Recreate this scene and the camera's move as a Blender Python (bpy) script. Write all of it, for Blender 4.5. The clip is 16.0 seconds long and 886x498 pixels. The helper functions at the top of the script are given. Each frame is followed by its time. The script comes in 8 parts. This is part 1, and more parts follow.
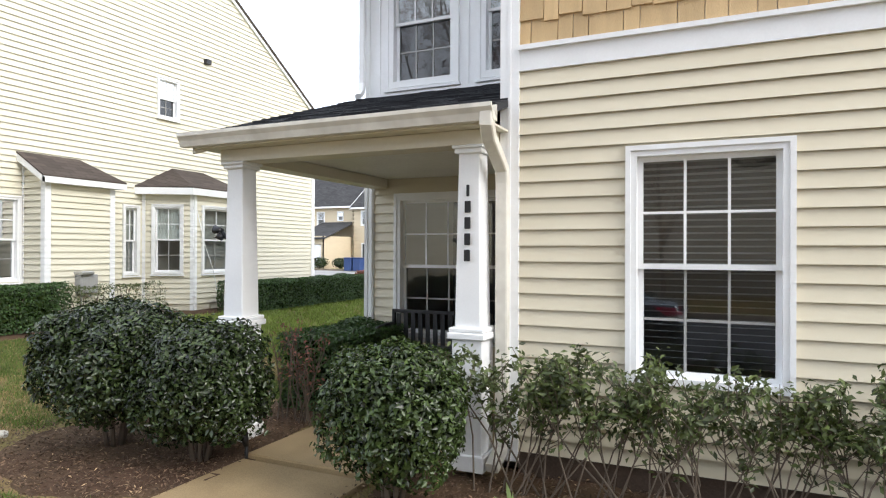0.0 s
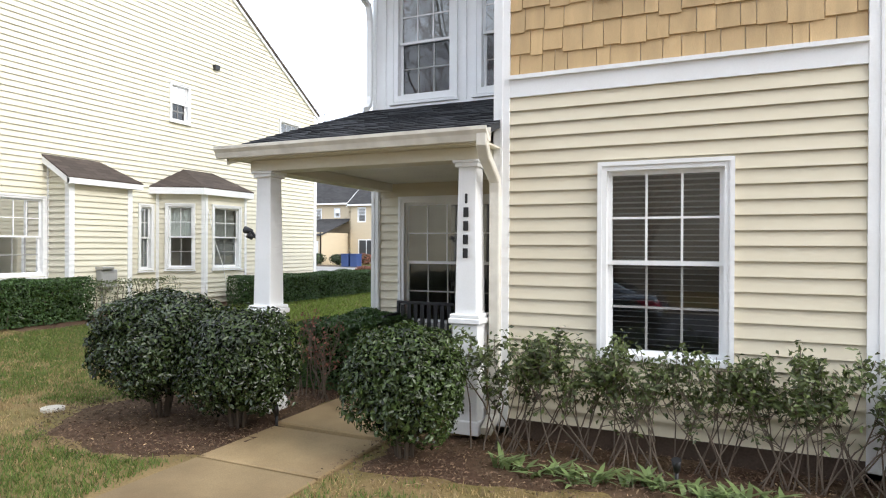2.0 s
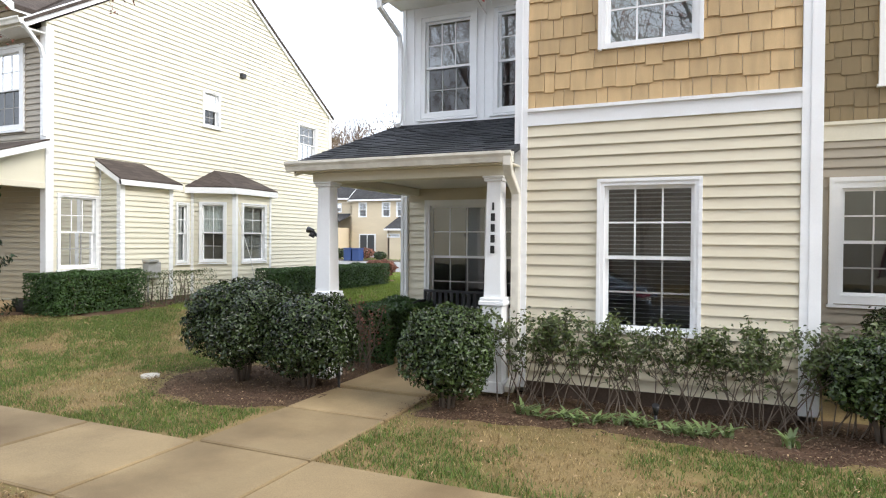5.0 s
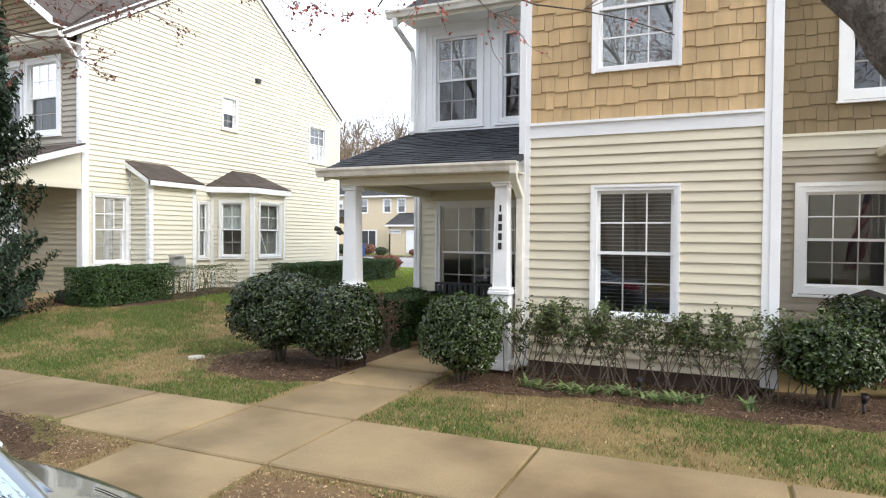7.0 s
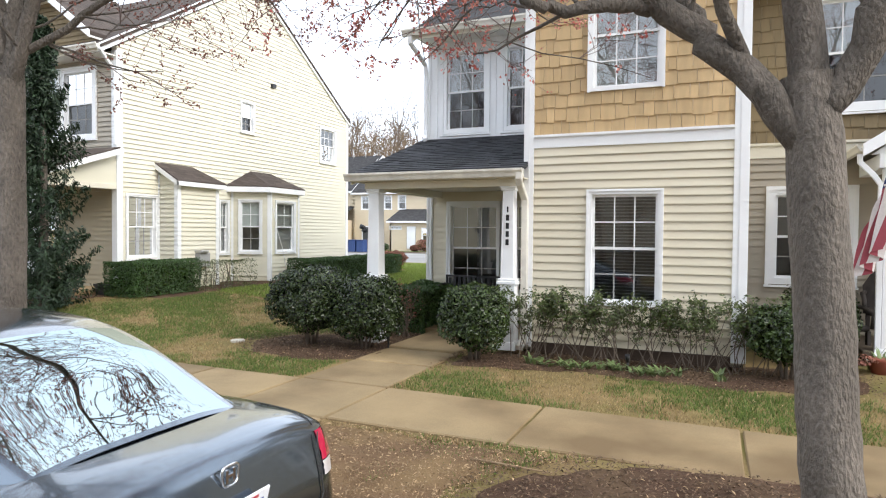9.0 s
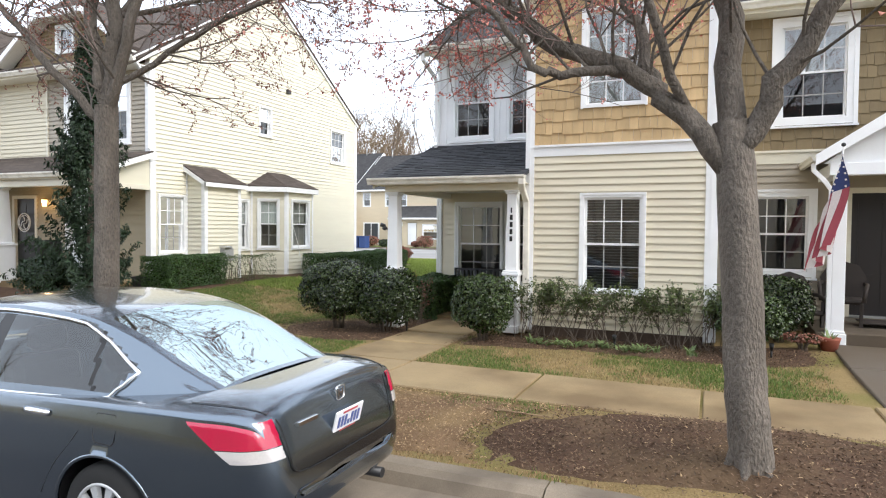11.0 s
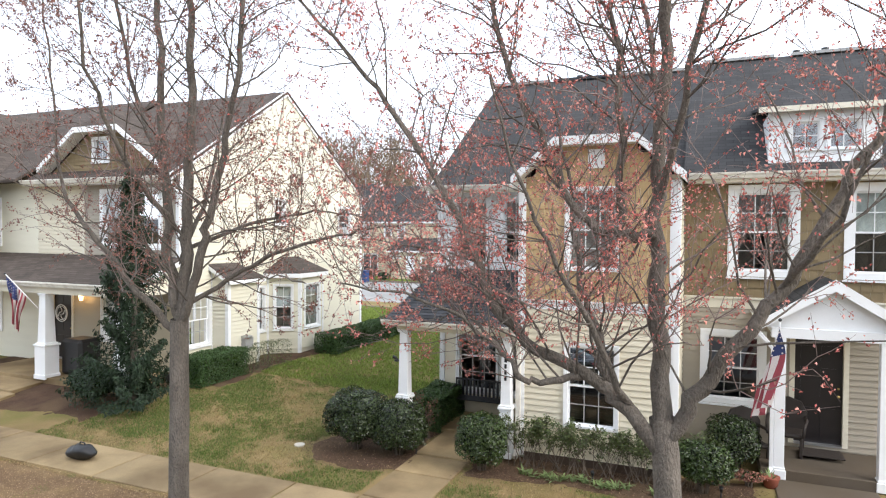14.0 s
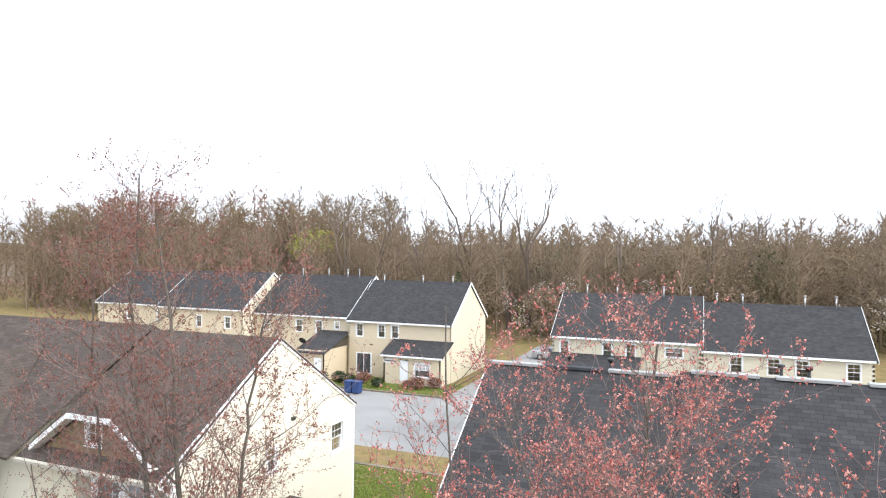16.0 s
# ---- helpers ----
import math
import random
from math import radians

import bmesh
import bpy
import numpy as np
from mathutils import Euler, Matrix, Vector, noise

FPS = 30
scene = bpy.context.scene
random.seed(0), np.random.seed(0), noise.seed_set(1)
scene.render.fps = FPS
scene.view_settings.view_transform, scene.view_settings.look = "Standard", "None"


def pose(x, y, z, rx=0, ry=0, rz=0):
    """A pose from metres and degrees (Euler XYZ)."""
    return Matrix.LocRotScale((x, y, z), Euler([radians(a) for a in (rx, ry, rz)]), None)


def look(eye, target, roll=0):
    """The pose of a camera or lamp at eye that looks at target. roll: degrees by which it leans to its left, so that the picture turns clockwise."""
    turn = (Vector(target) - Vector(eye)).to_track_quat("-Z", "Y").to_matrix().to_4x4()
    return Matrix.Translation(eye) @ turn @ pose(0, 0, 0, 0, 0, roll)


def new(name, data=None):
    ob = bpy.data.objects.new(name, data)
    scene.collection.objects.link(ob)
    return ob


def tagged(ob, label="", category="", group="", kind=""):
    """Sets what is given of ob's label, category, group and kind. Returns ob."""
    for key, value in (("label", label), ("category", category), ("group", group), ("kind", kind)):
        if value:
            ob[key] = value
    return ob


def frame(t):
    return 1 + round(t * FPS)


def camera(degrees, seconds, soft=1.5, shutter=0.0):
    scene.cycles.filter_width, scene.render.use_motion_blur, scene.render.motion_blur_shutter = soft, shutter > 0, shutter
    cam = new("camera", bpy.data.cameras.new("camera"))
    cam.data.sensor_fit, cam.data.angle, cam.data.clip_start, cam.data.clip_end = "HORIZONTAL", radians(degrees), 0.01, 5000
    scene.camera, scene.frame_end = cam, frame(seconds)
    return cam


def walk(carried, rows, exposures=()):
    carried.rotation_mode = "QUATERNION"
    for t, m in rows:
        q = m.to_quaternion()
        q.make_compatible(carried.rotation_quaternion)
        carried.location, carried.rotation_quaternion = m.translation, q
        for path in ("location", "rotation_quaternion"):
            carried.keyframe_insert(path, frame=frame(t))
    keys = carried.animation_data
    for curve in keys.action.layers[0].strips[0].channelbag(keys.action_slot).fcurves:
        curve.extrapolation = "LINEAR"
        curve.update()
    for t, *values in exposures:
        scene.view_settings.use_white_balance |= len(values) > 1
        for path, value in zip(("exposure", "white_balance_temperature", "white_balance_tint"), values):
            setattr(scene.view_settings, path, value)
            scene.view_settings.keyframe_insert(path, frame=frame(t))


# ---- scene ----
# camera and walk
cam = camera(70.1, 16.0, soft=1.15)
PATH = [
    (0, (1.464, -4.492, 1.653), (0.626, -2.675, 1.659), 0.2),
    (0.5, (1.575, -4.64, 1.671), (0.741, -2.822, 1.671), 0.2),
    (1, (1.671, -4.814, 1.67), (0.84, -2.995, 1.668), 0.3),
    (1.5, (1.727, -5.042, 1.665), (0.901, -3.221, 1.663), 0.3),
    (2, (1.767, -5.297, 1.672), (0.944, -3.474, 1.666), 0.3),
    (2.5, (1.806, -5.545, 1.681), (0.984, -3.722, 1.672), 0.4),
    (3, (1.841, -5.788, 1.682), (1.022, -3.964, 1.672), 0.4),
    (3.5, (1.874, -6.032, 1.689), (1.058, -4.206, 1.678), 0.5),
    (4, (1.907, -6.28, 1.695), (1.094, -4.453, 1.68), 0.5),
    (6.5, (2.162, -7.532, 1.722), (1.36, -5.7, 1.687), 0.5),
    (7, (2.226, -7.802, 1.728), (1.425, -5.97, 1.69), 0.5),
    (7.5, (2.277, -8.083, 1.73), (1.481, -6.249, 1.69), 0.5),
    (8, (2.338, -8.367, 1.745), (1.544, -6.532, 1.701), 0.5),
    (8.5, (2.395, -8.654, 1.757), (1.601, -6.818, 1.708), 0.5),
    (9, (2.461, -8.962, 1.747), (1.668, -7.126, 1.696), 0.5),
    (11.5, (2.857, -10.663, 1.775), (2.075, -8.824, 1.71), 0.6),
    (12, (2.941, -11.051, 1.756), (2.161, -9.21, 1.692), 0.7),
    (12.5, (3.028, -11.433, 1.77), (2.25, -9.592, 1.704), 0.6),
    (13, (3.121, -11.76, 1.816), (2.344, -9.919, 1.751), 0.6),
    (13.5, (3.233, -11.879, 2.668), (2.454, -10.039, 2.604), 0.4),
    (14, (3.276, -11.953, 4.419), (2.503, -10.108, 4.37), 0.4),
    (14.5, (3.3, -11.969, 6.52), (2.532, -10.123, 6.477), 0.4),
    (15, (3.29, -11.993, 8.49), (2.529, -10.144, 8.466), 0.6),
    (15.5, (3.247, -12.019, 10.582), (2.491, -10.167, 10.559), 0.4),
    (16, (3.345, -12.073, 12.366), (2.588, -10.222, 12.383), 0.5),
]
EXPOSURES = [(0, 0.0), (16, 0.0)]
walk(cam, [(t, look(eye, target, roll)) for t, eye, target, roll in PATH], EXPOSURES)

# overcast daylight
world = bpy.data.worlds.new("overcast")
scene.world = world
world.use_nodes = True
wn, wl = world.node_tree.nodes, world.node_tree.links
wn.clear()
sky = wn.new("ShaderNodeTexSky")
sky.sky_type = "NISHITA"
sky.sun_disc = False
sky.sun_elevation, sky.sun_rotation = radians(38), radians(102)
sky.air_density, sky.dust_density, sky.ozone_density = 1.0, 6.0, 0.6
sky_bg = wn.new("ShaderNodeBackground")
sky_bg.inputs["Strength"].default_value = 0.05
wl.new(sky.outputs["Color"], sky_bg.inputs["Color"])
cloud_bg = wn.new("ShaderNodeBackground")
cloud_bg.inputs["Color"].default_value = (0.865, 0.945, 1.075, 1)
cloud_bg.inputs["Strength"].default_value = 1.98
sky_add = wn.new("ShaderNodeAddShader")
wl.new(sky_bg.outputs[0], sky_add.inputs[0])
wl.new(cloud_bg.outputs[0], sky_add.inputs[1])
sky_out = wn.new("ShaderNodeOutputWorld")
wl.new(sky_add.outputs[0], sky_out.inputs["Surface"])

sun_data = bpy.data.lights.new("sun", "SUN")
sun_data.energy, sun_data.angle, sun_data.color = 2.2, radians(35), (1.0, 0.985, 0.96)
sun = new("sun", sun_data)
sun.matrix_world = look((32, -7, 26), (0, 0, 0))

# ---- materials ----
def mat(name, color, rough=0.6, metal=0.0, var=0.12, scale=1.2, fine=40.0, bump=0.15, dist=0.004,
        piece=0.0, spec=0.5, tint=None, tint_amount=0.0, tint_scale=0.7, stretch=(1, 1, 1), coat=0.0):
    """A worn surface: two scales of noise on the colour, a fine bump, and a stain of another colour."""
    m = bpy.data.materials.new(name)
    m.use_nodes = True
    n, l = m.node_tree.nodes, m.node_tree.links
    b = n["Principled BSDF"]
    b.inputs["Roughness"].default_value = rough
    b.inputs["Metallic"].default_value = metal
    b.inputs["Specular IOR Level"].default_value = spec
    b.inputs["Coat Weight"].default_value = coat
    b.inputs["Coat Roughness"].default_value = 0.06
    geo = n.new("ShaderNodeNewGeometry")
    mp = n.new("ShaderNodeMapping")
    mp.inputs["Scale"].default_value = stretch
    l.new(geo.outputs["Position"], mp.inputs["Vector"])
    a = n.new("ShaderNodeTexNoise")
    a.inputs["Scale"].default_value, a.inputs["Detail"].default_value = scale, 4
    f = n.new("ShaderNodeTexNoise")
    f.inputs["Scale"].default_value, f.inputs["Detail"].default_value = fine, 3
    l.new(mp.outputs[0], a.inputs["Vector"])
    l.new(mp.outputs[0], f.inputs["Vector"])
    add = n.new("ShaderNodeMath")
    add.operation = "ADD"
    l.new(a.outputs["Fac"], add.inputs[0])
    l.new(f.outputs["Fac"], add.inputs[1])
    rng = n.new("ShaderNodeMapRange")
    rng.inputs["From Min"].default_value, rng.inputs["From Max"].default_value = 0.6, 1.4
    rng.inputs["To Min"].default_value, rng.inputs["To Max"].default_value = 1 - var, 1 + var
    l.new(add.outputs[0], rng.inputs["Value"])
    val = rng.outputs[0]
    if piece:
        info = n.new("ShaderNodeObjectInfo")
        pr = n.new("ShaderNodeMapRange")
        pr.inputs["To Min"].default_value, pr.inputs["To Max"].default_value = 1 - piece, 1 + piece
        l.new(info.outputs["Random"], pr.inputs["Value"])
        mu = n.new("ShaderNodeMath")
        mu.operation = "MULTIPLY"
        l.new(val, mu.inputs[0])
        l.new(pr.outputs[0], mu.inputs[1])
        val = mu.outputs[0]
    sc = n.new("ShaderNodeVectorMath")
    sc.operation = "SCALE"
    sc.inputs[0].default_value = color
    l.new(val, sc.inputs["Scale"])
    out = sc.outputs[0]
    if tint:
        t = n.new("ShaderNodeTexNoise")
        t.inputs["Scale"].default_value, t.inputs["Detail"].default_value = tint_scale, 5
        l.new(mp.outputs[0], t.inputs["Vector"])
        tr = n.new("ShaderNodeMapRange")
        tr.inputs["From Min"].default_value, tr.inputs["From Max"].default_value = 0.45, 0.65
        tr.inputs["To Max"].default_value = tint_amount
        l.new(t.outputs["Fac"], tr.inputs["Value"])
        mx = n.new("ShaderNodeMix")
        mx.data_type = "RGBA"
        l.new(tr.outputs[0], mx.inputs["Factor"])
        l.new(out, mx.inputs["A"])
        mx.inputs["B"].default_value = (*tint, 1)
        out = mx.outputs["Result"]
    l.new(out, b.inputs["Base Color"])
    if bump:
        bp = n.new("ShaderNodeBump")
        bp.inputs["Strength"].default_value, bp.inputs["Distance"].default_value = bump, dist
        l.new(f.outputs["Fac"], bp.inputs["Height"])
        l.new(bp.outputs[0], b.inputs["Normal"])
    return m


def leaf_mat(name, color, vary=0.35, rough=0.45, through_light=0.2):
    """Leaves: each its own tone, some light passing through."""
    m = mat(name, color, rough, var=0.1, bump=0)
    n, l = m.node_tree.nodes, m.node_tree.links
    b = n["Principled BSDF"]
    geo = n.new("ShaderNodeNewGeometry")
    rr = n.new("ShaderNodeMapRange")
    rr.inputs["To Min"].default_value, rr.inputs["To Max"].default_value = 1 - vary, 1 + vary
    l.new(geo.outputs["Random Per Island"], rr.inputs["Value"])
    hs = n.new("ShaderNodeVectorMath")
    hs.operation = "SCALE"
    hs.inputs[0].default_value = color
    l.new(rr.outputs[0], hs.inputs["Scale"])
    l.new(hs.outputs[0], b.inputs["Base Color"])
    tr = n.new("ShaderNodeBsdfTranslucent")
    l.new(hs.outputs[0], tr.inputs["Color"])
    mx = n.new("ShaderNodeMixShader")
    mx.inputs[0].default_value = through_light
    l.new(b.outputs[0], mx.inputs[1])
    l.new(tr.outputs[0], mx.inputs[2])
    l.new(mx.outputs[0], n["Material Output"].inputs["Surface"])
    return m


def glass_mat(name, tint, gloss_ior=1.9, gloss=(0.85, 0.85, 0.85)):
    m = bpy.data.materials.new(name)
    m.use_nodes = True
    n, l = m.node_tree.nodes, m.node_tree.links
    n.remove(n["Principled BSDF"])
    tr = n.new("ShaderNodeBsdfTransparent")
    tr.inputs["Color"].default_value = (*tint, 1)
    gl = n.new("ShaderNodeBsdfGlossy")
    gl.inputs["Roughness"].default_value = 0.015
    gl.inputs["Color"].default_value = (*gloss, 1)
    fr = n.new("ShaderNodeFresnel")
    fr.inputs["IOR"].default_value = gloss_ior
    mx = n.new("ShaderNodeMixShader")
    l.new(fr.outputs[0], mx.inputs[0])
    l.new(tr.outputs[0], mx.inputs[1])
    l.new(gl.outputs[0], mx.inputs[2])
    l.new(mx.outputs[0], n["Material Output"].inputs["Surface"])
    return m


def shingle_roof_mat(name, color):
    """Asphalt shingles: courses and tabs with granules."""
    m = mat(name, color, 0.92, var=0.22, scale=0.9, fine=180, bump=0.25, spec=0.2)
    n, l = m.node_tree.nodes, m.node_tree.links
    b = n["Principled BSDF"]
    tc = n.new("ShaderNodeTexCoord")
    br = n.new("ShaderNodeTexBrick")
    br.inputs["Scale"].default_value = 1.0
    br.inputs["Brick Width"].default_value, br.inputs["Row Height"].default_value = 0.3, 0.14
    br.inputs["Mortar Size"].default_value = 0.006
    br.inputs["Color1"].default_value = (1.25, 1.25, 1.25, 1)
    br.inputs["Color2"].default_value = (0.75, 0.75, 0.75, 1)
    br.inputs["Mortar"].default_value = (0.35, 0.35, 0.35, 1)
    l.new(tc.outputs["UV"], br.inputs["Vector"])
    src = b.inputs["Base Color"].links[0].from_socket
    mx = n.new("ShaderNodeMix")
    mx.data_type, mx.blend_type = "RGBA", "MULTIPLY"
    mx.inputs["Factor"].default_value = 0.8
    l.new(src, mx.inputs["A"])
    l.new(br.outputs["Color"], mx.inputs["B"])
    l.new(mx.outputs["Result"], b.inputs["Base Color"])
    return m


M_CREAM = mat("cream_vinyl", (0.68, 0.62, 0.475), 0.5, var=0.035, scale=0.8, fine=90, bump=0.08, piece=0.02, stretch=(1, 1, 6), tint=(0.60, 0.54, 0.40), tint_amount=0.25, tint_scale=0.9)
M_CREAMPALE = mat("pale_cream_vinyl", (0.73, 0.695, 0.56), 0.5, var=0.035, scale=0.8, fine=90, bump=0.08, piece=0.02, stretch=(1, 1, 6), tint=(0.66, 0.62, 0.49), tint_amount=0.25, tint_scale=0.9)
M_OLIVETAN = mat("olive_tan_vinyl", (0.36, 0.31, 0.21), 0.5, var=0.05, scale=0.8, fine=90, bump=0.08, piece=0.03, stretch=(1, 1, 6))
M_TAUPE = mat("taupe_vinyl", (0.37, 0.325, 0.255), 0.5, var=0.04, scale=0.8, fine=90, bump=0.08, piece=0.02, stretch=(1, 1, 6))
M_WHITE = mat("white_trim", (0.87, 0.88, 0.885), 0.42, var=0.03, scale=1.5, fine=60, bump=0.04, tint=(0.7, 0.7, 0.68), tint_amount=0.25, tint_scale=1.6)
M_CREAMTRIM = mat("cream_trim", (0.72, 0.68, 0.56), 0.45, var=0.04, bump=0.04, tint=(0.5, 0.46, 0.36), tint_amount=0.2)
M_GUTTER = mat("cream_gutter", (0.76, 0.73, 0.65), 0.35, var=0.06, bump=0.03, tint=(0.32, 0.29, 0.24), tint_amount=0.3, tint_scale=5)
M_SHAKE = mat("tan_shake", (0.54, 0.38, 0.195), 0.7, var=0.12, scale=3, fine=70, bump=0.5, dist=0.006, piece=0.16, stretch=(4, 4, 0.7), tint=(0.36, 0.26, 0.14), tint_amount=0.35, tint_scale=2.0)
M_OLIVE = mat("olive_shake", (0.215, 0.160, 0.085), 0.75, var=0.12, scale=3, fine=70, bump=0.4, dist=0.005, piece=0.14, stretch=(4, 4, 0.7))
M_ROOF = shingle_roof_mat("slate_grey_shingles", (0.050, 0.049, 0.050))
M_ROOFTAB = mat("slate_grey_tab", (0.044, 0.046, 0.051), 0.92, var=0.25, scale=2.0, fine=160, bump=0.3, piece=0.3, spec=0.2)
M_ROOFBROWN = shingle_roof_mat("brown_shingles", (0.085, 0.068, 0.058))
M_GLASS = glass_mat("window_glass", (0.75, 0.8, 0.8), 2.7)
M_GLASSSCREEN = glass_mat("screened_window_glass", (0.6, 0.63, 0.66), 1.9)
M_CARGLASS = glass_mat("tinted_car_glass", (0.52, 0.62, 0.62), 1.95)
M_REARGLASS = glass_mat("sky_bright_rear_glass", (0.2, 0.26, 0.26), 12.0, (0.70, 0.82, 0.84))
M_SCREEN = mat("dark_insect_screen", (0.05, 0.055, 0.06), 0.7, bump=0)
M_BLIND = mat("white_blind_slats", (0.5, 0.53, 0.56), 0.5, bump=0)
M_CURTAIN = mat("pale_curtain", (0.68, 0.71, 0.68), 0.9, bump=0.1, stretch=(8, 8, 0.5))
# Dark grey-blue puts the rooms' dimness and the panes' cool reflections into the colour.
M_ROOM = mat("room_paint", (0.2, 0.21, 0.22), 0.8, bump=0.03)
M_CEIL = mat("porch_soffit", (0.78, 0.77, 0.72), 0.5, bump=0.03)
M_CONC = mat("worn_concrete", (0.285, 0.205, 0.105), 0.85, var=0.28, scale=1.6, fine=120, bump=0.4, piece=0.16, tint=(0.145, 0.094, 0.042), tint_amount=0.95, tint_scale=0.7)
M_CONCDARK = mat("dark_stained_concrete", (0.092, 0.068, 0.044), 0.85, var=0.18, scale=0.9, fine=120, bump=0.3, piece=0.1, tint=(0.10, 0.08, 0.06), tint_amount=0.8, tint_scale=0.6)
M_FOUND = mat("dark_brown_foundation", (0.085, 0.058, 0.042), 0.9, var=0.3, scale=3, fine=60, bump=0.5)
M_KERB = mat("grey_kerb_concrete", (0.215, 0.175, 0.128), 0.88, var=0.26, scale=1.8, fine=110, bump=0.4, piece=0.08, tint=(0.105, 0.083, 0.06), tint_amount=0.8, tint_scale=1.5)
M_ASPHALT = mat("asphalt", (0.062, 0.062, 0.066), 0.85, var=0.2, scale=0.5, fine=220, bump=0.5, dist=0.006, tint=(0.10, 0.097, 0.09), tint_amount=0.5, tint_scale=0.35)
M_ASPHALT2 = mat("faded_asphalt", (0.27, 0.265, 0.255), 0.9, var=0.12, scale=0.2, fine=60, bump=0.2, tint=(0.14, 0.135, 0.13), tint_amount=0.6, tint_scale=0.12)
M_SOIL = mat("thin_lawn_soil", (0.23, 0.165, 0.078), 0.95, var=0.3, scale=1.3, fine=55, bump=0.8, dist=0.02, tint=(0.125, 0.135, 0.035), tint_amount=0.6, tint_scale=0.8, spec=0.1)
M_VERGE = mat("bare_straw_verge", (0.165, 0.105, 0.06), 0.95, var=0.35, scale=2.2, fine=60, bump=0.8, dist=0.015, tint=(0.25, 0.17, 0.085), tint_amount=0.7, tint_scale=1.6, spec=0.1)
M_MULCH = mat("brown_mulch", (0.082, 0.050, 0.033), 0.95, var=0.4, scale=3, fine=45, bump=0.8, dist=0.012, tint=(0.14, 0.095, 0.055), tint_amount=0.6, tint_scale=1.2, spec=0.1)
M_FLATGRASS = leaf_mat("flattened_brown_grass", (0.30, 0.20, 0.105), 0.5, 0.85, 0.1)
M_CHIP = leaf_mat("mulch_chips", (0.13, 0.082, 0.05), 0.6, 0.9, 0.0)
M_LITTER = leaf_mat("dry_leaf_litter", (0.36, 0.25, 0.14), 0.5, 0.85, 0.05)
M_GRASS = leaf_mat("green_grass", (0.12, 0.175, 0.035), 0.45, 0.6, 0.25)
M_LAWN = leaf_mat("bright_lawn_grass", (0.20, 0.27, 0.05), 0.4, 0.6, 0.25)
M_STRAW = leaf_mat("straw_grass", (0.33, 0.245, 0.115), 0.4, 0.7, 0.2)
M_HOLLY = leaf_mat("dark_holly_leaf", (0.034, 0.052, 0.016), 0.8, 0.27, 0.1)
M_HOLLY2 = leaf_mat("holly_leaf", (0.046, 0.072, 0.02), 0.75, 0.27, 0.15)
M_HEDGE = leaf_mat("hedge_leaf", (0.045, 0.095, 0.02), 0.5, 0.5, 0.2)
M_LEGGY = leaf_mat("shrub_leaf", (0.085, 0.112, 0.032), 0.65, 0.42, 0.25)
M_FIR = leaf_mat("juniper_needles", (0.02, 0.042, 0.016), 0.5, 0.6, 0.1)
M_BULB = leaf_mat("fresh_green_blades", (0.17, 0.23, 0.085), 0.35, 0.4, 0.25)
M_RUST = leaf_mat("rusty_shrub_twigs", (0.26, 0.11, 0.075), 0.4, 0.8, 0.1)
M_STEM = mat("shrub_stem", (0.13, 0.10, 0.075), 0.9, bump=0.2)
M_BARK = mat("maple_bark", (0.165, 0.14, 0.115), 0.92, var=0.5, scale=6, fine=34, bump=1.0, dist=0.035, stretch=(1.6, 1.6, 0.7), tint=(0.09, 0.075, 0.06), tint_amount=0.6, tint_scale=3)
M_TWIG = mat("maple_twig", (0.23, 0.17, 0.15), 0.85, var=0.15, bump=0)
M_BUD = leaf_mat("red_maple_buds", (0.53, 0.14, 0.12), 0.5, 0.6, 0.35)
M_BUDSTEM = leaf_mat("pink_maple_keys", (0.70, 0.32, 0.26), 0.45, 0.6, 0.35)
M_BUDBROWN = leaf_mat("brown_red_maple_buds", (0.29, 0.125, 0.095), 0.5, 0.7, 0.2)
M_FARTREE = leaf_mat("bare_woodland_twigs", (0.205, 0.148, 0.095), 0.3, 0.95, 0.0)
M_FARCROWN = leaf_mat("budding_woodland_crowns", (0.20, 0.145, 0.085), 0.25, 0.95, 0.05)
M_FARGREEN = leaf_mat("woodland_evergreens", (0.095, 0.105, 0.05), 0.5, 0.9, 0.05)
M_FARPALE = leaf_mat("pale_spring_blossom", (0.55, 0.5, 0.44), 0.2, 0.9, 0.1)
M_FARYELLOW = leaf_mat("young_willow_green", (0.3, 0.3, 0.06), 0.3, 0.9, 0.1)
M_FARBARK = mat("grey_brown_bark", (0.17, 0.135, 0.11), 0.95, var=0.2, bump=0)
M_WOODFLOOR = mat("woodland_floor", (0.19, 0.14, 0.10), 0.95, var=0.35, scale=0.15, fine=1.2, bump=0.5, dist=0.2, tint=(0.085, 0.075, 0.04), tint_amount=0.7, tint_scale=0.05)
M_BLACK = mat("black_plastic", (0.012, 0.012, 0.013), 0.45, bump=0.05)
M_CHARCOAL = mat("charcoal_steel", (0.02, 0.02, 0.022), 0.4, bump=0.05)
M_DARKDOOR = mat("dark_door_paint", (0.016, 0.013, 0.014), 0.35, var=0.1, bump=0.03)
M_GREY = mat("grey_plastic", (0.35, 0.35, 0.34), 0.5, bump=0.05)
M_METAL = mat("galvanised_metal", (0.5, 0.5, 0.5), 0.4, 0.8, bump=0.05)
M_CHROME = mat("chrome", (0.78, 0.78, 0.78), 0.12, 1.0, var=0.02, bump=0)
M_BRASS = mat("brass", (0.5, 0.36, 0.13), 0.3, 0.9, bump=0)
M_CARPAINT = mat("blue_grey_metallic_paint", (0.165, 0.200, 0.240), 0.22, 1.0, var=0.02, bump=0, coat=1.0)
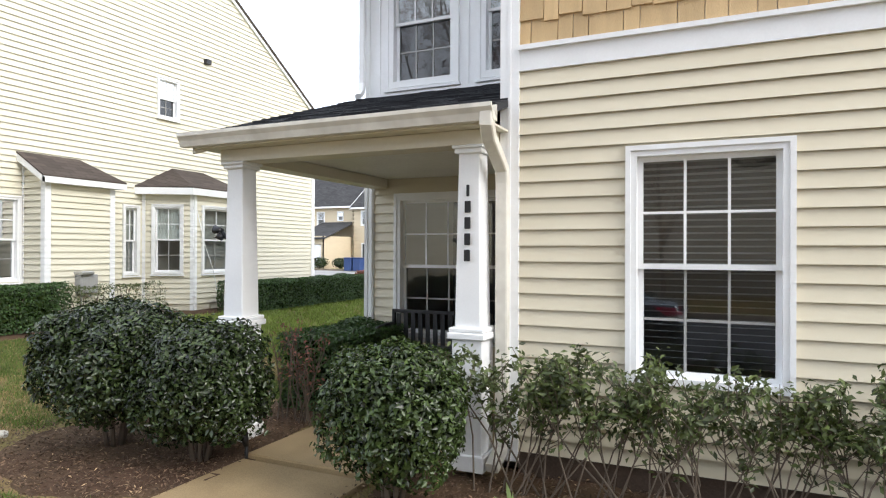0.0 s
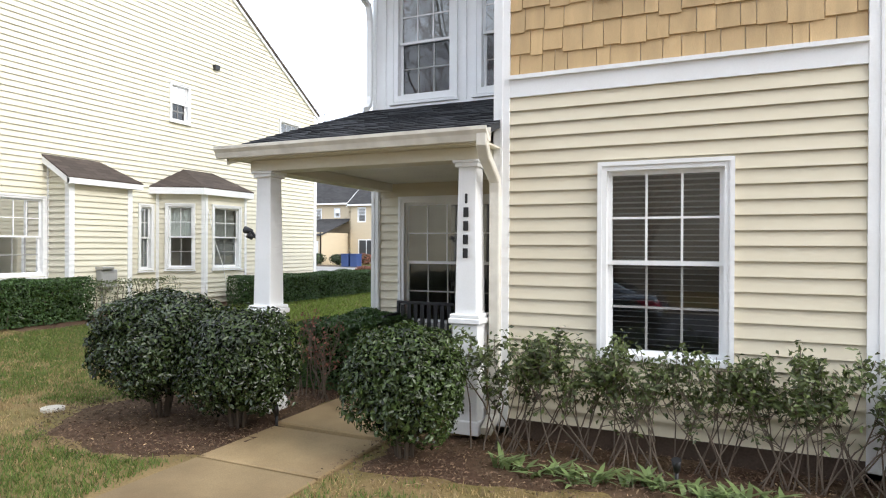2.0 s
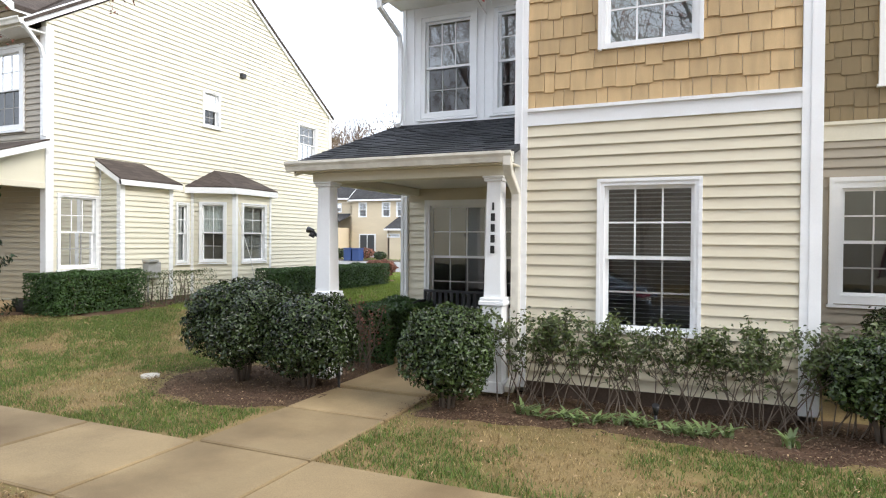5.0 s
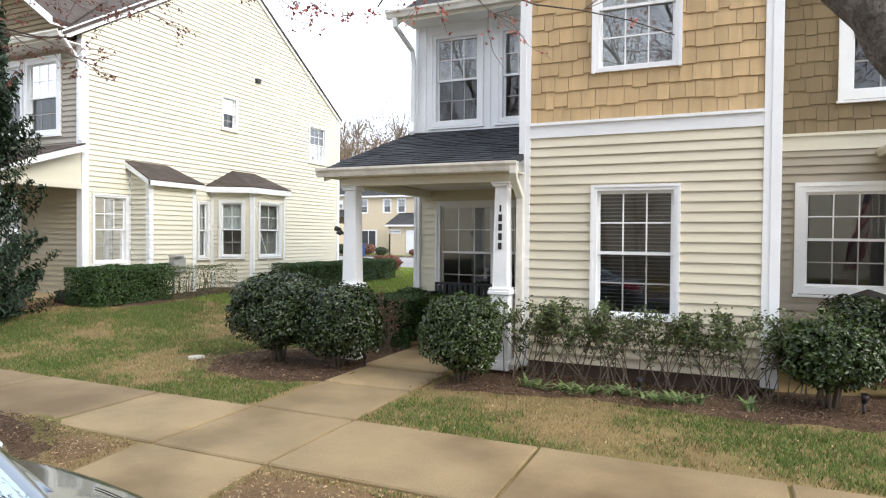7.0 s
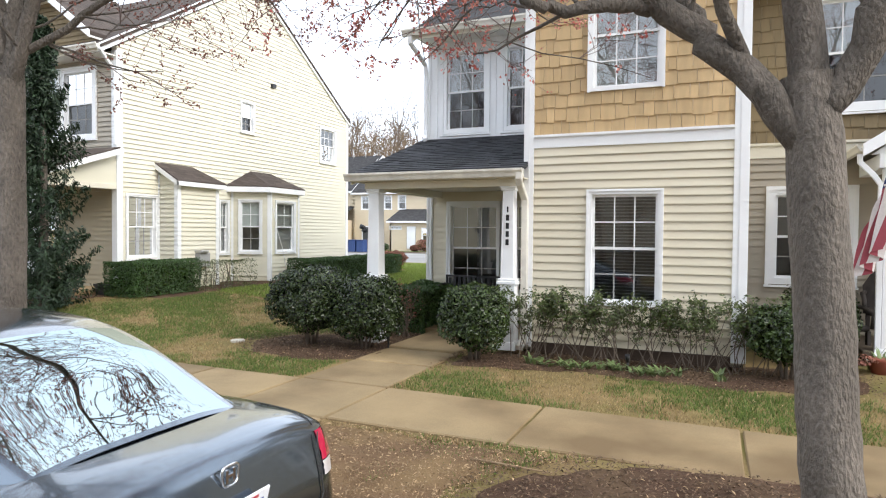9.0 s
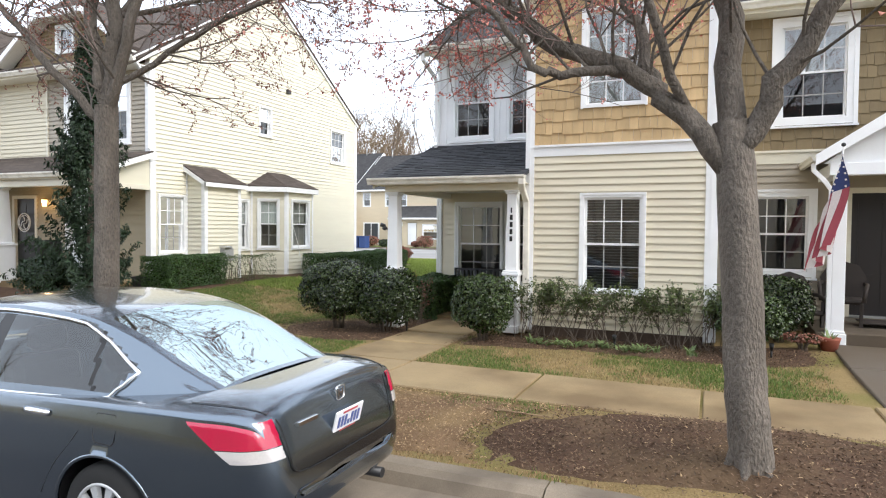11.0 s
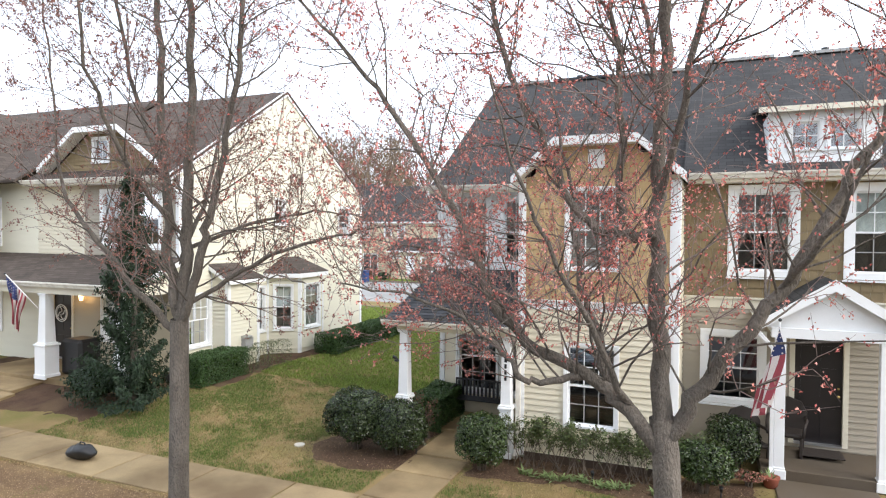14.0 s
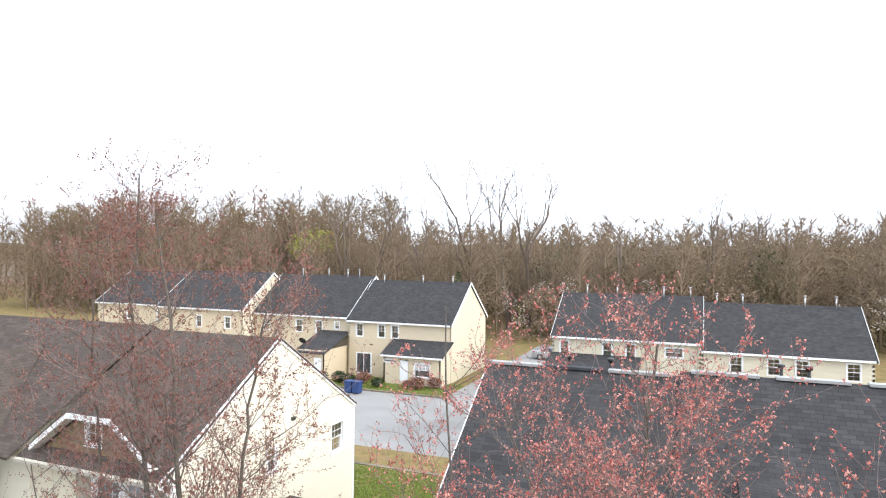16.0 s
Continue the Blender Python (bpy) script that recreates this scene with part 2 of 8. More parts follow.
M_SILVERPAINT = mat("silver_metallic_paint", (0.45, 0.46, 0.47), 0.35, 0.5, var=0.02, bump=0, coat=1.0)
M_TYRE = mat("tyre_rubber", (0.018, 0.018, 0.018), 0.85, bump=0.2)
M_RIM = mat("silver_wheel_cover", (0.62, 0.63, 0.64), 0.3, 0.3, bump=0)
M_REDLENS = mat("red_lamp_lens", (0.42, 0.008, 0.045), 0.1, var=0.05, bump=0, coat=1.0)
M_CLEARLENS = mat("clear_lamp_lens", (0.50, 0.47, 0.46), 0.12, var=0.1, fine=120, bump=0.1, coat=1.0)
M_PLATE = mat("white_plate", (0.75, 0.76, 0.78), 0.4, bump=0)
M_BLUEINK = mat("blue_ink", (0.06, 0.10, 0.3), 0.5, bump=0)
M_REDINK = mat("red_ink", (0.45, 0.05, 0.06), 0.5, bump=0)
M_FLAGRED = mat("flag_red", (0.32, 0.06, 0.08), 0.8, bump=0.1)
M_FLAGWHITE = mat("flag_white", (0.66, 0.60, 0.58), 0.8, bump=0.1)
M_FLAGBLUE = mat("flag_blue", (0.03, 0.045, 0.14), 0.8, bump=0.1)
M_BLUEBIN = mat("blue_plastic", (0.02, 0.05, 0.16), 0.5, bump=0.05)
M_TERRA = mat("terracotta", (0.25, 0.07, 0.04), 0.8, bump=0.2)
M_WICKER = mat("dark_wicker", (0.03, 0.022, 0.018), 0.7, var=0.3, fine=120, bump=0.8)
M_BENCH = mat("dark_bench_steel", (0.022, 0.022, 0.024), 0.45, bump=0.1)
M_LINE = mat("road_marking_white", (0.6, 0.6, 0.58), 0.8, bump=0.1)
M_PAPER = mat("pale_stone_sign", (0.5, 0.46, 0.38), 0.8, bump=0.1)
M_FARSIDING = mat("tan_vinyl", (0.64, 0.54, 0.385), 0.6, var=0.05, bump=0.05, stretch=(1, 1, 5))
M_LAMP = bpy.data.materials.new("lit_lamp")
M_LAMP.use_nodes = True
M_LAMP.node_tree.nodes["Principled BSDF"].inputs["Emission Color"].default_value = (1.0, 0.6, 0.25, 1)
M_LAMP.node_tree.nodes["Principled BSDF"].inputs["Emission Strength"].default_value = 6.0


# ---- mesh helpers ----
def mesh_ob(name, verts, faces, material, parent=None, label="", smooth=False, kind=""):
    me = bpy.data.meshes.new(name)
    me.from_pydata(verts, [], faces)
    for m in (material if isinstance(material, (list, tuple)) else [material]):
        me.materials.append(m)
    if smooth:
        me.polygons.foreach_set("use_smooth", [True] * len(me.polygons))
    ob = new(name, me)
    if parent:
        ob.parent = parent
    return tagged(ob, label, "", "", kind)


def part(name, bm, material, parent=None, label="", smooth=False, kind=""):
    """Links a bmesh as one mesh object."""
    bmesh.ops.recalc_face_normals(bm, faces=bm.faces)
    me = bpy.data.meshes.new(name)
    bm.to_mesh(me)
    bm.free()
    for m in (material if isinstance(material, (list, tuple)) else [material]):
        me.materials.append(m)
    if smooth:
        me.polygons.foreach_set("use_smooth", [True] * len(me.polygons))
    ob = new(name, me)
    if parent:
        ob.parent = parent
    return tagged(ob, label, "", "", kind)


def empty(name, label, category, group="", kind="", at=(0, 0, 0), rz=0):
    ob = new(name)
    ob.empty_display_size = 0.1
    ob.location = at
    ob.rotation_euler = (0, 0, radians(rz))
    return tagged(ob, label, category, group, kind)


def add_box(bm, lo, hi, bevel=0.0, m=None, idx=0):
    c = [(lo[i] + hi[i]) / 2 for i in range(3)]
    s = [abs(hi[i] - lo[i]) for i in range(3)]
    t = Matrix.Translation(c) @ Matrix.Diagonal((*s, 1))
    r = bmesh.ops.create_cube(bm, size=1.0, matrix=(m @ t) if m else t)
    vs = r["verts"]
    fs = {f for v in vs for f in v.link_faces}
    for f in fs:
        f.material_index = idx
    if bevel:
        es = list({e for v in vs for e in v.link_edges})
        r = bmesh.ops.bevel(bm, geom=es, offset=bevel, segments=1, affect="EDGES", clamp_overlap=True)
        for f in r["faces"]:
            f.material_index = idx


def box(name, lo, hi, material, parent=None, bevel=0.004, label="", kind=""):
    bm = bmesh.new()
    add_box(bm, lo, hi, bevel)
    return part(name, bm, material, parent, label, kind=kind)


def add_tube(bm, points, radii, sides=8, cap=True, idx=0):
    """A bent round bar through points."""
    rings = []
    for i, p in enumerate(points):
        p = Vector(p)
        d = (Vector(points[min(i + 1, len(points) - 1)]) - Vector(points[max(i - 1, 0)])).normalized()
        a = d.orthogonal().normalized() if i == 0 else (rings[-1][1] - d * rings[-1][1].dot(d)).normalized()
        b = d.cross(a)
        r = radii[i] if isinstance(radii, (list, tuple)) else radii
        rings.append(([bm.verts.new(p + (a * math.cos(2 * math.pi * k / sides) + b * math.sin(2 * math.pi * k / sides)) * r) for k in range(sides)], a))
    for (r0, _), (r1, _) in zip(rings, rings[1:]):
        for k in range(sides):
            f = bm.faces.new((r0[k], r0[(k + 1) % sides], r1[(k + 1) % sides], r1[k]))
            f.smooth, f.material_index = True, idx
    if cap:
        for r in (rings[0][0], rings[-1][0]):
            bm.faces.new(r).material_index = idx


def tube(name, points, radii, material, parent=None, sides=8, label=""):
    bm = bmesh.new()
    add_tube(bm, points, radii, sides)
    return part(name, bm, material, parent, label)


def add_prism(bm, outline, place, a, b, idx=0):
    """A flat outline (u, v) pushed from depth a to depth b; place(u, v, depth) gives the point."""
    r0 = [bm.verts.new(place(u, v, a)) for u, v in outline]
    r1 = [bm.verts.new(place(u, v, b)) for u, v in outline]
    k = len(outline)
    fs = [bm.faces.new(r0), bm.faces.new(r1)] + [bm.faces.new((r0[i], r0[(i + 1) % k], r1[(i + 1) % k], r1[i])) for i in range(k)]
    for f in fs:
        f.material_index = idx


def prism(name, outline, place, a, b, material, parent=None, label="", kind=""):
    bm = bmesh.new()
    add_prism(bm, outline, place, a, b)
    return part(name, bm, material, parent, label, kind=kind)


def facing_south(y0):
    """A wall plane that faces -y: (along, up, out)."""
    return lambda u, v, out: (u, y0 - out, v)


def facing_east(x0):
    return lambda u, v, out: (x0 + out, u, v)


def facing_west(x0):
    return lambda u, v, out: (x0 - out, u, v)


def facing_north(y0):
    return lambda u, v, out: (u, y0 + out, v)


def between(p, q):
    """A wall plane through two plan points; u runs from p (0) to q, out is to the right of that way."""
    d = Vector((q[0] - p[0], q[1] - p[1]))
    n = d.length
    d /= n
    return lambda u, v, out: (p[0] + d.x * u + d.y * out, p[1] + d.y * u - d.x * out, v)


# ---- walls, siding, windows ----
def spans(u0, u1, holes):
    out, a = [], u0
    for h0, h1 in sorted(holes):
        if h0 > a:
            out.append((a, min(h0, u1)))
        a = max(a, h1)
    if a < u1:
        out.append((a, u1))
    return [(p, q) for p, q in out if q - p > 0.004]


def bands(z0, z1, holes):
    zs = sorted({z0, z1, *[z for h in holes for z in (h[2], h[3]) if z0 < z < z1]})
    return list(zip(zs, zs[1:]))


def wall_shell(name, place, limits, z0, z1, holes, material, parent, thick=0.16, label="", breaks=()):
    """A wall with thickness and openings; limits(z) gives its ends at that height."""
    bm = bmesh.new()
    cuts = sorted({z0, z1, *[b for b in breaks if z0 < b < z1]})
    for c0, c1 in zip(cuts, cuts[1:]):
        for a, b in bands(c0, c1, holes):
            hs = [(h[0], h[1]) for h in holes if h[2] < b - 1e-4 and h[3] > a + 1e-4]
            la, lb = limits(a), limits(b)
            lo, hi = min(la[0], lb[0]), max(la[1], lb[1])
            cuts_u = sorted({c for h in holes for c in (h[0], h[1])})
            pieces = []
            for p, q in spans(lo, hi, hs):
                ks = [p] + [c for c in cuts_u if max(p, la[0], lb[0]) + 0.003 < c < min(q, la[1], lb[1]) - 0.003] + [q]
                pieces += list(zip(ks, ks[1:]))
            for p, q in pieces:
                o = [(la[0] if p == lo else p, a), (la[1] if q == hi else q, a), (lb[1] if q == hi else q, b), (lb[0] if p == lo else p, b)]
                if o[0][0] < o[1][0] - 0.002:
                    if o[3][0] > o[2][0] - 0.002:
                        o = [o[0], o[1], ((o[2][0] + o[3][0]) / 2, b)]
                    add_prism(bm, o, place, 0.0, -thick)
    bmesh.ops.remove_doubles(bm, verts=bm.verts, dist=0.0005)
    return part(name, bm, material, parent, label)


def siding(place, limits, z0, z1, lap, holes, material, parent, name="clapboard", butt=0.028, breaks=()):
    """Lapped boards, each a piece of its own, tilted out from the wall, with a hollow behind the butt."""
    z = z0
    while z < z1 - 0.01:
        top = min(z + lap, z1)
        for a, b in bands(z, top, holes):
            hs = [(h[0], h[1]) for h in holes if h[2] < b - 1e-4 and h[3] > a + 1e-4]
            la, lb = limits(a), limits(b)
            lo, hi = min(la[0], lb[0]), max(la[1], lb[1])
            ta = butt - (butt - 0.004) * (a - z) / lap
            tb = butt - (butt - 0.004) * (b - z) / lap
            for p, q in spans(lo, hi, hs):
                o = [(la[0] if p == lo else p, a, ta), (la[1] if q == hi else q, a, ta), (lb[1] if q == hi else q, b, tb), (lb[0] if p == lo else p, b, tb)]
                if o[1][0] - o[0][0] < 0.01 or o[2][0] < o[3][0]:
                    continue
                front = [place(u, v, t) for u, v, t in o]
                back = [place(u, v, max(0.0, t - 0.005)) for u, v, t in o]
                e1, e2 = Vector(front[1]) - Vector(front[0]), Vector(front[3]) - Vector(front[0])
                outward = Vector(place(0, 0, 1)) - Vector(place(0, 0, 0))
                fs = [(0, 1, 2, 3), (7, 6, 5, 4), (4, 5, 1, 0), (7, 3, 2, 6), (4, 0, 3, 7), (1, 5, 6, 2)]
                if e1.cross(e2).dot(outward) < 0:
                    fs = [f[::-1] for f in fs]
                mesh_ob(name, front + back, fs, material, parent)
        z += lap


def shakes(place, limits, z0, z1, course, holes, material, parent, name="shake", seed=1):
    """Staggered shingle boards of uneven width and butt line, sharing a few meshes."""
    rnd = random.Random(seed)
    meshes = {}
    z = z0
    while z < z1 - 0.02:
        la = limits(z + course * 0.5)
        u = la[0] - rnd.random() * 0.1
        while u < la[1] - 0.01:
            w = rnd.choice((0.11, 0.14, 0.17, 0.20, 0.24))
            a, b = max(u, la[0]), min(u + w, la[1])
            drop = -rnd.choice((0, 0, 0.008, 0.018, 0.03))
            top = min(z + course + 0.03, z1)
            u += w
            pieces = [(a, b, z, top)]
            for h in holes:
                cut = []
                for p, q, lo, hi in pieces:
                    if h[0] >= q or h[1] <= p or h[2] >= hi or h[3] <= lo:
                        cut.append((p, q, lo, hi))
                        continue
                    if h[2] > lo:
                        cut.append((p, q, lo, h[2]))
                    if h[3] < hi:
                        cut.append((p, q, h[3], hi))
                    m0, m1 = max(lo, h[2]), min(hi, h[3])
                    if h[0] > p:
                        cut.append((p, h[0], m0, m1))
                    if h[1] < q:
                        cut.append((h[1], q, m0, m1))
                pieces = cut
            for p, q, lo, hi in pieces:
                if q - p < 0.02 or hi - lo < 0.02:
                    continue
                low = drop if lo == z else 0
                key = (round(q - p, 3), round(hi - lo, 3), low, round(lo - z, 3))
                if key not in meshes:
                    ta, tb = (0.024 - 0.019 * (v - z) / (course + 0.03) for v in (lo, hi))
                    o = [(0.003, low, ta), (q - p - 0.003, low, ta), (q - p - 0.003, hi - lo, tb), (0.003, hi - lo, tb)]
                    base = Vector(place(0, 0, 0))
                    vs = [Vector(place(*c)) - base for c in o] + [Vector(place(c[0], c[1], 0)) - base for c in o]
                    me = bpy.data.meshes.new(name)
                    me.from_pydata(vs, [], [(0, 1, 2, 3), (4, 5, 1, 0), (4, 0, 3, 7), (1, 5, 6, 2), (7, 3, 2, 6)])
                    me.materials.append(material)
                    meshes[key] = me
                ob = new(name, meshes[key])
                ob.location = place(p, lo, 0)
                ob.parent = parent
        z += course


WINDOWS = [0]


def window(place, u0, u1, z0, z1, label, trim=0.06, cols=3, rows=2, sill=True, blind=0, trim_mat=None, screen=True, far=False, glass=None, single=False, curtain=0):
    """A double-hung window in an opening: casing, two sashes with grilles, panes, and a blind behind."""
    WINDOWS[0] += 1
    trim_mat = trim_mat or M_WHITE
    top = empty("window_%d" % WINDOWS[0], label, "window", kind="structure")

    def bx(bm, a, b, c, d, n0, n1):
        add_prism(bm, [(a, c), (b, c), (b, d), (a, d)], place, n0, n1)
    bm = bmesh.new()
    bx(bm, u0, u0 + trim, z0, z1, -0.10, 0.045)
    bx(bm, u1 - trim, u1, z0, z1, -0.10, 0.045)
    bx(bm, u0 + trim, u1 - trim, z1 - trim, z1, -0.10, 0.043)
    bx(bm, u0 + trim, u1 - trim, z0, z0 + trim * 0.8, -0.10, 0.043)
    if not far:
        e = trim * 0.35
        bx(bm, u0 - 0.012, u0 + e, z0 - 0.012, z1 + 0.012, 0.0, 0.058)
        bx(bm, u1 - e, u1 + 0.012, z0 - 0.012, z1 + 0.012, 0.0, 0.058)
        bx(bm, u0 + e, u1 - e, z1 - e, z1 + 0.012, 0.0, 0.058)
    part("window_frame", bm, trim_mat, top)
    a, b, c, d = u0 + trim, u1 - trim, z0 + trim * 0.8, z1 - trim
    mid = (c + d) / 2
    s = 0.035 if not far else 0.05
    if sill and not far:
        bm = bmesh.new()
        bx(bm, u0 - 0.03, u1 + 0.03, z0 - 0.045, z0 - 0.013, 0.0, 0.07)
        part("window_sill", bm, trim_mat, top)
    halves = [("lower_sash", c, mid + 0.02, -0.055), ("upper_sash", mid - 0.02, d, -0.02)]
    if single:
        halves = [("sash", c, d, -0.03)]
    for name, p, q, n in halves:
        bm = bmesh.new()
        bx(bm, a, a + s, p, q, n - 0.03, n)
        bx(bm, b - s, b, p, q, n - 0.03, n)
        bx(bm, a + s, b - s, q - s, q, n - 0.03, n + 0.001)
        bx(bm, a + s, b - s, p, p + s, n - 0.03, n + 0.001)
        sash = part(name, bm, M_WHITE, top)
        bm = bmesh.new()
        g = 0.009 if not far else 0.014
        for i in range(1, cols):
            u = a + s + (b - a - 2 * s) * i / cols
            bx(bm, u - g, u + g, p + s, q - s, n - 0.005, n + 0.003)
        for i in range(1, rows):
            v = p + s + (q - p - 2 * s) * i / rows
            bx(bm, a + s, b - s, v - g, v + g, n - 0.005, n + 0.002)
        if cols > 1 or rows > 1:
            part("grille", bm, M_WHITE if not (screen and name == "lower_sash") else M_GREY, sash)
        bm = bmesh.new()
        f = [bm.verts.new(place(u, v, n - 0.006)) for u, v in ((a + s, p + s), (b - s, p + s), (b - s, q - s), (a + s, q - s))]
        bm.faces.new(f)
        pane = part("pane", bm, glass or (M_GLASSSCREEN if screen and name == "lower_sash" else M_GLASS), sash)
        pane.visible_shadow = False
    if curtain:
        n_ = 30
        low = c if curtain == 1 else mid
        vs = []
        for i in range(n_ + 1):
            u = a + 0.01 + (b - a - 0.02) * i / n_
            for v in (low, d):
                vs.append(place(u, v, -0.105 + 0.012 * math.sin(i * 1.9)))
        mesh_ob('curtain', vs, [(2 * i, 2 * i + 2, 2 * i + 3, 2 * i + 1) for i in range(n_)], M_CURTAIN, top, 'pale hanging curtain', smooth=True)
    if blind:
        bm = bmesh.new()
        z, low = d - 0.02, (mid if blind in (2, 4) else c)
        drop, back = (0.012, -0.155) if blind < 3 else (0.043, -0.122)
        while z > low:
            o = [(a + 0.01, z), (b - 0.01, z)]
            v = [bm.verts.new(place(o[0][0], z, -0.115)), bm.verts.new(place(o[1][0], z, -0.115)),
                 bm.verts.new(place(o[1][0], z - drop, back)), bm.verts.new(place(o[0][0], z - drop, back))]
            bm.faces.new(v)
            z -= 0.045
        part("blind", bm, M_BLIND if blind < 3 else M_CURTAIN, top)
    return top

# ---- ground ----
def smooth01(t):
    t = min(1.0, max(0.0, t))
    return t * t * (3 - 2 * t)


TREES = [(3.03, -5.20), (-3.75, -5.06)]


def ground_z(x, y):
    """Height of the soil."""
    z = 0.28 * smooth01((-4.5 - x) / 5.5) * smooth01((y + 2.6) / 3.0) * (1 - smooth01((y - 14) / 12))
    z += 0.10 * smooth01((x - 2.5) / 2.0) * smooth01((y + 1.5) / 2.5) * (1 - smooth01((y - 14) / 12))
    z -= 0.09 * smooth01((-4.1 - y) / 1.6)
    for tx, ty in TREES:
        z += 0.13 * math.exp(-((x - tx) ** 2 + (y - ty) ** 2) / 0.8) * smooth01((y + 5.74) / 0.45)
    if y < -5.76:
        z -= 0.22 * smooth01((-5.76 - y) / 0.1) * (1 - smooth01((-14.6 - y) / 0.3))
    if y > 70:
        z += 5.0 * smooth01((y - 70) / 90)
    return z - 0.012


def axis(breaks):
    out = []
    for a, b, step in breaks:
        n = max(1, round((b - a) / step))
        out += [a + (b - a) * i / n for i in range(n)]
    return out + [breaks[-1][1]]


gx = axis([(-2500, -400, 700), (-400, -60, 68), (-60, -18, 6), (-18, 9, 0.25), (9, 60, 6), (60, 400, 68), (400, 2500, 700)])
gy = axis([(-2500, -400, 700), (-400, -40, 90), (-40, -15.2, 4), (-15.2, -14.2, 0.25), (-14.2, -6, 2), (-6, 3, 0.25), (3, 15, 0.5), (15, 70, 5), (70, 170, 10), (170, 400, 77), (400, 2500, 700)])
verts = [(x, y, ground_z(x, y) + (0.012 * noise.noise((x * 1.3, y * 1.3, 0)) if -18 < x < 9 and -6 < y < 14 else 0)) for y in gy for x in gx]
nx = len(gx)
faces = [(j * nx + i, j * nx + i + 1, (j + 1) * nx + i + 1, (j + 1) * nx + i) for j in range(len(gy) - 1) for i in range(nx - 1)]
mesh_ob("ground", verts, faces, M_SOIL, label="patchy spring lawn with straw-coloured bare soil", smooth=True, kind="structure")


def bed(name, label, x0, x1, y0, y1, shape, material=None, rise=0.045, step=0.11):
    """A planting bed: a low sheet of mulch that dives under the lawn at its uneven edge."""
    nxb, nyb = int((x1 - x0) / step) + 1, int((y1 - y0) / step) + 1
    vs, fs = [], []
    for j in range(nyb):
        for i in range(nxb):
            x, y = x0 + i * step, y0 + j * step
            s = shape(x, y) + 0.10 * noise.noise((x * 2.2, y * 2.2, 3.0)) + 0.05 * noise.noise((x * 7, y * 7, 1.0))
            h = rise * smooth01(s / 0.35 + 0.12) - 0.03 + 0.012 * noise.noise((x * 9, y * 9, 5)) + 0.02 * noise.noise((x * 2.5, y * 2.5, 9))
            vs.append((x, y, ground_z(x, y) + h + 0.012))
    for j in range(nyb - 1):
        for i in range(nxb - 1):
            fs.append((j * nxb + i, j * nxb + i + 1, (j + 1) * nxb + i + 1, (j + 1) * nxb + i))
    return mesh_ob(name, vs, fs, material or M_MULCH, label=label, smooth=True, kind="structure")


def in_rect(x, y, x0, x1, y0, y1):
    return min(x - x0, x1 - x, y - y0, y1 - y)


def bed_front(x, y):
    return min(x + 0.86, 4.2 - x, y + 1.25 - 0.10 * math.sin(x * 1.7) - 0.06 * x)


def bed_left(x, y):
    return max(1.15 - math.hypot((x + 2.95) * 0.8, y + 0.72) / 1.0, in_rect(x, y, -3.2, -2.02, -0.9, 2.6))


def bed_tree(x, y):
    return min(1.5 - math.hypot((x - 2.95) * 0.72, (y + 5.0) * 1.25), (y + 5.62) * 2)


def bed_house(x, y):
    return in_rect(x, y, -18, -8.75, -2.1 + 0.35 * math.sin(x), 14) if x < -9.9 else in_rect(x, y, -10.5, -8.9 + 0.2 * math.sin(y), 1.2, 13.8)


def bed_verge(x, y):
    return min(1.25 - math.hypot((x + 3.95) * 0.8, (y + 4.95) * 1.3), (y + 5.62) * 2)


bed("mulch_bed", "brown bark mulch bed along the cream house wall", -1.1, 4.5, -1.6, 0.2, bed_front)
bed("mulch_bed", "brown bark mulch round the clipped shrubs by the walk", -4.9, -1.85, -2.1, 2.8, bed_left)
bed("mulch_bed", "brown bark mulch mound round the street tree", 0.6, 5.2, -5.72, -4.0, bed_tree)
bed("mulch_bed", "brown mulch bed along the neighbouring house", -18.0, -8.3, -2.6, 14.2, bed_house, step=0.16)
bed("mulch_bed", "brown bark mulch round the second street tree", -6.0, -2.3, -5.72, -4.02, bed_verge)

for a, b in ((-13.0, -2.2), (-0.9, 4.1)):
    bed("verge", "bare straw-covered earth between kerb and sidewalk", a, b, -5.72, -4.02, lambda x, y: min(2 * in_rect(x, y, a + 0.05, b - 0.05, -5.64, -4.06), 0.08 - max(bed_tree(x, y), bed_verge(x, y))), M_VERGE, rise=0.04, step=0.14)

# sidewalk and walks: slabs with tooled joints
walk_top = empty("pavement", "worn tan concrete sidewalk slabs with open joints", "sidewalk", kind="structure")


def slab(x0, x1, y0, y1, z, parent, material=None, thick=0.12, tilt=(0, 0), g=0.013):
    bm = bmesh.new()
    add_box(bm, (x0 + g, y0 + g, z - thick), (x1 - g, y1 - g, z), 0.012)
    for v in bm.verts:
        v.co.z += tilt[0] * (v.co.x - x0) + tilt[1] * (v.co.y - y0)
    return part("slab", bm, material or M_CONC, parent)


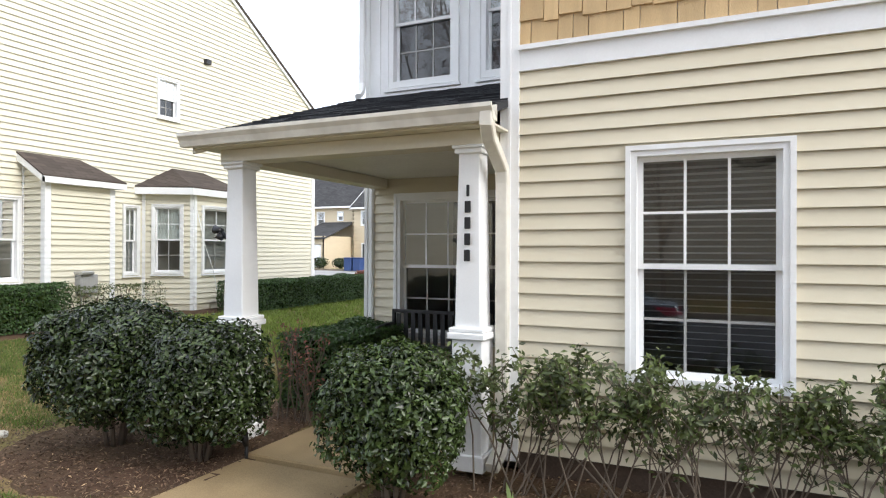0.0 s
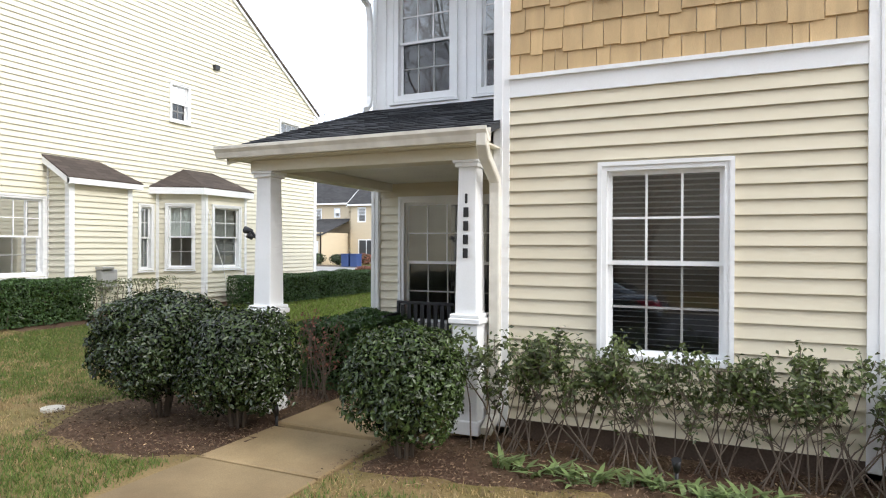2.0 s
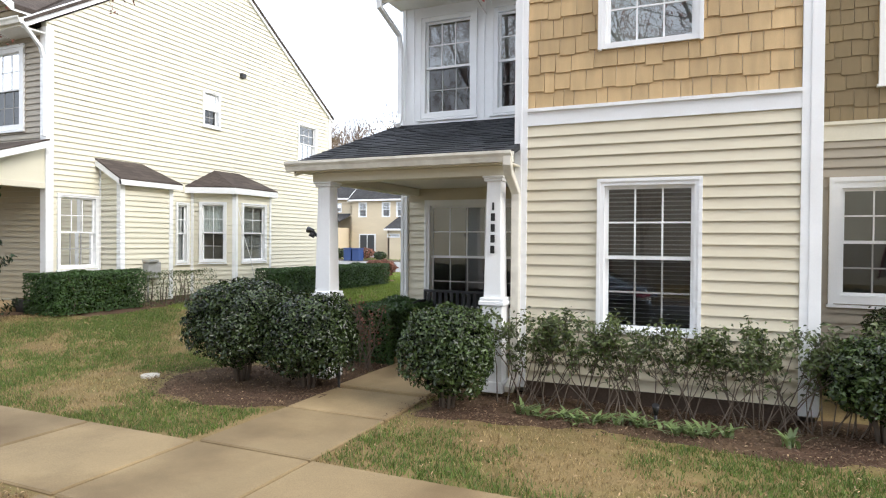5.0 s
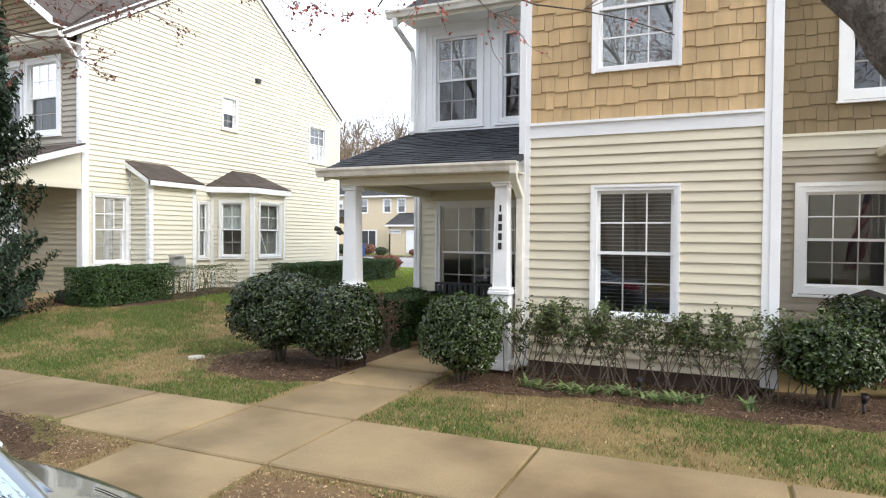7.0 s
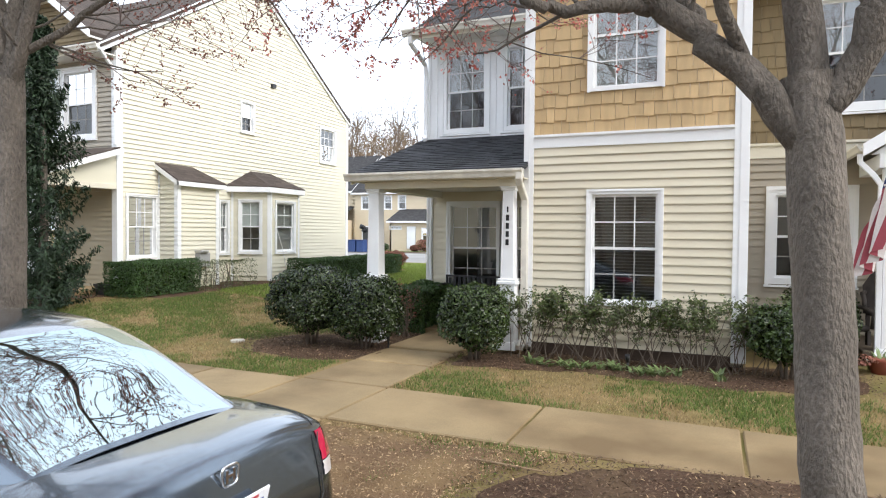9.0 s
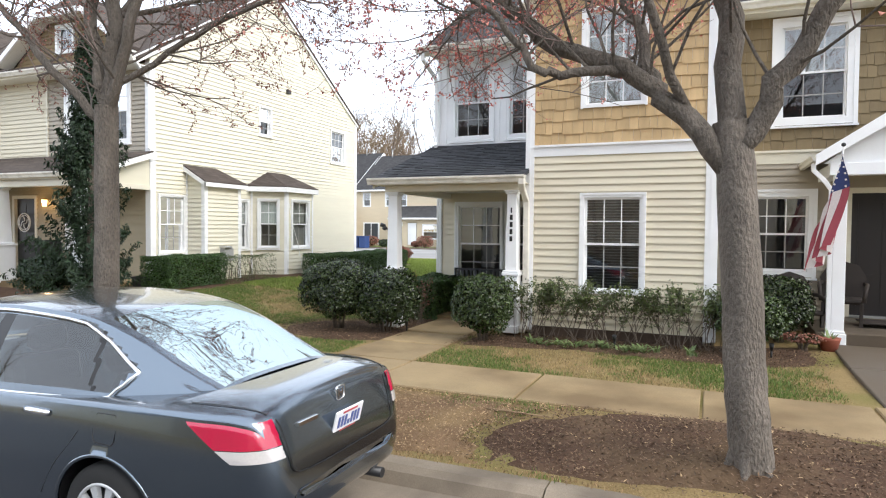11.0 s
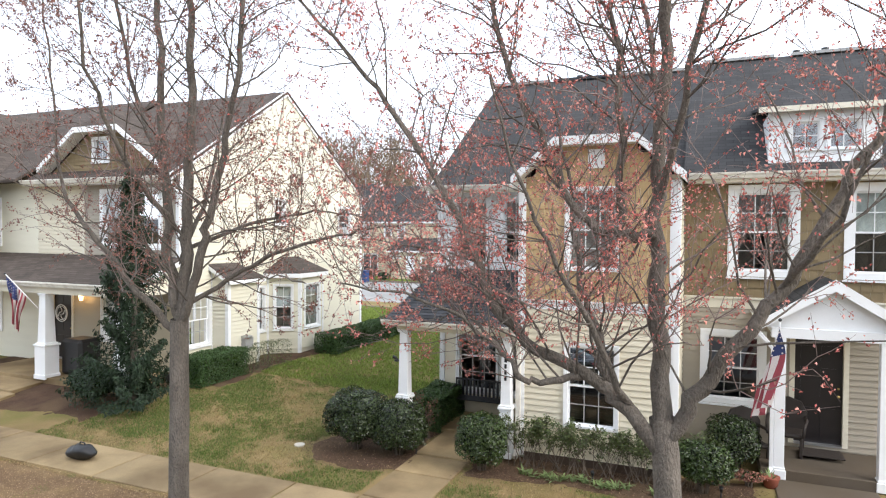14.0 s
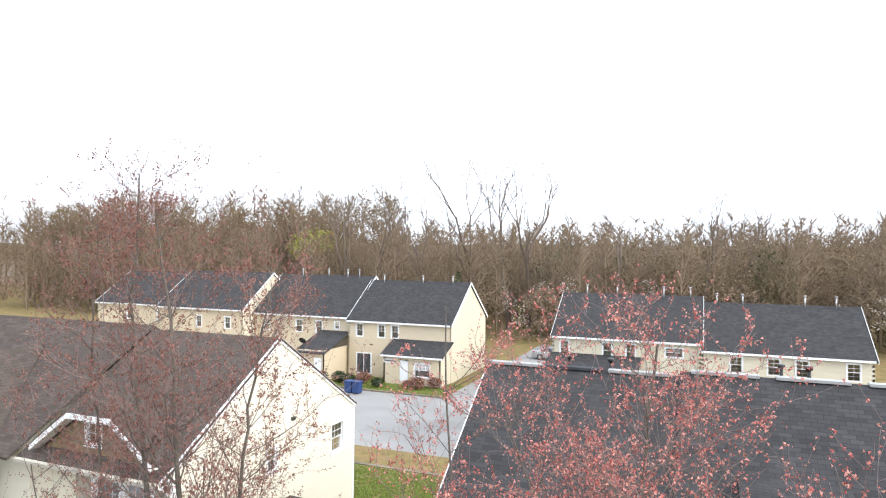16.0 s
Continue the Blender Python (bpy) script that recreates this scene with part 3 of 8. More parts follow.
xs = [-30.0]
for a in (-25.6, -22.2, -18.6, -15.9, -14.1, -12.3, -10.5, -8.7, -6.9, -5.1, -3.35, -2.05, -0.88, 0.9, 2.7, 4.3, 5.9, 7.7, 9.5, 11.3, 13.1, 15, 30):
    slab(xs[-1], a, -4.01, -2.74, 0.012 + random.uniform(-0.004, 0.004), walk_top)
    xs.append(a)
front_walk = empty("front_walk", "stained concrete front walk to the porch", "walkway", kind="structure")
slab(-2.05, -0.88, -2.74, -1.55, 0.014, front_walk)
slab(-2.05, -0.88, -1.55, -0.62, 0.02, front_walk)
slab(-2.05, -0.88, -0.62, 2.2, 0.05, front_walk)
slab(-2.15, -0.88, -5.72, -4.01, -0.085, front_walk, tilt=(0, 0.055))
porch_floor = empty("porch_floor", "concrete porch floor of the cream house", "porch floor", kind="structure")
slab(-0.88, -0.1, -0.2, 2.38, 0.12, porch_floor, thick=0.3)
slab(-2.75, -0.88, 0.9, 2.38, 0.10, porch_floor, thick=0.3)
side_walk = empty("front_walk", "dark stained concrete walk of the next house", "walkway", kind="structure")
slab(4.4, 6.0, -2.74, -0.9, 0.014, side_walk, M_CONCDARK, tilt=(0, 0.02))
slab(4.4, 6.0, -0.9, 0.6, 0.052, side_walk, M_CONCDARK, tilt=(0, 0.04))
slab(4.15, 6.0, -5.72, -4.01, -0.075, side_walk, M_CONCDARK, tilt=(0, 0.05))
slab(4.2, 6.6, 0.6, 2.1, 0.28, side_walk, M_CONCDARK, thick=0.4)
left_walk = empty("front_walk", "pale concrete walk to the neighbour's porch", "walkway", kind="structure")
slab(-14.8, -13.2, -2.74, -1.2, 0.05, left_walk, tilt=(0, 0.10))
slab(-15.4, -13.4, -1.2, -0.3, 0.24, left_walk, tilt=(0, 0.08))
slab(-16.4, -10.4, -0.35, 1.65, 0.40, left_walk, thick=0.5)
slab(-14.5, -13.0, -5.72, -4.01, -0.075, left_walk, tilt=(0, 0.05))

# kerb, gutter, road
kerb = empty("kerb", "grey rolled concrete kerb with gutter", "kerb", kind="structure")
kx = [-60, -40, -30, -24, -19, -16, -13, -10, -7, -4.3, -1.3, 1.7, 4.7, 7.7, 10.7, 14, 20, 40, 60]
for a, b in zip(kx, kx[1:]):
    bm = bmesh.new()
    o = [(-5.70, -0.40), (-5.70, -0.095), (-5.86, -0.095), (-5.93, -0.13), (-5.985, -0.215), (-6.42, -0.245), (-6.42, -0.40)]
    add_prism(bm, o, lambda u, v, d: (d, u, v), a + 0.006, b - 0.006)
    part("kerb_stone", bm, M_KERB, kerb)
for a, b in zip(kx, kx[1:]):
    bm = bmesh.new()
    o = [(-14.80, -0.40), (-14.80, -0.095), (-14.64, -0.095), (-14.57, -0.13), (-14.515, -0.215), (-14.08, -0.245), (-14.08, -0.40)]
    add_prism(bm, o, lambda u, v, d: (d, u, v), a + 0.006, b - 0.006)
    part("kerb_stone", bm, M_KERB, kerb)
rv, rf = [], []
for i, x in enumerate((-600, -60, -20, 20, 60, 600)):
    rv += [(x, y, z) for y, z in ((-6.42, -0.243), (-7.4, -0.20), (-8.8, -0.175), (-10.25, -0.165), (-12.0, -0.19), (-14.08, -0.243))]
for i in range(5):
    rf += [(i * 6 + k, i * 6 + k + 1, i * 6 + k + 7, i * 6 + k + 6) for k in range(5)]
mesh_ob("road", rv, rf, M_ASPHALT, label="dark grey asphalt street", smooth=True, kind="structure")
lot = mesh_ob("parking_lot", [(-34, 20.5, 0.03), (-3, 20.5, 0.03), (-3, 28, 0.03), (22, 28, 0.03), (22, 38, 0.03), (-10, 38, 0.03), (-10, 90, 0.06), (-17, 90, 0.06), (-17, 38, 0.03), (-34, 38, 0.03)], [tuple(range(10))], M_ASPHALT2, label="faded grey asphalt parking court behind the houses", kind="structure")
for i in (2, 4):
    box("parking_line", (-31 + i * 2.8, 20.7, 0.034), (-30.9 + i * 2.8, 25.2, 0.037), M_LINE, lot, 0)
for i in (1,):
    box("parking_line", (-31 + i * 2.8, 33.2, 0.034), (-30.9 + i * 2.8, 37.6, 0.037), M_LINE, lot, 0)
lot_kerb = empty("kerb", "pale concrete kerb round the parking court", "kerb", kind="structure")
box("kerb_stone", (-34, 38.0, -0.1), (-17.2, 38.25, 0.16), M_KERB, lot_kerb)
box("kerb_stone", (-34, 20.2, -0.1), (-3, 20.5, 0.16), M_KERB, lot_kerb)
box("kerb_stone", (-9.8, 38.0, -0.1), (22, 38.25, 0.16), M_KERB, lot_kerb)

# ---- roofs ----
def roof_plane(name, quad, material, parent, thick=0.09, along=(1, 0, 0), label=""):
    """A slab of roof with its upper face given; UV in metres, courses level."""
    p = [Vector(v) for v in quad]
    n = (p[1] - p[0]).cross(p[2] - p[0]).normalized()
    if n.z < 0:
        p.reverse()
        n = -n
    k = len(p)
    low = [v - Vector((0, 0, thick)) for v in p]
    fs = [tuple(range(k)), tuple(range(2 * k - 1, k - 1, -1))] + [(i, i + k, (i + 1) % k + k, (i + 1) % k) for i in range(k)]
    ob = mesh_ob(name, p + low, fs, material, parent, label)
    uv = ob.data.uv_layers.new(name="courses")
    a = Vector(along)
    a = (a - n * a.dot(n)).normalized()
    b = n.cross(a)
    for poly in ob.data.polygons:
        for li in poly.loop_indices:
            v = ob.data.vertices[ob.data.loops[li].vertex_index].co
            uv.data[li].uv = (v.dot(a), v.dot(b))
    return ob


def gutter(name, p, q, parent, material=None, size=0.12):
    """A K-profile gutter from p to q (level), its open top outward of that line."""
    d = (Vector(q) - Vector(p)).normalized()
    out = d.cross(Vector((0, 0, 1)))
    o = [(0, 0), (0, -size), (size * 0.65, -size), (size * 0.8, -size * 0.55), (size, -size * 0.25), (size, 0.0), (size * 0.9, 0), (size * 0.85, -size * 0.25), (size * 0.08, -size * 0.85), (size * 0.06, 0)]
    n = (Vector(q) - Vector(p)).length
    return prism(name, o, lambda u, v, t: tuple(Vector(p) + out * u + Vector((0, 0, v)) + d * t), 0, n, material or M_GUTTER, parent)


def downspout(points, label, size=0.038, material=None):
    bm = bmesh.new()
    rings = []
    for i, p in enumerate(points):
        p = Vector(p)
        d = (Vector(points[min(i + 1, len(points) - 1)]) - Vector(points[max(i - 1, 0)])).normalized()
        side = Vector((1, 0, 0)) - d * d.x
        if side.length < 0.4:
            side = Vector((0, 1, 0)) - d * d.y
        side.normalize()
        up = d.cross(side)
        rings.append([bm.verts.new(p + side * a * size + up * b * size * 0.8) for a, b in ((-1, -.8), (-.8, -1), (.8, -1), (1, -.8), (1, .8), (.8, 1), (-.8, 1), (-1, .8))])
    for r0, r1 in zip(rings, rings[1:]):
        for k in range(8):
            bm.faces.new((r0[k], r0[(k + 1) % 8], r1[(k + 1) % 8], r1[k]))
    bm.faces.new(rings[0])
    bm.faces.new(rings[-1])
    ob = part("downspout", bm, material or M_WHITE)
    return tagged(ob, label, "downspout")


def tapered_column(x, y, z0, z1, label, plinth=1.0, w_top=0.19, w_bot=0.26, w_pl=0.29, group="porch columns"):
    top = empty("porch_column", label, "column", group, at=(x, y, z0))
    h = z1 - z0
    bm = bmesh.new()
    add_box(bm, (-w_pl / 2, -w_pl / 2, 0), (w_pl / 2, w_pl / 2, plinth - 0.05), 0.006)
    part("plinth", bm, M_WHITE, top)
    bm = bmesh.new()
    add_box(bm, (-w_pl / 2 - 0.02, -w_pl / 2 - 0.02, 0), (w_pl / 2 + 0.02, w_pl / 2 + 0.02, 0.12), 0.008)
    part("base_trim", bm, M_WHITE, top)
    bm = bmesh.new()
    add_box(bm, (-w_pl / 2 - 0.03, -w_pl / 2 - 0.03, plinth - 0.05), (w_pl / 2 + 0.03, w_pl / 2 + 0.03, plinth), 0.008)
    add_box(bm, (-w_bot / 2 - 0.035, -w_bot / 2 - 0.035, plinth), (w_bot / 2 + 0.035, w_bot / 2 + 0.035, plinth + 0.035), 0.008)
    part("cap", bm, M_WHITE, top)
    bm = bmesh.new()
    vs = []
    for z, w in ((plinth + 0.035, w_bot), (h - 0.06, w_top)):
        vs.append([bm.verts.new((a * w / 2, b * w / 2, z)) for a, b in ((-1, -1), (1, -1), (1, 1), (-1, 1))])
    for k in range(4):
        bm.faces.new((vs[0][k], vs[0][(k + 1) % 4], vs[1][(k + 1) % 4], vs[1][k]))
    bm.faces.new(vs[0])
    bm.faces.new(vs[1])
    es = [e for e in bm.edges if abs(e.verts[0].co.z - e.verts[1].co.z) > 0.1]
    bmesh.ops.bevel(bm, geom=es, offset=0.008, segments=1, affect="EDGES")
    part("shaft", bm, M_WHITE, top)
    bm = bmesh.new()
    add_box(bm, (-w_top / 2 - 0.025, -w_top / 2 - 0.025, h - 0.06), (w_top / 2 + 0.025, w_top / 2 + 0.025, h - 0.025), 0.006)
    add_box(bm, (-w_top / 2 - 0.04, -w_top / 2 - 0.04, h - 0.025), (w_top / 2 + 0.04, w_top / 2 + 0.04, h), 0.006)
    part("capital", bm, M_WHITE, top)
    return top


def clipped_gable(cx, half, flat, y_front, y_back_of, z_eave, z_flat, ridge_slope, material, parent, wall_y, cover, rake=0.2):
    """A front gable with a clipped top: two slopes, a small hip, white rake boards, and its wall above the eave."""
    slope = (z_flat - z_eave) / (half - flat)
    z_top = z_eave + slope * half
    y_hip = y_front + (z_top - z_flat) / ridge_slope
    yb_e, yb_t = y_back_of(z_eave), y_back_of(z_top)
    up = 0.05
    for s in (-1, 1):
        roof_plane("roof", [(cx + s * half, y_front, z_eave + up), (cx + s * flat, y_front, z_flat + up), (cx, y_hip, z_top + up), (cx, yb_t, z_top + up), (cx + s * half, yb_e, z_eave + up)], material, parent, along=(0, 1, 0))
    roof_plane("roof", [(cx - flat, y_front, z_flat + up), (cx + flat, y_front, z_flat + up), (cx, y_hip, z_top + up)], material, parent)
    pl = facing_south(y_front)
    for s in (-1, 1):
        o = [(cx + s * (half + 0.02), z_eave - 0.1), (cx + s * (half + 0.02), z_eave + 0.06), (cx + s * flat, z_flat + 0.06), (cx + s * flat, z_flat - 0.1)]
        prism("rake_board", o, pl, 0.03, -0.02, M_WHITE, parent)
        o = [(cx + s * (half + 0.02), z_eave - 0.1), (cx + s * (half + 0.02), z_eave - 0.07), (cx + s * flat, z_flat - 0.07), (cx + s * flat, z_flat - 0.1)]
        prism("soffit", o, pl, -0.02, y_front - wall_y, M_CEIL, parent)
    prism("rake_board", [(cx - flat, z_flat - 0.1), (cx + flat, z_flat - 0.1), (cx + flat, z_flat + 0.06), (cx - flat, z_flat + 0.06)], pl, 0.028, -0.02, M_WHITE, parent)
    prism("soffit", [(cx - flat, z_flat - 0.1), (cx + flat, z_flat - 0.1), (cx + flat, z_flat - 0.07), (cx - flat, z_flat - 0.07)], pl, -0.02, y_front - wall_y, M_CEIL, parent)
    return lambda z: (cx - half + 0.12 + max(0, z - z_eave + 0.1) / slope, cx + half - 0.12 - max(0, z - z_eave + 0.1) / slope)


LAP = 0.1165

# ---- house A, the cream house with the porch ----
house = empty("house", "cream clapboard town house with tan shingled gable and corner porch", "house")
AX0, AX1, AY = -0.1, 2.81, 2.38          # projecting front: its ends, and the wall behind
AL, AR, AB = -2.75, 2.81, 11.6           # main body
S0 = facing_south(0.0)
RIDGE_Y, RIDGE_Z, EAVE_Y, EAVE_Z = 6.93, 9.0, 1.78, 5.52
ROOF_S = (RIDGE_Z - EAVE_Z) / (RIDGE_Y - EAVE_Y)

win_low = (0.80, 1.80, 0.76, 2.36)
win_up = (0.79, 1.79, 3.73, 5.30)
flat_limits = lambda a, b: (lambda z: (a, b))
gable_y_back = lambda z: EAVE_Y + (z - EAVE_Z) / ROOF_S
gable_lim = clipped_gable(1.36, 1.55, 0.74, -0.30, gable_y_back, 5.45, 6.17, 1.0, M_ROOF, house, 0.0, None)
front_lim = lambda z: (AX0, AX1) if z < 5.40 else (max(AX0, gable_lim(z)[0]), min(AX1, gable_lim(z)[1]))
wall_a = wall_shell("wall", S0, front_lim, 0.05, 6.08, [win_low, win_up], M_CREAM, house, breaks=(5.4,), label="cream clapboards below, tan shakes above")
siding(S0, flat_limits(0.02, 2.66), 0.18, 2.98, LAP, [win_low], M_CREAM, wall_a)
prism("foundation", [(0.02, 0.0), (2.66, 0.0), (2.66, 0.176), (0.02, 0.176)], S0, 0, 0.012, M_FOUND, house)
prism("frieze_board", [(0.02, 2.98), (2.66, 2.98), (2.66, 3.13), (0.02, 3.13)], S0, 0, 0.03, M_WHITE, house)
prism("drip_cap", [(0.02, 3.13), (2.66, 3.13), (2.66, 3.165), (0.02, 3.165)], S0, 0, 0.06, M_WHITE, house)
for a, b in ((AX0 - 0.025, 0.02), (2.66, AX1 + 0.02)):
    prism("corner_board", [(a, 0.1), (b, 0.1), (b, 5.40), (a, 5.40)], S0, -0.02, 0.035, M_WHITE, house)
    prism("corner_board", [((a + b) / 2 - 0.012, 0.1), ((a + b) / 2 + 0.012, 0.1), ((a + b) / 2 + 0.012, 5.38), ((a + b) / 2 - 0.012, 5.38)], S0, 0.03, 0.042, M_WHITE, house)
shake_lim = lambda z: (0.02, 2.66) if z < 5.3 else (max(0.02, front_lim(z)[0]), min(2.66, front_lim(z)[1]))
shakes(S0, shake_lim, 3.165, 6.07, 0.194, [win_up], M_SHAKE, wall_a, seed=4)
prism("gable_vent", [(1.2, 5.65), (1.5, 5.65), (1.5, 6.0), (1.2, 6.0)], S0, 0, 0.05, M_WHITE, house)
# sides of the projecting front
W0, E0 = facing_west(AX0), facing_east(AX1)
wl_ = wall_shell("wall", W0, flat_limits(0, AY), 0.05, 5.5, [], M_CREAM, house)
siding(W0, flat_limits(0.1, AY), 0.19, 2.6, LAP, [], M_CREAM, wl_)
prism("panel", [(0.0, 3.1), (AY, 3.1), (AY, 5.4), (0.0, 5.4)], W0, 0, 0.015, M_WHITE, house)
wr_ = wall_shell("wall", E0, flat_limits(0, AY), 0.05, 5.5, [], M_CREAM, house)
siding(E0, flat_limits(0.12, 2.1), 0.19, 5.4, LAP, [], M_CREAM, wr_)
prism("corner_board", [(0.0, 0.1), (0.13, 0.1), (0.13, 5.4), (0.0, 5.4)], E0, 0, 0.03, M_WHITE, house)
# wall behind the porch, and the white panelled storey over it
SB = facing_south(AY)
porch_win = [(-2.34, -0.60, 0.60, 2.345)]
up_wins = [(-2.47, -1.50, 3.66, 5.29), (-1.25, -0.28, 3.66, 5.29)]
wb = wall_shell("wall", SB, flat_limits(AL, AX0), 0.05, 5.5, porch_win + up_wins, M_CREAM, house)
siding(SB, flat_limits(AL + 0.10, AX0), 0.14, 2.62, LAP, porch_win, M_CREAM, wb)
prism("corner_board", [(AL - 0.03, 0.1), (AL + 0.10, 0.1), (AL + 0.10, 2.62), (AL - 0.03, 2.62)], SB, -0.02, 0.04, M_WHITE, house)
for c in (AL - 0.03, AL + 0.035):
    prism("flute", [(c + 0.006, 0.1), (c + 0.05, 0.1), (c + 0.05, 2.6), (c + 0.006, 2.6)], SB, 0.04, 0.055, M_WHITE, house)
for a, b in bands(3.35, 5.5, up_wins):
    for p, q in spans(AL, AX0, [(h[0], h[1]) for h in up_wins if h[2] < b - 1e-4 and h[3] > a + 1e-4]):
        prism("panel", [(p, a), (q, a), (q, b), (p, b)], SB, 0, 0.02, M_WHITE, house)
for u in (AL - 0.02, -2.62, -1.42, -1.32, -0.2):
    prism("batten", [(u, 3.4), (u + 0.055, 3.4), (u + 0.055, 5.45), (u, 5.45)], SB, 0.02, 0.04, M_WHITE, house)
prism("sill_band", [(AL - 0.02, 3.50), (AX0, 3.50), (AX0, 3.60), (AL - 0.02, 3.60)], SB, 0.02, 0.05, M_WHITE, house)
# other walls of the body, plain inside and out
LW = facing_west(AL)
gab_lim = lambda z: (AY, AB) if z < EAVE_Z + 0.3 else (AY + (z - EAVE_Z - 0.3) / ROOF_S, AB - (z - EAVE_Z - 0.3) / ROOF_S)
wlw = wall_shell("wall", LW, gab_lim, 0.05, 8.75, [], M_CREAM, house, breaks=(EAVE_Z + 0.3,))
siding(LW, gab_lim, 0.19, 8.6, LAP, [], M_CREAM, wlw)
prism("corner_board", [(AY, 0.1), (AY + 0.12, 0.1), (AY + 0.12, 5.5), (AY, 5.5)], LW, 0, 0.03, M_WHITE, house)
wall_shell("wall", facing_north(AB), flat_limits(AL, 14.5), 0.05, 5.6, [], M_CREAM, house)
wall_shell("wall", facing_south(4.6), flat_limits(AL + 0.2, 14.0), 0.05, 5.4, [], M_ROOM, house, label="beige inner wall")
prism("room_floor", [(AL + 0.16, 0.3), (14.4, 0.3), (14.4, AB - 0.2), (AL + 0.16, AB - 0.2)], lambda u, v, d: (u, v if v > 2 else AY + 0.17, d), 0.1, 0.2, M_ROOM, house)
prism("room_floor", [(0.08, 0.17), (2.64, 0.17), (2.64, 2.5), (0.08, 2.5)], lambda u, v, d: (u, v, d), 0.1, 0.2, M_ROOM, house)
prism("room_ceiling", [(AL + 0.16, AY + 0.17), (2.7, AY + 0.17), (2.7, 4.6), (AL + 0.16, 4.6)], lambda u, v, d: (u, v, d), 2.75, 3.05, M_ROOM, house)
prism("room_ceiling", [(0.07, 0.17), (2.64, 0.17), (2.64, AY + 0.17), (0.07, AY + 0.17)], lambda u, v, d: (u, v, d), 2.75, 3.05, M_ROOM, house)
# main roof
roof_a = roof_plane("roof", [(AL - 0.08, EAVE_Y, EAVE_Z), (AR, EAVE_Y, EAVE_Z), (AR, RIDGE_Y, RIDGE_Z), (AL - 0.08, RIDGE_Y, RIDGE_Z)], M_ROOF, house, label="dark slate-grey asphalt shingle roof")
roof_plane("roof", [(AL - 0.08, 2 * RIDGE_Y - EAVE_Y, EAVE_Z), (AR, 2 * RIDGE_Y - EAVE_Y, EAVE_Z), (AR, RIDGE_Y, RIDGE_Z), (AL - 0.08, RIDGE_Y, RIDGE_Z)], M_ROOF, house)
for s in (1, -1):
    o = [(RIDGE_Y, RIDGE_Z + 0.01), (RIDGE_Y, RIDGE_Z - 0.2), (RIDGE_Y - s * (RIDGE_Y - EAVE_Y), EAVE_Z - 0.2), (RIDGE_Y - s * (RIDGE_Y - EAVE_Y), EAVE_Z + 0.01)]
    prism("rake_board", o, facing_west(AL - 0.08), 0.0, 0.03, M_WHITE, house)
prism("soffit", [(AL - 0.08, EAVE_Y), (AX0, EAVE_Y), (AX0, AY), (AL - 0.08, AY)], lambda u, v, d: (u, v, d), 5.43, 5.46, M_CEIL, house)
prism("fascia", [(AL - 0.08, 5.36), (AX0, 5.36), (AX0, 5.52), (AL - 0.08, 5.52)], facing_south(EAVE_Y), 0, 0.025, M_CREAMTRIM, house)
gutter("gutter", (AL - 0.26, EAVE_Y - 0.025, 5.54), (AX0 - 0.02, EAVE_Y - 0.025, 5.54), house)
for i in range(3):
    box("ridge_vent", (AL - 0.2 + i * 1.9, RIDGE_Y - 0.14, RIDGE_Z - 0.03), (AL + 1.55 + i * 1.9, RIDGE_Y + 0.14, RIDGE_Z + 0.05), M_ROOFTAB if i == 1 else M_GREY, house)

window(S0, *win_low, "white double-hung window with grilles and dark blinds", blind=1, sill=False)
window(S0, *win_up, "white double-hung window in the tan shingles reflecting branches", blind=3, sill=False, trim=0.065, screen=False)
window(SB, -2.34, -1.25, 0.60, 2.345, "white porch window with grilles behind the bench", trim=0.075)
window(SB, -1.25, -0.60, 0.60, 2.345, "narrow white porch window with grilles", trim=0.075, cols=2)
for h in up_wins:
    window(SB, *h, "white upper window with half-lowered blinds over the porch roof", trim=0.10, blind=4)

# ---- porch ----
porch = empty("porch_roof", "low porch roof with dark shingles, cream beams and gutter", "porch roof")
PX0, PX1, PY0 = -2.865, -0.06, -0.42
PZ0, PZ1 = 2.645, 3.58
roof_plane("roof_deck", [(PX0, PY0, PZ0), (PX1, PY0, PZ0), (PX1, AY, PZ1), (PX0 + 0.05, AY, PZ1)], M_ROOFTAB, porch, thick=0.05)
prism("fascia", [(PX0 + 0.05, 2.53), (PX1, 2.53), (PX1, 2.63), (PX0 + 0.05, 2.63)], facing_south(PY0 + 0.03), 0, 0.03, M_CREAMTRIM, porch)
gutter("gutter", (PX0 - 0.02, PY0, PZ0 + 0.01), (PX1 + 0.05, PY0, PZ0 + 0.01), porch, size=0.115)
prism("soffit", [(PX0 + 0.05, PY0 + 0.03), (PX1, PY0 + 0.03), (PX1, -0.04), (PX0 + 0.05, -0.04)], lambda u, v, d: (u, v, d), 2.535, 2.55, M_CREAMTRIM, porch)
box("beam", (-2.655, -0.26, 2.425), (AX0 - 0.03, -0.04, 2.533), M_CREAMTRIM, porch)
box("beam", (-2.655, -0.035, 2.425), (-2.44, AY - 0.05, 2.535), M_CREAMTRIM, porch)
prism("ceiling_board", [(-2.44, -0.035), (AX0 - 0.03, -0.035), (AX0 - 0.03, AY - 0.03), (-2.44, AY - 0.03)], lambda u, v, d: (u, v, d), 2.54, 2.56, M_CEIL, porch)
prism("rake_board", [(PY0, PZ0 - 0.16), (PY0, PZ0 - 0.03), (AY, PZ1 - 0.03), (AY, PZ1 - 0.16)], facing_west(PX0 + 0.05), -0.03, 0.0, M_CREAMTRIM, porch)
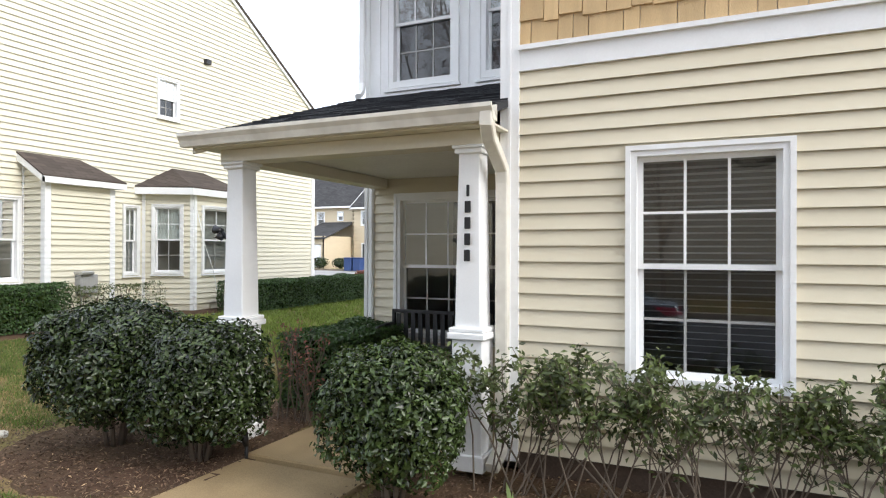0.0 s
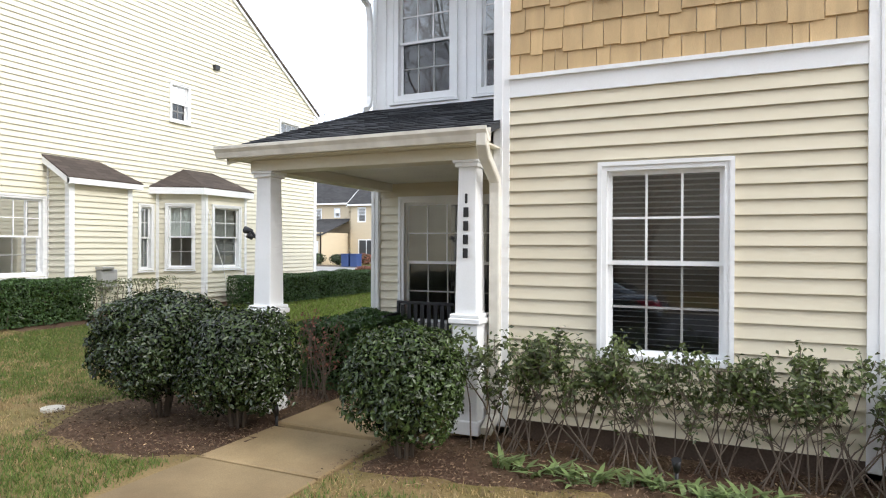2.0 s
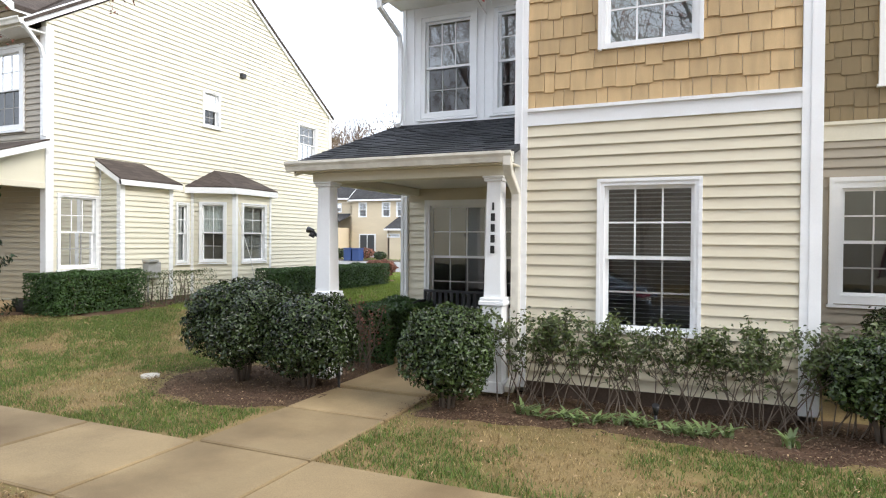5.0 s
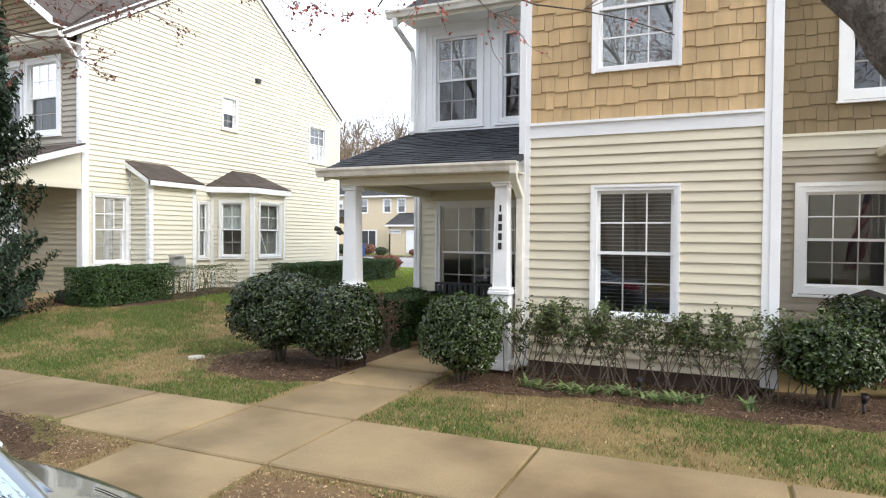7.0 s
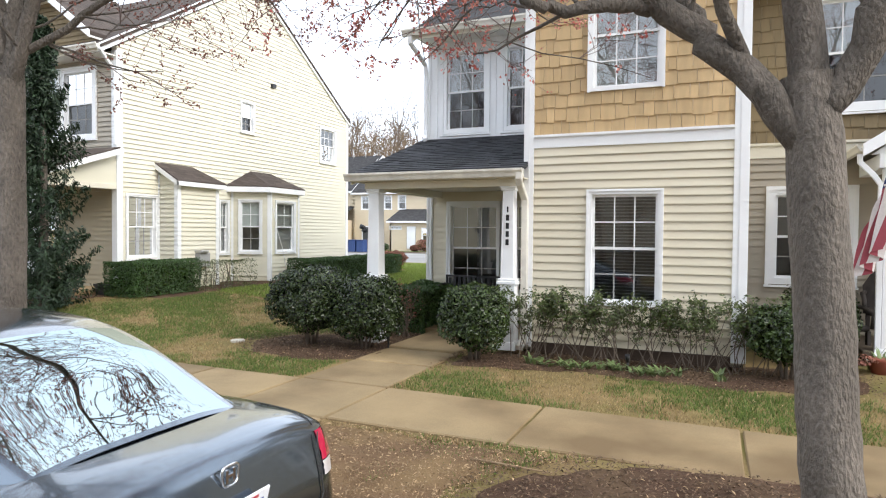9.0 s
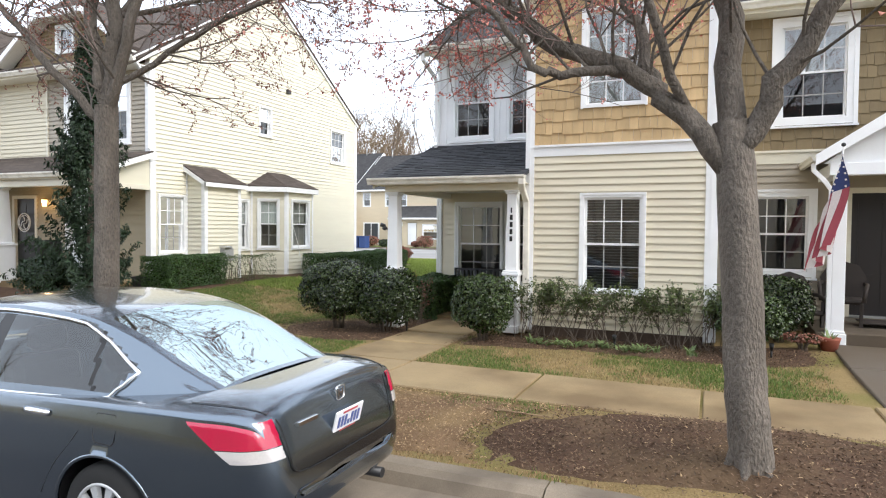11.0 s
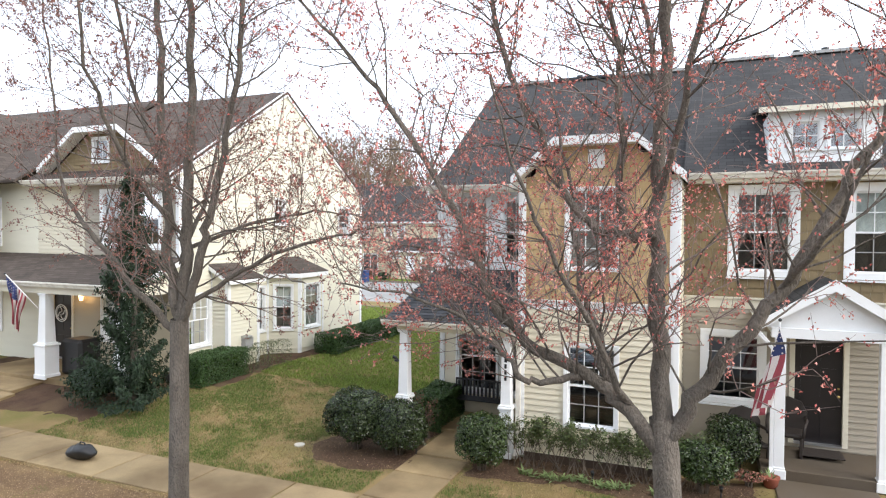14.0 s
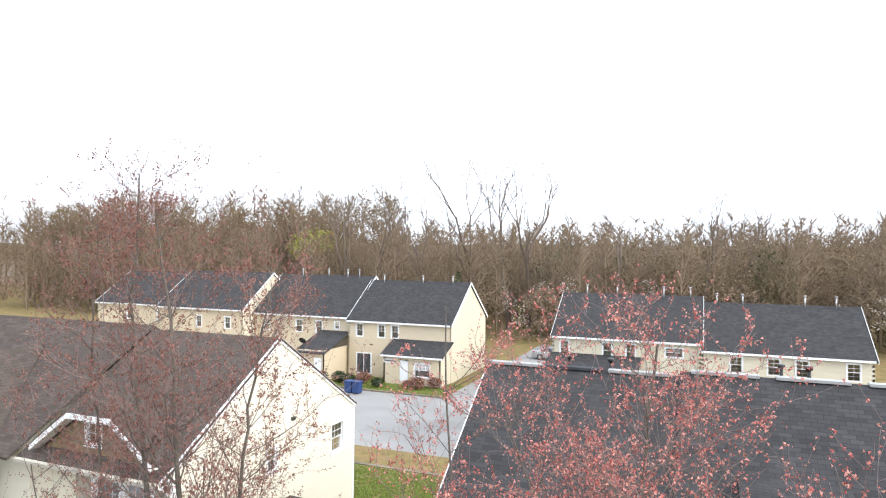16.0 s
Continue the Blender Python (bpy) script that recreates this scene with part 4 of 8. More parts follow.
prism("end_panel", [(-0.3, 2.55), (AY, 2.55), (AY, PZ1 - 0.1), (-0.3, PZ0 - 0.05)], facing_west(-2.6), -0.02, 0.0, M_CREAMTRIM, porch)
tapered_column(-0.294, -0.15, 0.06, 2.425, "white tapered porch column on a plinth bearing a house number", w_top=0.165, w_bot=0.205, w_pl=0.235)
tapered_column(-2.507, -0.15, 0.0, 2.425, "white tapered porch column on a plinth with a small spotlight", plinth=1.04, w_top=0.175, w_bot=0.215, w_pl=0.245)
downspout([(-0.06, -0.48, 2.60), (-0.06, -0.48, 2.52), (-0.075, -0.40, 2.44), (-0.085, -0.22, 2.34), (-0.085, -0.10, 2.25), (-0.085, -0.085, 2.15), (-0.085, -0.085, 0.3), (-0.085, -0.12, 0.2), (-0.085, -0.3, 0.12)], "cream downspout with elbows beside the porch column", size=0.046, material=M_GUTTER)
downspout([(-2.86, EAVE_Y - 0.08, 5.42), (-2.86, EAVE_Y - 0.06, 5.3), (-2.78, AY - 0.15, 5.0), (-2.78, AY - 0.10, 4.8), (-2.78, AY - 0.10, 3.75), (-2.76, AY - 0.16, 3.62), (-2.68, AY - 0.36, 3.52)], "white downspout ending over the porch roof")
downspout([(-0.16, AY - 0.45, 5.42), (-0.16, AY - 0.12, 5.1), (-0.17, AY - 0.10, 3.95), (-0.22, AY - 0.2, 3.75), (-0.32, AY - 0.5, 3.5)], "white downspout with a curved elbow over the porch roof")


# ---- house B, to the east, olive shakes ----
house_b = empty("house", "town house with olive-brown shakes, taupe clapboards and a gabled entry", "house")
BY, BX1 = 2.1, 8.9
SBB = facing_south(BY)
b_holes = [(3.18, 4.38, 1.0, 2.5), (4.80, 5.80, 0.36, 2.52), (3.66, 4.92, 3.60, 5.42), (5.68, 6.94, 3.60, 5.42), (6.7, 7.9, 1.0, 2.5)]
wbb = wall_shell("wall", SBB, flat_limits(AX1, BX1), 0.05, 5.9, b_holes, M_TAUPE, house_b)
siding(SBB, flat_limits(AX1 + 0.03, BX1), 0.30, 2.95, LAP, b_holes, M_TAUPE, wbb)
prism("frieze_board", [(AX1 + 0.03, 2.95), (BX1, 2.95), (BX1, 3.14), (AX1 + 0.03, 3.14)], SBB, 0, 0.03, M_CREAMTRIM, house_b)
prism("drip_cap", [(AX1 + 0.03, 3.14), (BX1, 3.14), (BX1, 3.18), (AX1 + 0.03, 3.18)], SBB, 0, 0.06, M_CREAMTRIM, house_b)
shakes(SBB, flat_limits(AX1 + 0.03, 7.2), 3.18, 5.50, 0.194, b_holes, M_OLIVE, wbb, seed=8)
window(SBB, *b_holes[0], "wide-cased white window of the taupe house", trim=0.12)
window(SBB, *b_holes[2], "white upper window with a pale curtain in olive shakes", trim=0.15, cols=3, curtain=2)
window(SBB, *b_holes[3], "white upper window with a pale curtain in olive shakes", trim=0.15, curtain=2)
window(SBB, *b_holes[4], "wide-cased white window beside the entry", trim=0.12)
BR = 0.14
roof_b = roof_plane("roof", [(AR, EAVE_Y - 0.05, EAVE_Z + BR), (14.5, EAVE_Y - 0.05, EAVE_Z + BR), (14.5, RIDGE_Y, RIDGE_Z + BR), (AR, RIDGE_Y, RIDGE_Z + BR)], M_ROOF, house_b, label="dark slate-grey asphalt shingle roof")
roof_plane("roof", [(AR, 2 * RIDGE_Y - EAVE_Y, EAVE_Z + BR), (14.5, 2 * RIDGE_Y - EAVE_Y, EAVE_Z + BR), (14.5, RIDGE_Y, RIDGE_Z + BR), (AR, RIDGE_Y, RIDGE_Z + BR)], M_ROOF, house_b)
for i in range(5):
    box("ridge_vent", (AR + 0.3 + i * 2.1, RIDGE_Y - 0.14, RIDGE_Z + BR - 0.03), (AR + 2.0 + i * 2.1, RIDGE_Y + 0.14, RIDGE_Z + BR + 0.05), M_GREY, house_b)
prism("fascia", [(AR + 0.05, 5.47), (14.5, 5.47), (14.5, 5.62), (AR + 0.05, 5.62)], facing_south(EAVE_Y - 0.02), 0, 0.025, M_CREAMTRIM, house_b)
prism("soffit", [(AR + 0.05, EAVE_Y - 0.02), (14.5, EAVE_Y - 0.02), (14.5, BY), (AR + 0.05, BY)], lambda u, v, d: (u, v, d), 5.47, 5.50, M_CEIL, house_b)
gutter("gutter", (AR + 0.1, EAVE_Y - 0.045, 5.66), (14.5, EAVE_Y - 0.045, 5.66), house_b)
wall_shell("wall", facing_south(BY + 0.3), flat_limits(BX1, 14.5), 0.05, 5.6, [], M_TAUPE, house_b)
wall_shell("wall", facing_east(14.5), lambda z: (BY, AB) if z < 5.8 else (BY + (z - 5.8) / ROOF_S, AB - (z - 5.8) / ROOF_S), 0.05, 8.7, [], M_TAUPE, house_b, breaks=(5.8,))
# dormer
dormer = empty("dormer", "white shed dormer with two small windows in the dark roof", "dormer")
SD = facing_south(2.0)
d_holes = [(4.70, 5.26, 6.06, 6.66), (5.34, 5.90, 6.06, 6.66)]
wall_shell("face", SD, flat_limits(4.35, 6.23), 5.66, 6.85, d_holes, M_WHITE, dormer, thick=0.1)
for h in d_holes:
    window(SD, *h, "small white dormer window", trim=0.04, cols=2, rows=2, sill=False, single=True)
for x in (4.35, 6.15):
    prism("cheek", [(2.1, 5.7), (2.1, 6.85), (3.8, 6.85)], facing_east(x), 0, 0.08, M_WHITE, dormer)
roof_plane("dormer_roof", [(4.15, 1.78, 6.90), (6.43, 1.78, 6.90), (6.43, 4.4, 7.30), (4.15, 4.4, 7.30)], M_ROOF, dormer, thick=0.06)
prism("fascia", [(4.15, 6.80), (6.43, 6.80), (6.43, 6.905), (4.15, 6.905)], facing_south(1.78), 0, 0.03, M_CREAMTRIM, dormer)
# gabled entry
entry = empty("entry_porch", "white gabled entry porch with a dark shingle roof", "porch roof")
EX, EH, EYF = 5.30, 1.12, 0.52
ES = (3.66 - 2.92) / EH
for s in (-1, 1):
    roof_plane("roof_deck", [(EX + s * EH, EYF, 2.92), (EX, EYF, 3.66), (EX, BY, 3.66), (EX + s * EH, BY, 2.92)], M_ROOF, entry, along=(0, 1, 0), thick=0.06)
    o = [(EX + s * (EH + 0.03), 2.76), (EX + s * (EH + 0.03), 2.92), (EX, 3.68), (EX, 3.48)]
    prism("rake_board", o, facing_south(EYF), 0.0, 0.04, M_WHITE, entry)
    box("beam", (EX + s * 0.82 - 0.09, 0.62, 2.62), (EX + s * 0.82 + 0.09, BY, 2.80), M_WHITE, entry)
prism("gable_panel", [(EX - EH + 0.1, 2.80), (EX + EH - 0.1, 2.80), (EX, 3.58)], facing_south(EYF + 0.14), 0, -0.05, M_WHITE, entry)
box("beam", (EX - 0.95, 0.60, 2.62), (EX + 0.95, 0.80, 2.80), M_WHITE, entry)
prism("ceiling_board", [(EX - 0.9, 0.8), (EX + 0.9, 0.8), (EX + 0.9, BY), (EX - 0.9, BY)], lambda u, v, d: (u, v, d), 2.80, 2.82, M_CEIL, entry)
for s in (-1, 1):
    gutter("gutter", (EX + s * (EH + 0.0), EYF if s < 0 else BY, 2.92), (EX + s * (EH + 0.0), BY if s < 0 else EYF, 2.92), entry, size=0.09) if s > 0 else gutter("gutter", (EX - EH, BY, 2.92), (EX - EH, EYF, 2.92), entry, size=0.09)
for x in (4.50, 6.08):
    post = empty("porch_post", "square white entry post with a moulded base", "post", "entry posts", at=(x, 0.70, 0.10))
    bm = bmesh.new()
    add_box(bm, (-0.085, -0.085, 0.2), (0.085, 0.085, 2.52), 0.006)
    part("shaft", bm, M_WHITE, post)
    bm = bmesh.new()
    add_box(bm, (-0.115, -0.115, 0.0), (0.115, 0.115, 0.17), 0.01)
    add_box(bm, (-0.1, -0.1, 0.17), (0.1, 0.1, 0.21), 0.01)
    part("base_trim", bm, M_WHITE, post)
downspout([(4.14, 0.62, 2.80), (4.14, 0.62, 2.7), (4.30, 0.62, 2.52), (4.38, 0.64, 2.4), (4.38, 0.64, 0.3), (4.35, 0.55, 0.15)], "white downspout against the entry post", size=0.032)


def entry_door(place, u0, u1, z0, z1, label, mat_door, panels=True):
    top = empty("door_1" if u0 > 0 else "door_2", label, "door", kind="structure")
    bm = bmesh.new()
    for a, b, c, d in ((u0, u0 + 0.09, z0, z1), (u1 - 0.09, u1, z0, z1), (u0 + 0.09, u1 - 0.09, z1 - 0.09, z1)):
        add_prism(bm, [(a, c), (b, c), (b, d), (a, d)], place, -0.12, 0.04)
    part("door_frame", bm, M_CREAMTRIM, top)
    a, b, c, d = u0 + 0.09, u1 - 0.09, z0 + 0.02, z1 - 0.09
    prism("threshold", [(a, z0), (b, z0), (b, z0 + 0.03), (a, z0 + 0.03)], place, -0.12, 0.06, M_METAL, top)
    leaf = prism("leaf", [(a, c), (b, c), (b, d), (a, d)], place, -0.09, -0.05, mat_door, top)
    w, h = b - a, d - c
    for i in range(2):
        for p, q in ((0.08, 0.34), (0.42, 0.72), (0.79, 0.93)):
            x0 = a + w * (0.13 + 0.42 * i)
            o = [(x0, c + h * p), (x0 + w * 0.32, c + h * p), (x0 + w * 0.32, c + h * q), (x0, c + h * q)]
            prism("door_panel", o, place, -0.055, -0.042, mat_door, leaf)
    bm = bmesh.new()
    p = place(b - 0.07, c + 0.95, -0.01)
    bmesh.ops.create_uvsphere(bm, u_segments=10, v_segments=8, radius=0.03, matrix=Matrix.Translation(p))
    part("door_knob", bm, M_BRASS, leaf)
    bm = bmesh.new()
    bmesh.ops.create_uvsphere(bm, u_segments=10, v_segments=8, radius=0.024, matrix=Matrix.Translation(place(b - 0.07, c + 1.1, -0.03)))
    part("deadbolt", bm, M_BRASS, leaf)
    return top


entry_door(SBB, *b_holes[1], "closed dark brown panelled front door", M_DARKDOOR)


# ---- house C, to the west ----
house_c = empty("house", "large cream clapboard end house with brown shingle roof", "house")
CX, CY0, CY1, CXL = -10.48, 1.65, 11.72, -16.4
C_RY, C_RZ, C_EZ = 6.48, 9.36, 5.95
C_S = (C_RZ - C_EZ) / (11.80 - C_RY)
EC = facing_east(CX)
c_holes = [(1.87, 2.79, 1.06, 2.62), (4.94, 5.34, 1.10, 2.62), (5.82, 6.42, 4.69, 5.61), (9.87, 10.86, 4.22, 5.46)]
c_lim = lambda z: (CY0, CY1) if z < C_EZ + 0.1 else (CY0 + (z - C_EZ - 0.1) / C_S, CY1 - (z - C_EZ - 0.1) / C_S)
wc = wall_shell("wall", EC, c_lim, 0.2, 9.2, c_holes, M_CREAMPALE, house_c, breaks=(C_EZ + 0.1,))
siding(EC, c_lim, 0.45, 9.1, LAP, c_holes, M_CREAMPALE, wc)
for a in (CY0 - 0.02, CY1 - 0.13):
    prism("corner_board", [(a, 0.3), (a + 0.15, 0.3), (a + 0.15, 5.95), (a, 5.95)], EC, -0.02, 0.035, M_WHITE, house_c)
for s in (1, -1):
    e = C_RY - s * (C_RY - 1.16)
    o = [(C_RY, C_RZ + 0.03), (C_RY, C_RZ - 0.17), (e, C_EZ - 0.17), (e, C_EZ + 0.03)]
    prism("rake_board", o, EC, 0.0, 0.07, M_WHITE, house_c)
    roof_plane("roof", [(CX + 0.10, e, C_EZ), (CXL, e, C_EZ), (CXL, C_RY, C_RZ), (CX + 0.10, C_RY, C_RZ)], M_ROOFBROWN, house_c, thick=0.07)
wall_shell("wall", facing_north(CY1), flat_limits(-34, CX), 0.2, 5.9, [], M_CREAMPALE, house_c)
window(EC, *c_holes[0], "white window with a pale curtain in the cream gable wall", curtain=2)
window(EC, *c_holes[1], "narrow white window beside the bay", cols=2, blind=3)
window(EC, *c_holes[2], "small white window high in the cream gable", cols=2, rows=2, trim=0.05)
window(EC, *c_holes[3], "white window with a pale lowered shade", blind=2)
box("wall_vent", (CX, 7.2, 6.26), (CX + 0.12, 7.36, 6.38), M_CHARCOAL, house_c)
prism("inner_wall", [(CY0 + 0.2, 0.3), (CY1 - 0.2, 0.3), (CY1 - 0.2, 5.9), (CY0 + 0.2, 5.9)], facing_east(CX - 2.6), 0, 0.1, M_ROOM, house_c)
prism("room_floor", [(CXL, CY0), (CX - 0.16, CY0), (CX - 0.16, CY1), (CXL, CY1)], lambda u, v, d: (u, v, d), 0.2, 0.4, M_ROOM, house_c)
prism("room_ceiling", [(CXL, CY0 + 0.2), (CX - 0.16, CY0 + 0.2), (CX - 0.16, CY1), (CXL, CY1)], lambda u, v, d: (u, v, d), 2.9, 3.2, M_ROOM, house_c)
# chimney box with its lean-to roof
nook = empty("fireplace_nook", "cream clapboard fireplace nook with a brown lean-to roof", "wall nook")
NX = -9.85
EN, SN = facing_east(NX), facing_south(2.86)
wn_ = wall_shell("wall", EN, flat_limits(2.86, 4.25), 0.3, 3.0, [], M_CREAMPALE, nook)
siding(EN, flat_limits(2.96, 4.15), 0.45, 2.93, LAP, [], M_CREAMPALE, wn_)
wn2 = wall_shell("wall", SN, flat_limits(CX, NX), 0.3, 3.0, [], M_CREAMPALE, nook, thick=0.1)
siding(SN, lambda z: (CX, min(NX - 0.08, NX + 0.16 - (z - 2.90) / 0.582)), 0.45, 3.2, LAP, [], M_CREAMPALE, wn2)
wall_shell("wall", facing_north(4.25), flat_limits(CX, NX), 0.3, 3.0, [], M_CREAMPALE, nook, thick=0.1)
for a in (2.84, 4.15):
    prism("corner_board", [(a, 0.3), (a + 0.11, 0.3), (a + 0.11, 2.95), (a, 2.95)], EN, 0.0, 0.03, M_WHITE, nook)
prism("corner_board", [(NX - 0.09, 0.3), (NX + 0.027, 0.3), (NX + 0.027, 2.95), (NX - 0.09, 2.95)], SN, 0.0, 0.025, M_WHITE, nook)
prism("edge_trim", [(CX, 0.3), (CX + 0.05, 0.3), (CX + 0.05, 3.25), (CX, 3.25)], SN, 0.0, 0.035, M_WHITE, nook)
roof_plane("lean_to_roof", [(NX + 0.16, 2.72, 3.0), (NX + 0.16, 4.42, 3.0), (CX, 3.95, 3.46), (CX, 2.72, 3.46)], M_ROOFBROWN, nook, along=(0, 1, 0), thick=0.03)
roof_plane("lean_to_roof", [(NX + 0.16, 4.42, 3.0), (CX, 4.42, 3.0), (CX, 3.95, 3.46)], M_ROOFBROWN, nook, thick=0.03)
prism("rake_board", [(NX + 0.16, 2.85), (NX + 0.16, 2.96), (CX, 3.43), (CX, 3.30)], facing_south(2.72), 0, -0.03, M_WHITE, nook)
prism("fascia", [(2.72, 2.86), (4.42, 2.86), (4.42, 2.97), (2.72, 2.97)], facing_east(NX + 0.16), 0, -0.03, M_WHITE, nook)
prism("soffit", [(NX, 2.75), (NX + 0.15, 2.75), (NX + 0.15, 4.4), (NX, 4.4)], lambda u, v, d: (u, v, d), 2.86, 2.88, M_CEIL, nook)
# bay
bay = empty("bay_window", "three-sided cream bay with white windows and a brown hipped roof", "bay window")
pts = [(-10.48, 5.45), (-9.55, 6.03), (-9.55, 7.42), (-10.48, 8.00)]
for i, (p, q) in enumerate(zip(pts, pts[1:])):
    pl = between(p, q)
    n = math.dist(p, q)
    hole = (0.22, n - 0.22, 1.12, 2.66)
    wv = wall_shell("wall", pl, flat_limits(0, n), 0.3, 3.0, [hole], M_CREAMPALE, bay, thick=0.1)
    siding(pl, flat_limits(0.06, n - 0.06), 0.45, 2.95, LAP, [hole], M_CREAMPALE, wv)
    for a in (0.0, n - 0.07):
        prism("corner_board", [(a, 0.3), (a + 0.07, 0.3), (a + 0.07, 2.95), (a, 2.95)], pl, 0.0, 0.03, M_WHITE, bay)
    window(pl, *hole, "white bay window with a blind" if i else "white bay window", blind=3 if i == 1 else 0, curtain=0 if i == 1 else 2, cols=2)
eave = [(-10.48, 5.22), (-9.42, 5.88), (-9.42, 7.58), (-10.48, 8.24)]
ridge = [(-10.48, 6.25), (-10.48, 7.2)]
roof_plane("bay_roof", [(*eave[0], 3.06), (*eave[1], 3.06), (*ridge[0], 3.56)], M_ROOFBROWN, bay, thick=0.03)
roof_plane("bay_roof", [(*eave[1], 3.06), (*eave[2], 3.06), (*ridge[1], 3.56), (*ridge[0], 3.56)], M_ROOFBROWN, bay, along=(0, 1, 0), thick=0.03)
roof_plane("bay_roof", [(*eave[2], 3.06), (*eave[3], 3.06), (*ridge[1], 3.56)], M_ROOFBROWN, bay, thick=0.03)
for p, q in zip(eave, eave[1:]):
    n = math.dist(p, q)
    prism("fascia", [(0, 2.88), (n, 2.88), (n, 3.03), (0, 3.03)], between(p, q), 0, -0.03, M_WHITE, bay)
bm = bmesh.new()
bm.faces.new([bm.verts.new((x, y, 2.90)) for x, y in eave])
part("soffit", bm, M_CEIL, bay)
# front of house C
SC = facing_south(CY0)
cf_holes = [(-15.85, -14.80, 0.42, 2.62), (-13.6, -12.5, 1.13, 2.59), (-13.60, -11.13, 3.93, 5.67), (-19.4, -18.2, 1.1, 2.6), (-19.4, -18.2, 3.9, 5.5)]
wcf = wall_shell("wall", SC, flat_limits(-34, CX), 0.2, 5.95, cf_holes, M_CREAMPALE, house_c)
siding(SC, flat_limits(CXL, CX - 0.1), 0.45, 3.5, LAP, cf_holes, M_OLIVETAN, wcf)
# Darker cream than the gable wall: the front's shade put into the colour.
siding(SC, flat_limits(CXL, -14.35), 3.5, 5.9, LAP, cf_holes, M_CREAM, wcf)
siding(SC, flat_limits(-14.29, CX - 0.14), 3.5, 5.9, LAP, cf_holes, M_TAUPE, wcf)
prism("corner_board", [(-14.35, 3.5), (-14.29, 3.5), (-14.29, 5.9), (-14.35, 5.9)], SC, 0, 0.05, M_CREAMTRIM, house_c)
prism("corner_board", [(CX - 0.14, 0.3), (CX + 0.03, 0.3), (CX + 0.03, 5.95), (CX - 0.14, 5.95)], SC, 0, 0.03, M_WHITE, house_c)
window(SC, *cf_holes[1], "white porch window of the end house", trim=0.1)
window(SC, cf_holes[2][0], -12.365, *cf_holes[2][2:], "white upper window of the end house", trim=0.13, curtain=2)
window(SC, -12.365, cf_holes[2][1], *cf_holes[2][2:], "white upper window of the end house", trim=0.13, curtain=2)
window(SC, *cf_holes[3], "white window of the far unit", trim=0.1, far=True)
window(SC, *cf_holes[4], "white upper window of the far unit", trim=0.1, far=True)
entry_door(SC, *cf_holes[0], "closed dark front door with a white monogram ring", M_DARKDOOR)
c_back = lambda z: 1.16 + (z - C_EZ) / C_S
c_gl = clipped_gable(-13.38, 2.48, 0.88, 1.25, c_back, 6.30, 7.45, 1.0, M_ROOFBROWN, house_c, CY0, None)
cg_hole = (-13.93, -13.22, 6.50, 7.24)
wcg = wall_shell("gable_wall", SC, lambda z: (c_gl(z)[0], c_gl(z)[1]), 5.95, 7.42, [cg_hole], M_OLIVE, house_c, breaks=(6.25,))
siding(SC, lambda z: (c_gl(z)[0], c_gl(z)[1]), 6.2, 7.38, LAP, [cg_hole], M_OLIVE, wcg)
window(SC, *cg_hole, "small white attic window in the brown gable", cols=2, rows=2, trim=0.07, single=True)
prism("fascia", [(CXL, 5.80), (CX, 5.80), (CX, 5.95), (CXL, 5.95)], facing_south(1.16), 0, 0.03, M_CREAMTRIM, house_c)
gutter("gutter", (CXL, 1.14, 5.97), (CX + 0.1, 1.14, 5.97), house_c)
prism("soffit", [(CXL, 1.16), (CX, 1.16), (CX, CY0), (CXL, CY0)], lambda u, v, d: (u, v, d), 5.80, 5.83, M_CEIL, house_c)
# its porch
porch_c = empty("porch_roof", "brown-shingled porch roof with cream fascia and gutter", "porch roof")
roof_plane("roof_deck", [(CX + 0.28, -0.32, 3.02), (-19.5, -0.32, 3.02), (-19.5, CY0, 3.70), (CX + 0.12, CY0, 3.70)], M_ROOFBROWN, porch_c, thick=0.05)
prism("rake_board", [(-0.32, 2.86), (-0.32, 2.99), (CY0, 3.67), (CY0, 3.54)], facing_east(CX + 0.2), 0, 0.03, M_WHITE, porch_c)
prism("end_panel", [(-0.2, 2.82), (CY0, 2.82), (CY0, 3.6), (-0.2, 3.0)], EC, -0.02, 0.0, M_CREAMPALE, porch_c)
prism("fascia", [(-19.5, 2.86), (CX + 0.2, 2.86), (CX + 0.2, 3.0), (-19.5, 3.0)], facing_south(-0.30), 0, 0.03, M_CREAMTRIM, porch_c)
gutter("gutter", (-19.5, -0.33, 3.02), (CX + 0.28, -0.33, 3.02), porch_c)
box("beam", (-19.5, -0.26, 2.70), (CX + 0.02, -0.06, 2.86), M_CREAMTRIM, porch_c)
box("beam", (CX - 0.2, -0.05, 2.70), (CX + 0.02, CY0 - 0.03, 2.82), M_CREAMTRIM, porch_c)
prism("ceiling_board", [(-19.5, -0.06), (CX - 0.2, -0.06), (CX - 0.2, CY0), (-19.5, CY0)], lambda u, v, d: (u, v, d), 2.87, 2.89, M_CEIL, porch_c)
for x in (-13.50, -16.3):
    tapered_column(x, -0.16, 0.36, 2.70, "white tapered column on a tall plinth at the neighbour's porch", plinth=0.95, w_top=0.24, w_bot=0.32, w_pl=0.42)
tapered_column(CX - 0.1, -0.16, 0.30, 2.70, "white corner column of the neighbour's porch", plinth=0.95, w_top=0.22, w_bot=0.28, w_pl=0.36)
downspout([(CX + 0.12, 1.1, 5.85), (CX + 0.05, 1.5, 5.5), (CX + 0.02, 1.58, 5.3), (CX + 0.02, 1.58, 3.75)], "white downspout at the corner of the end house")
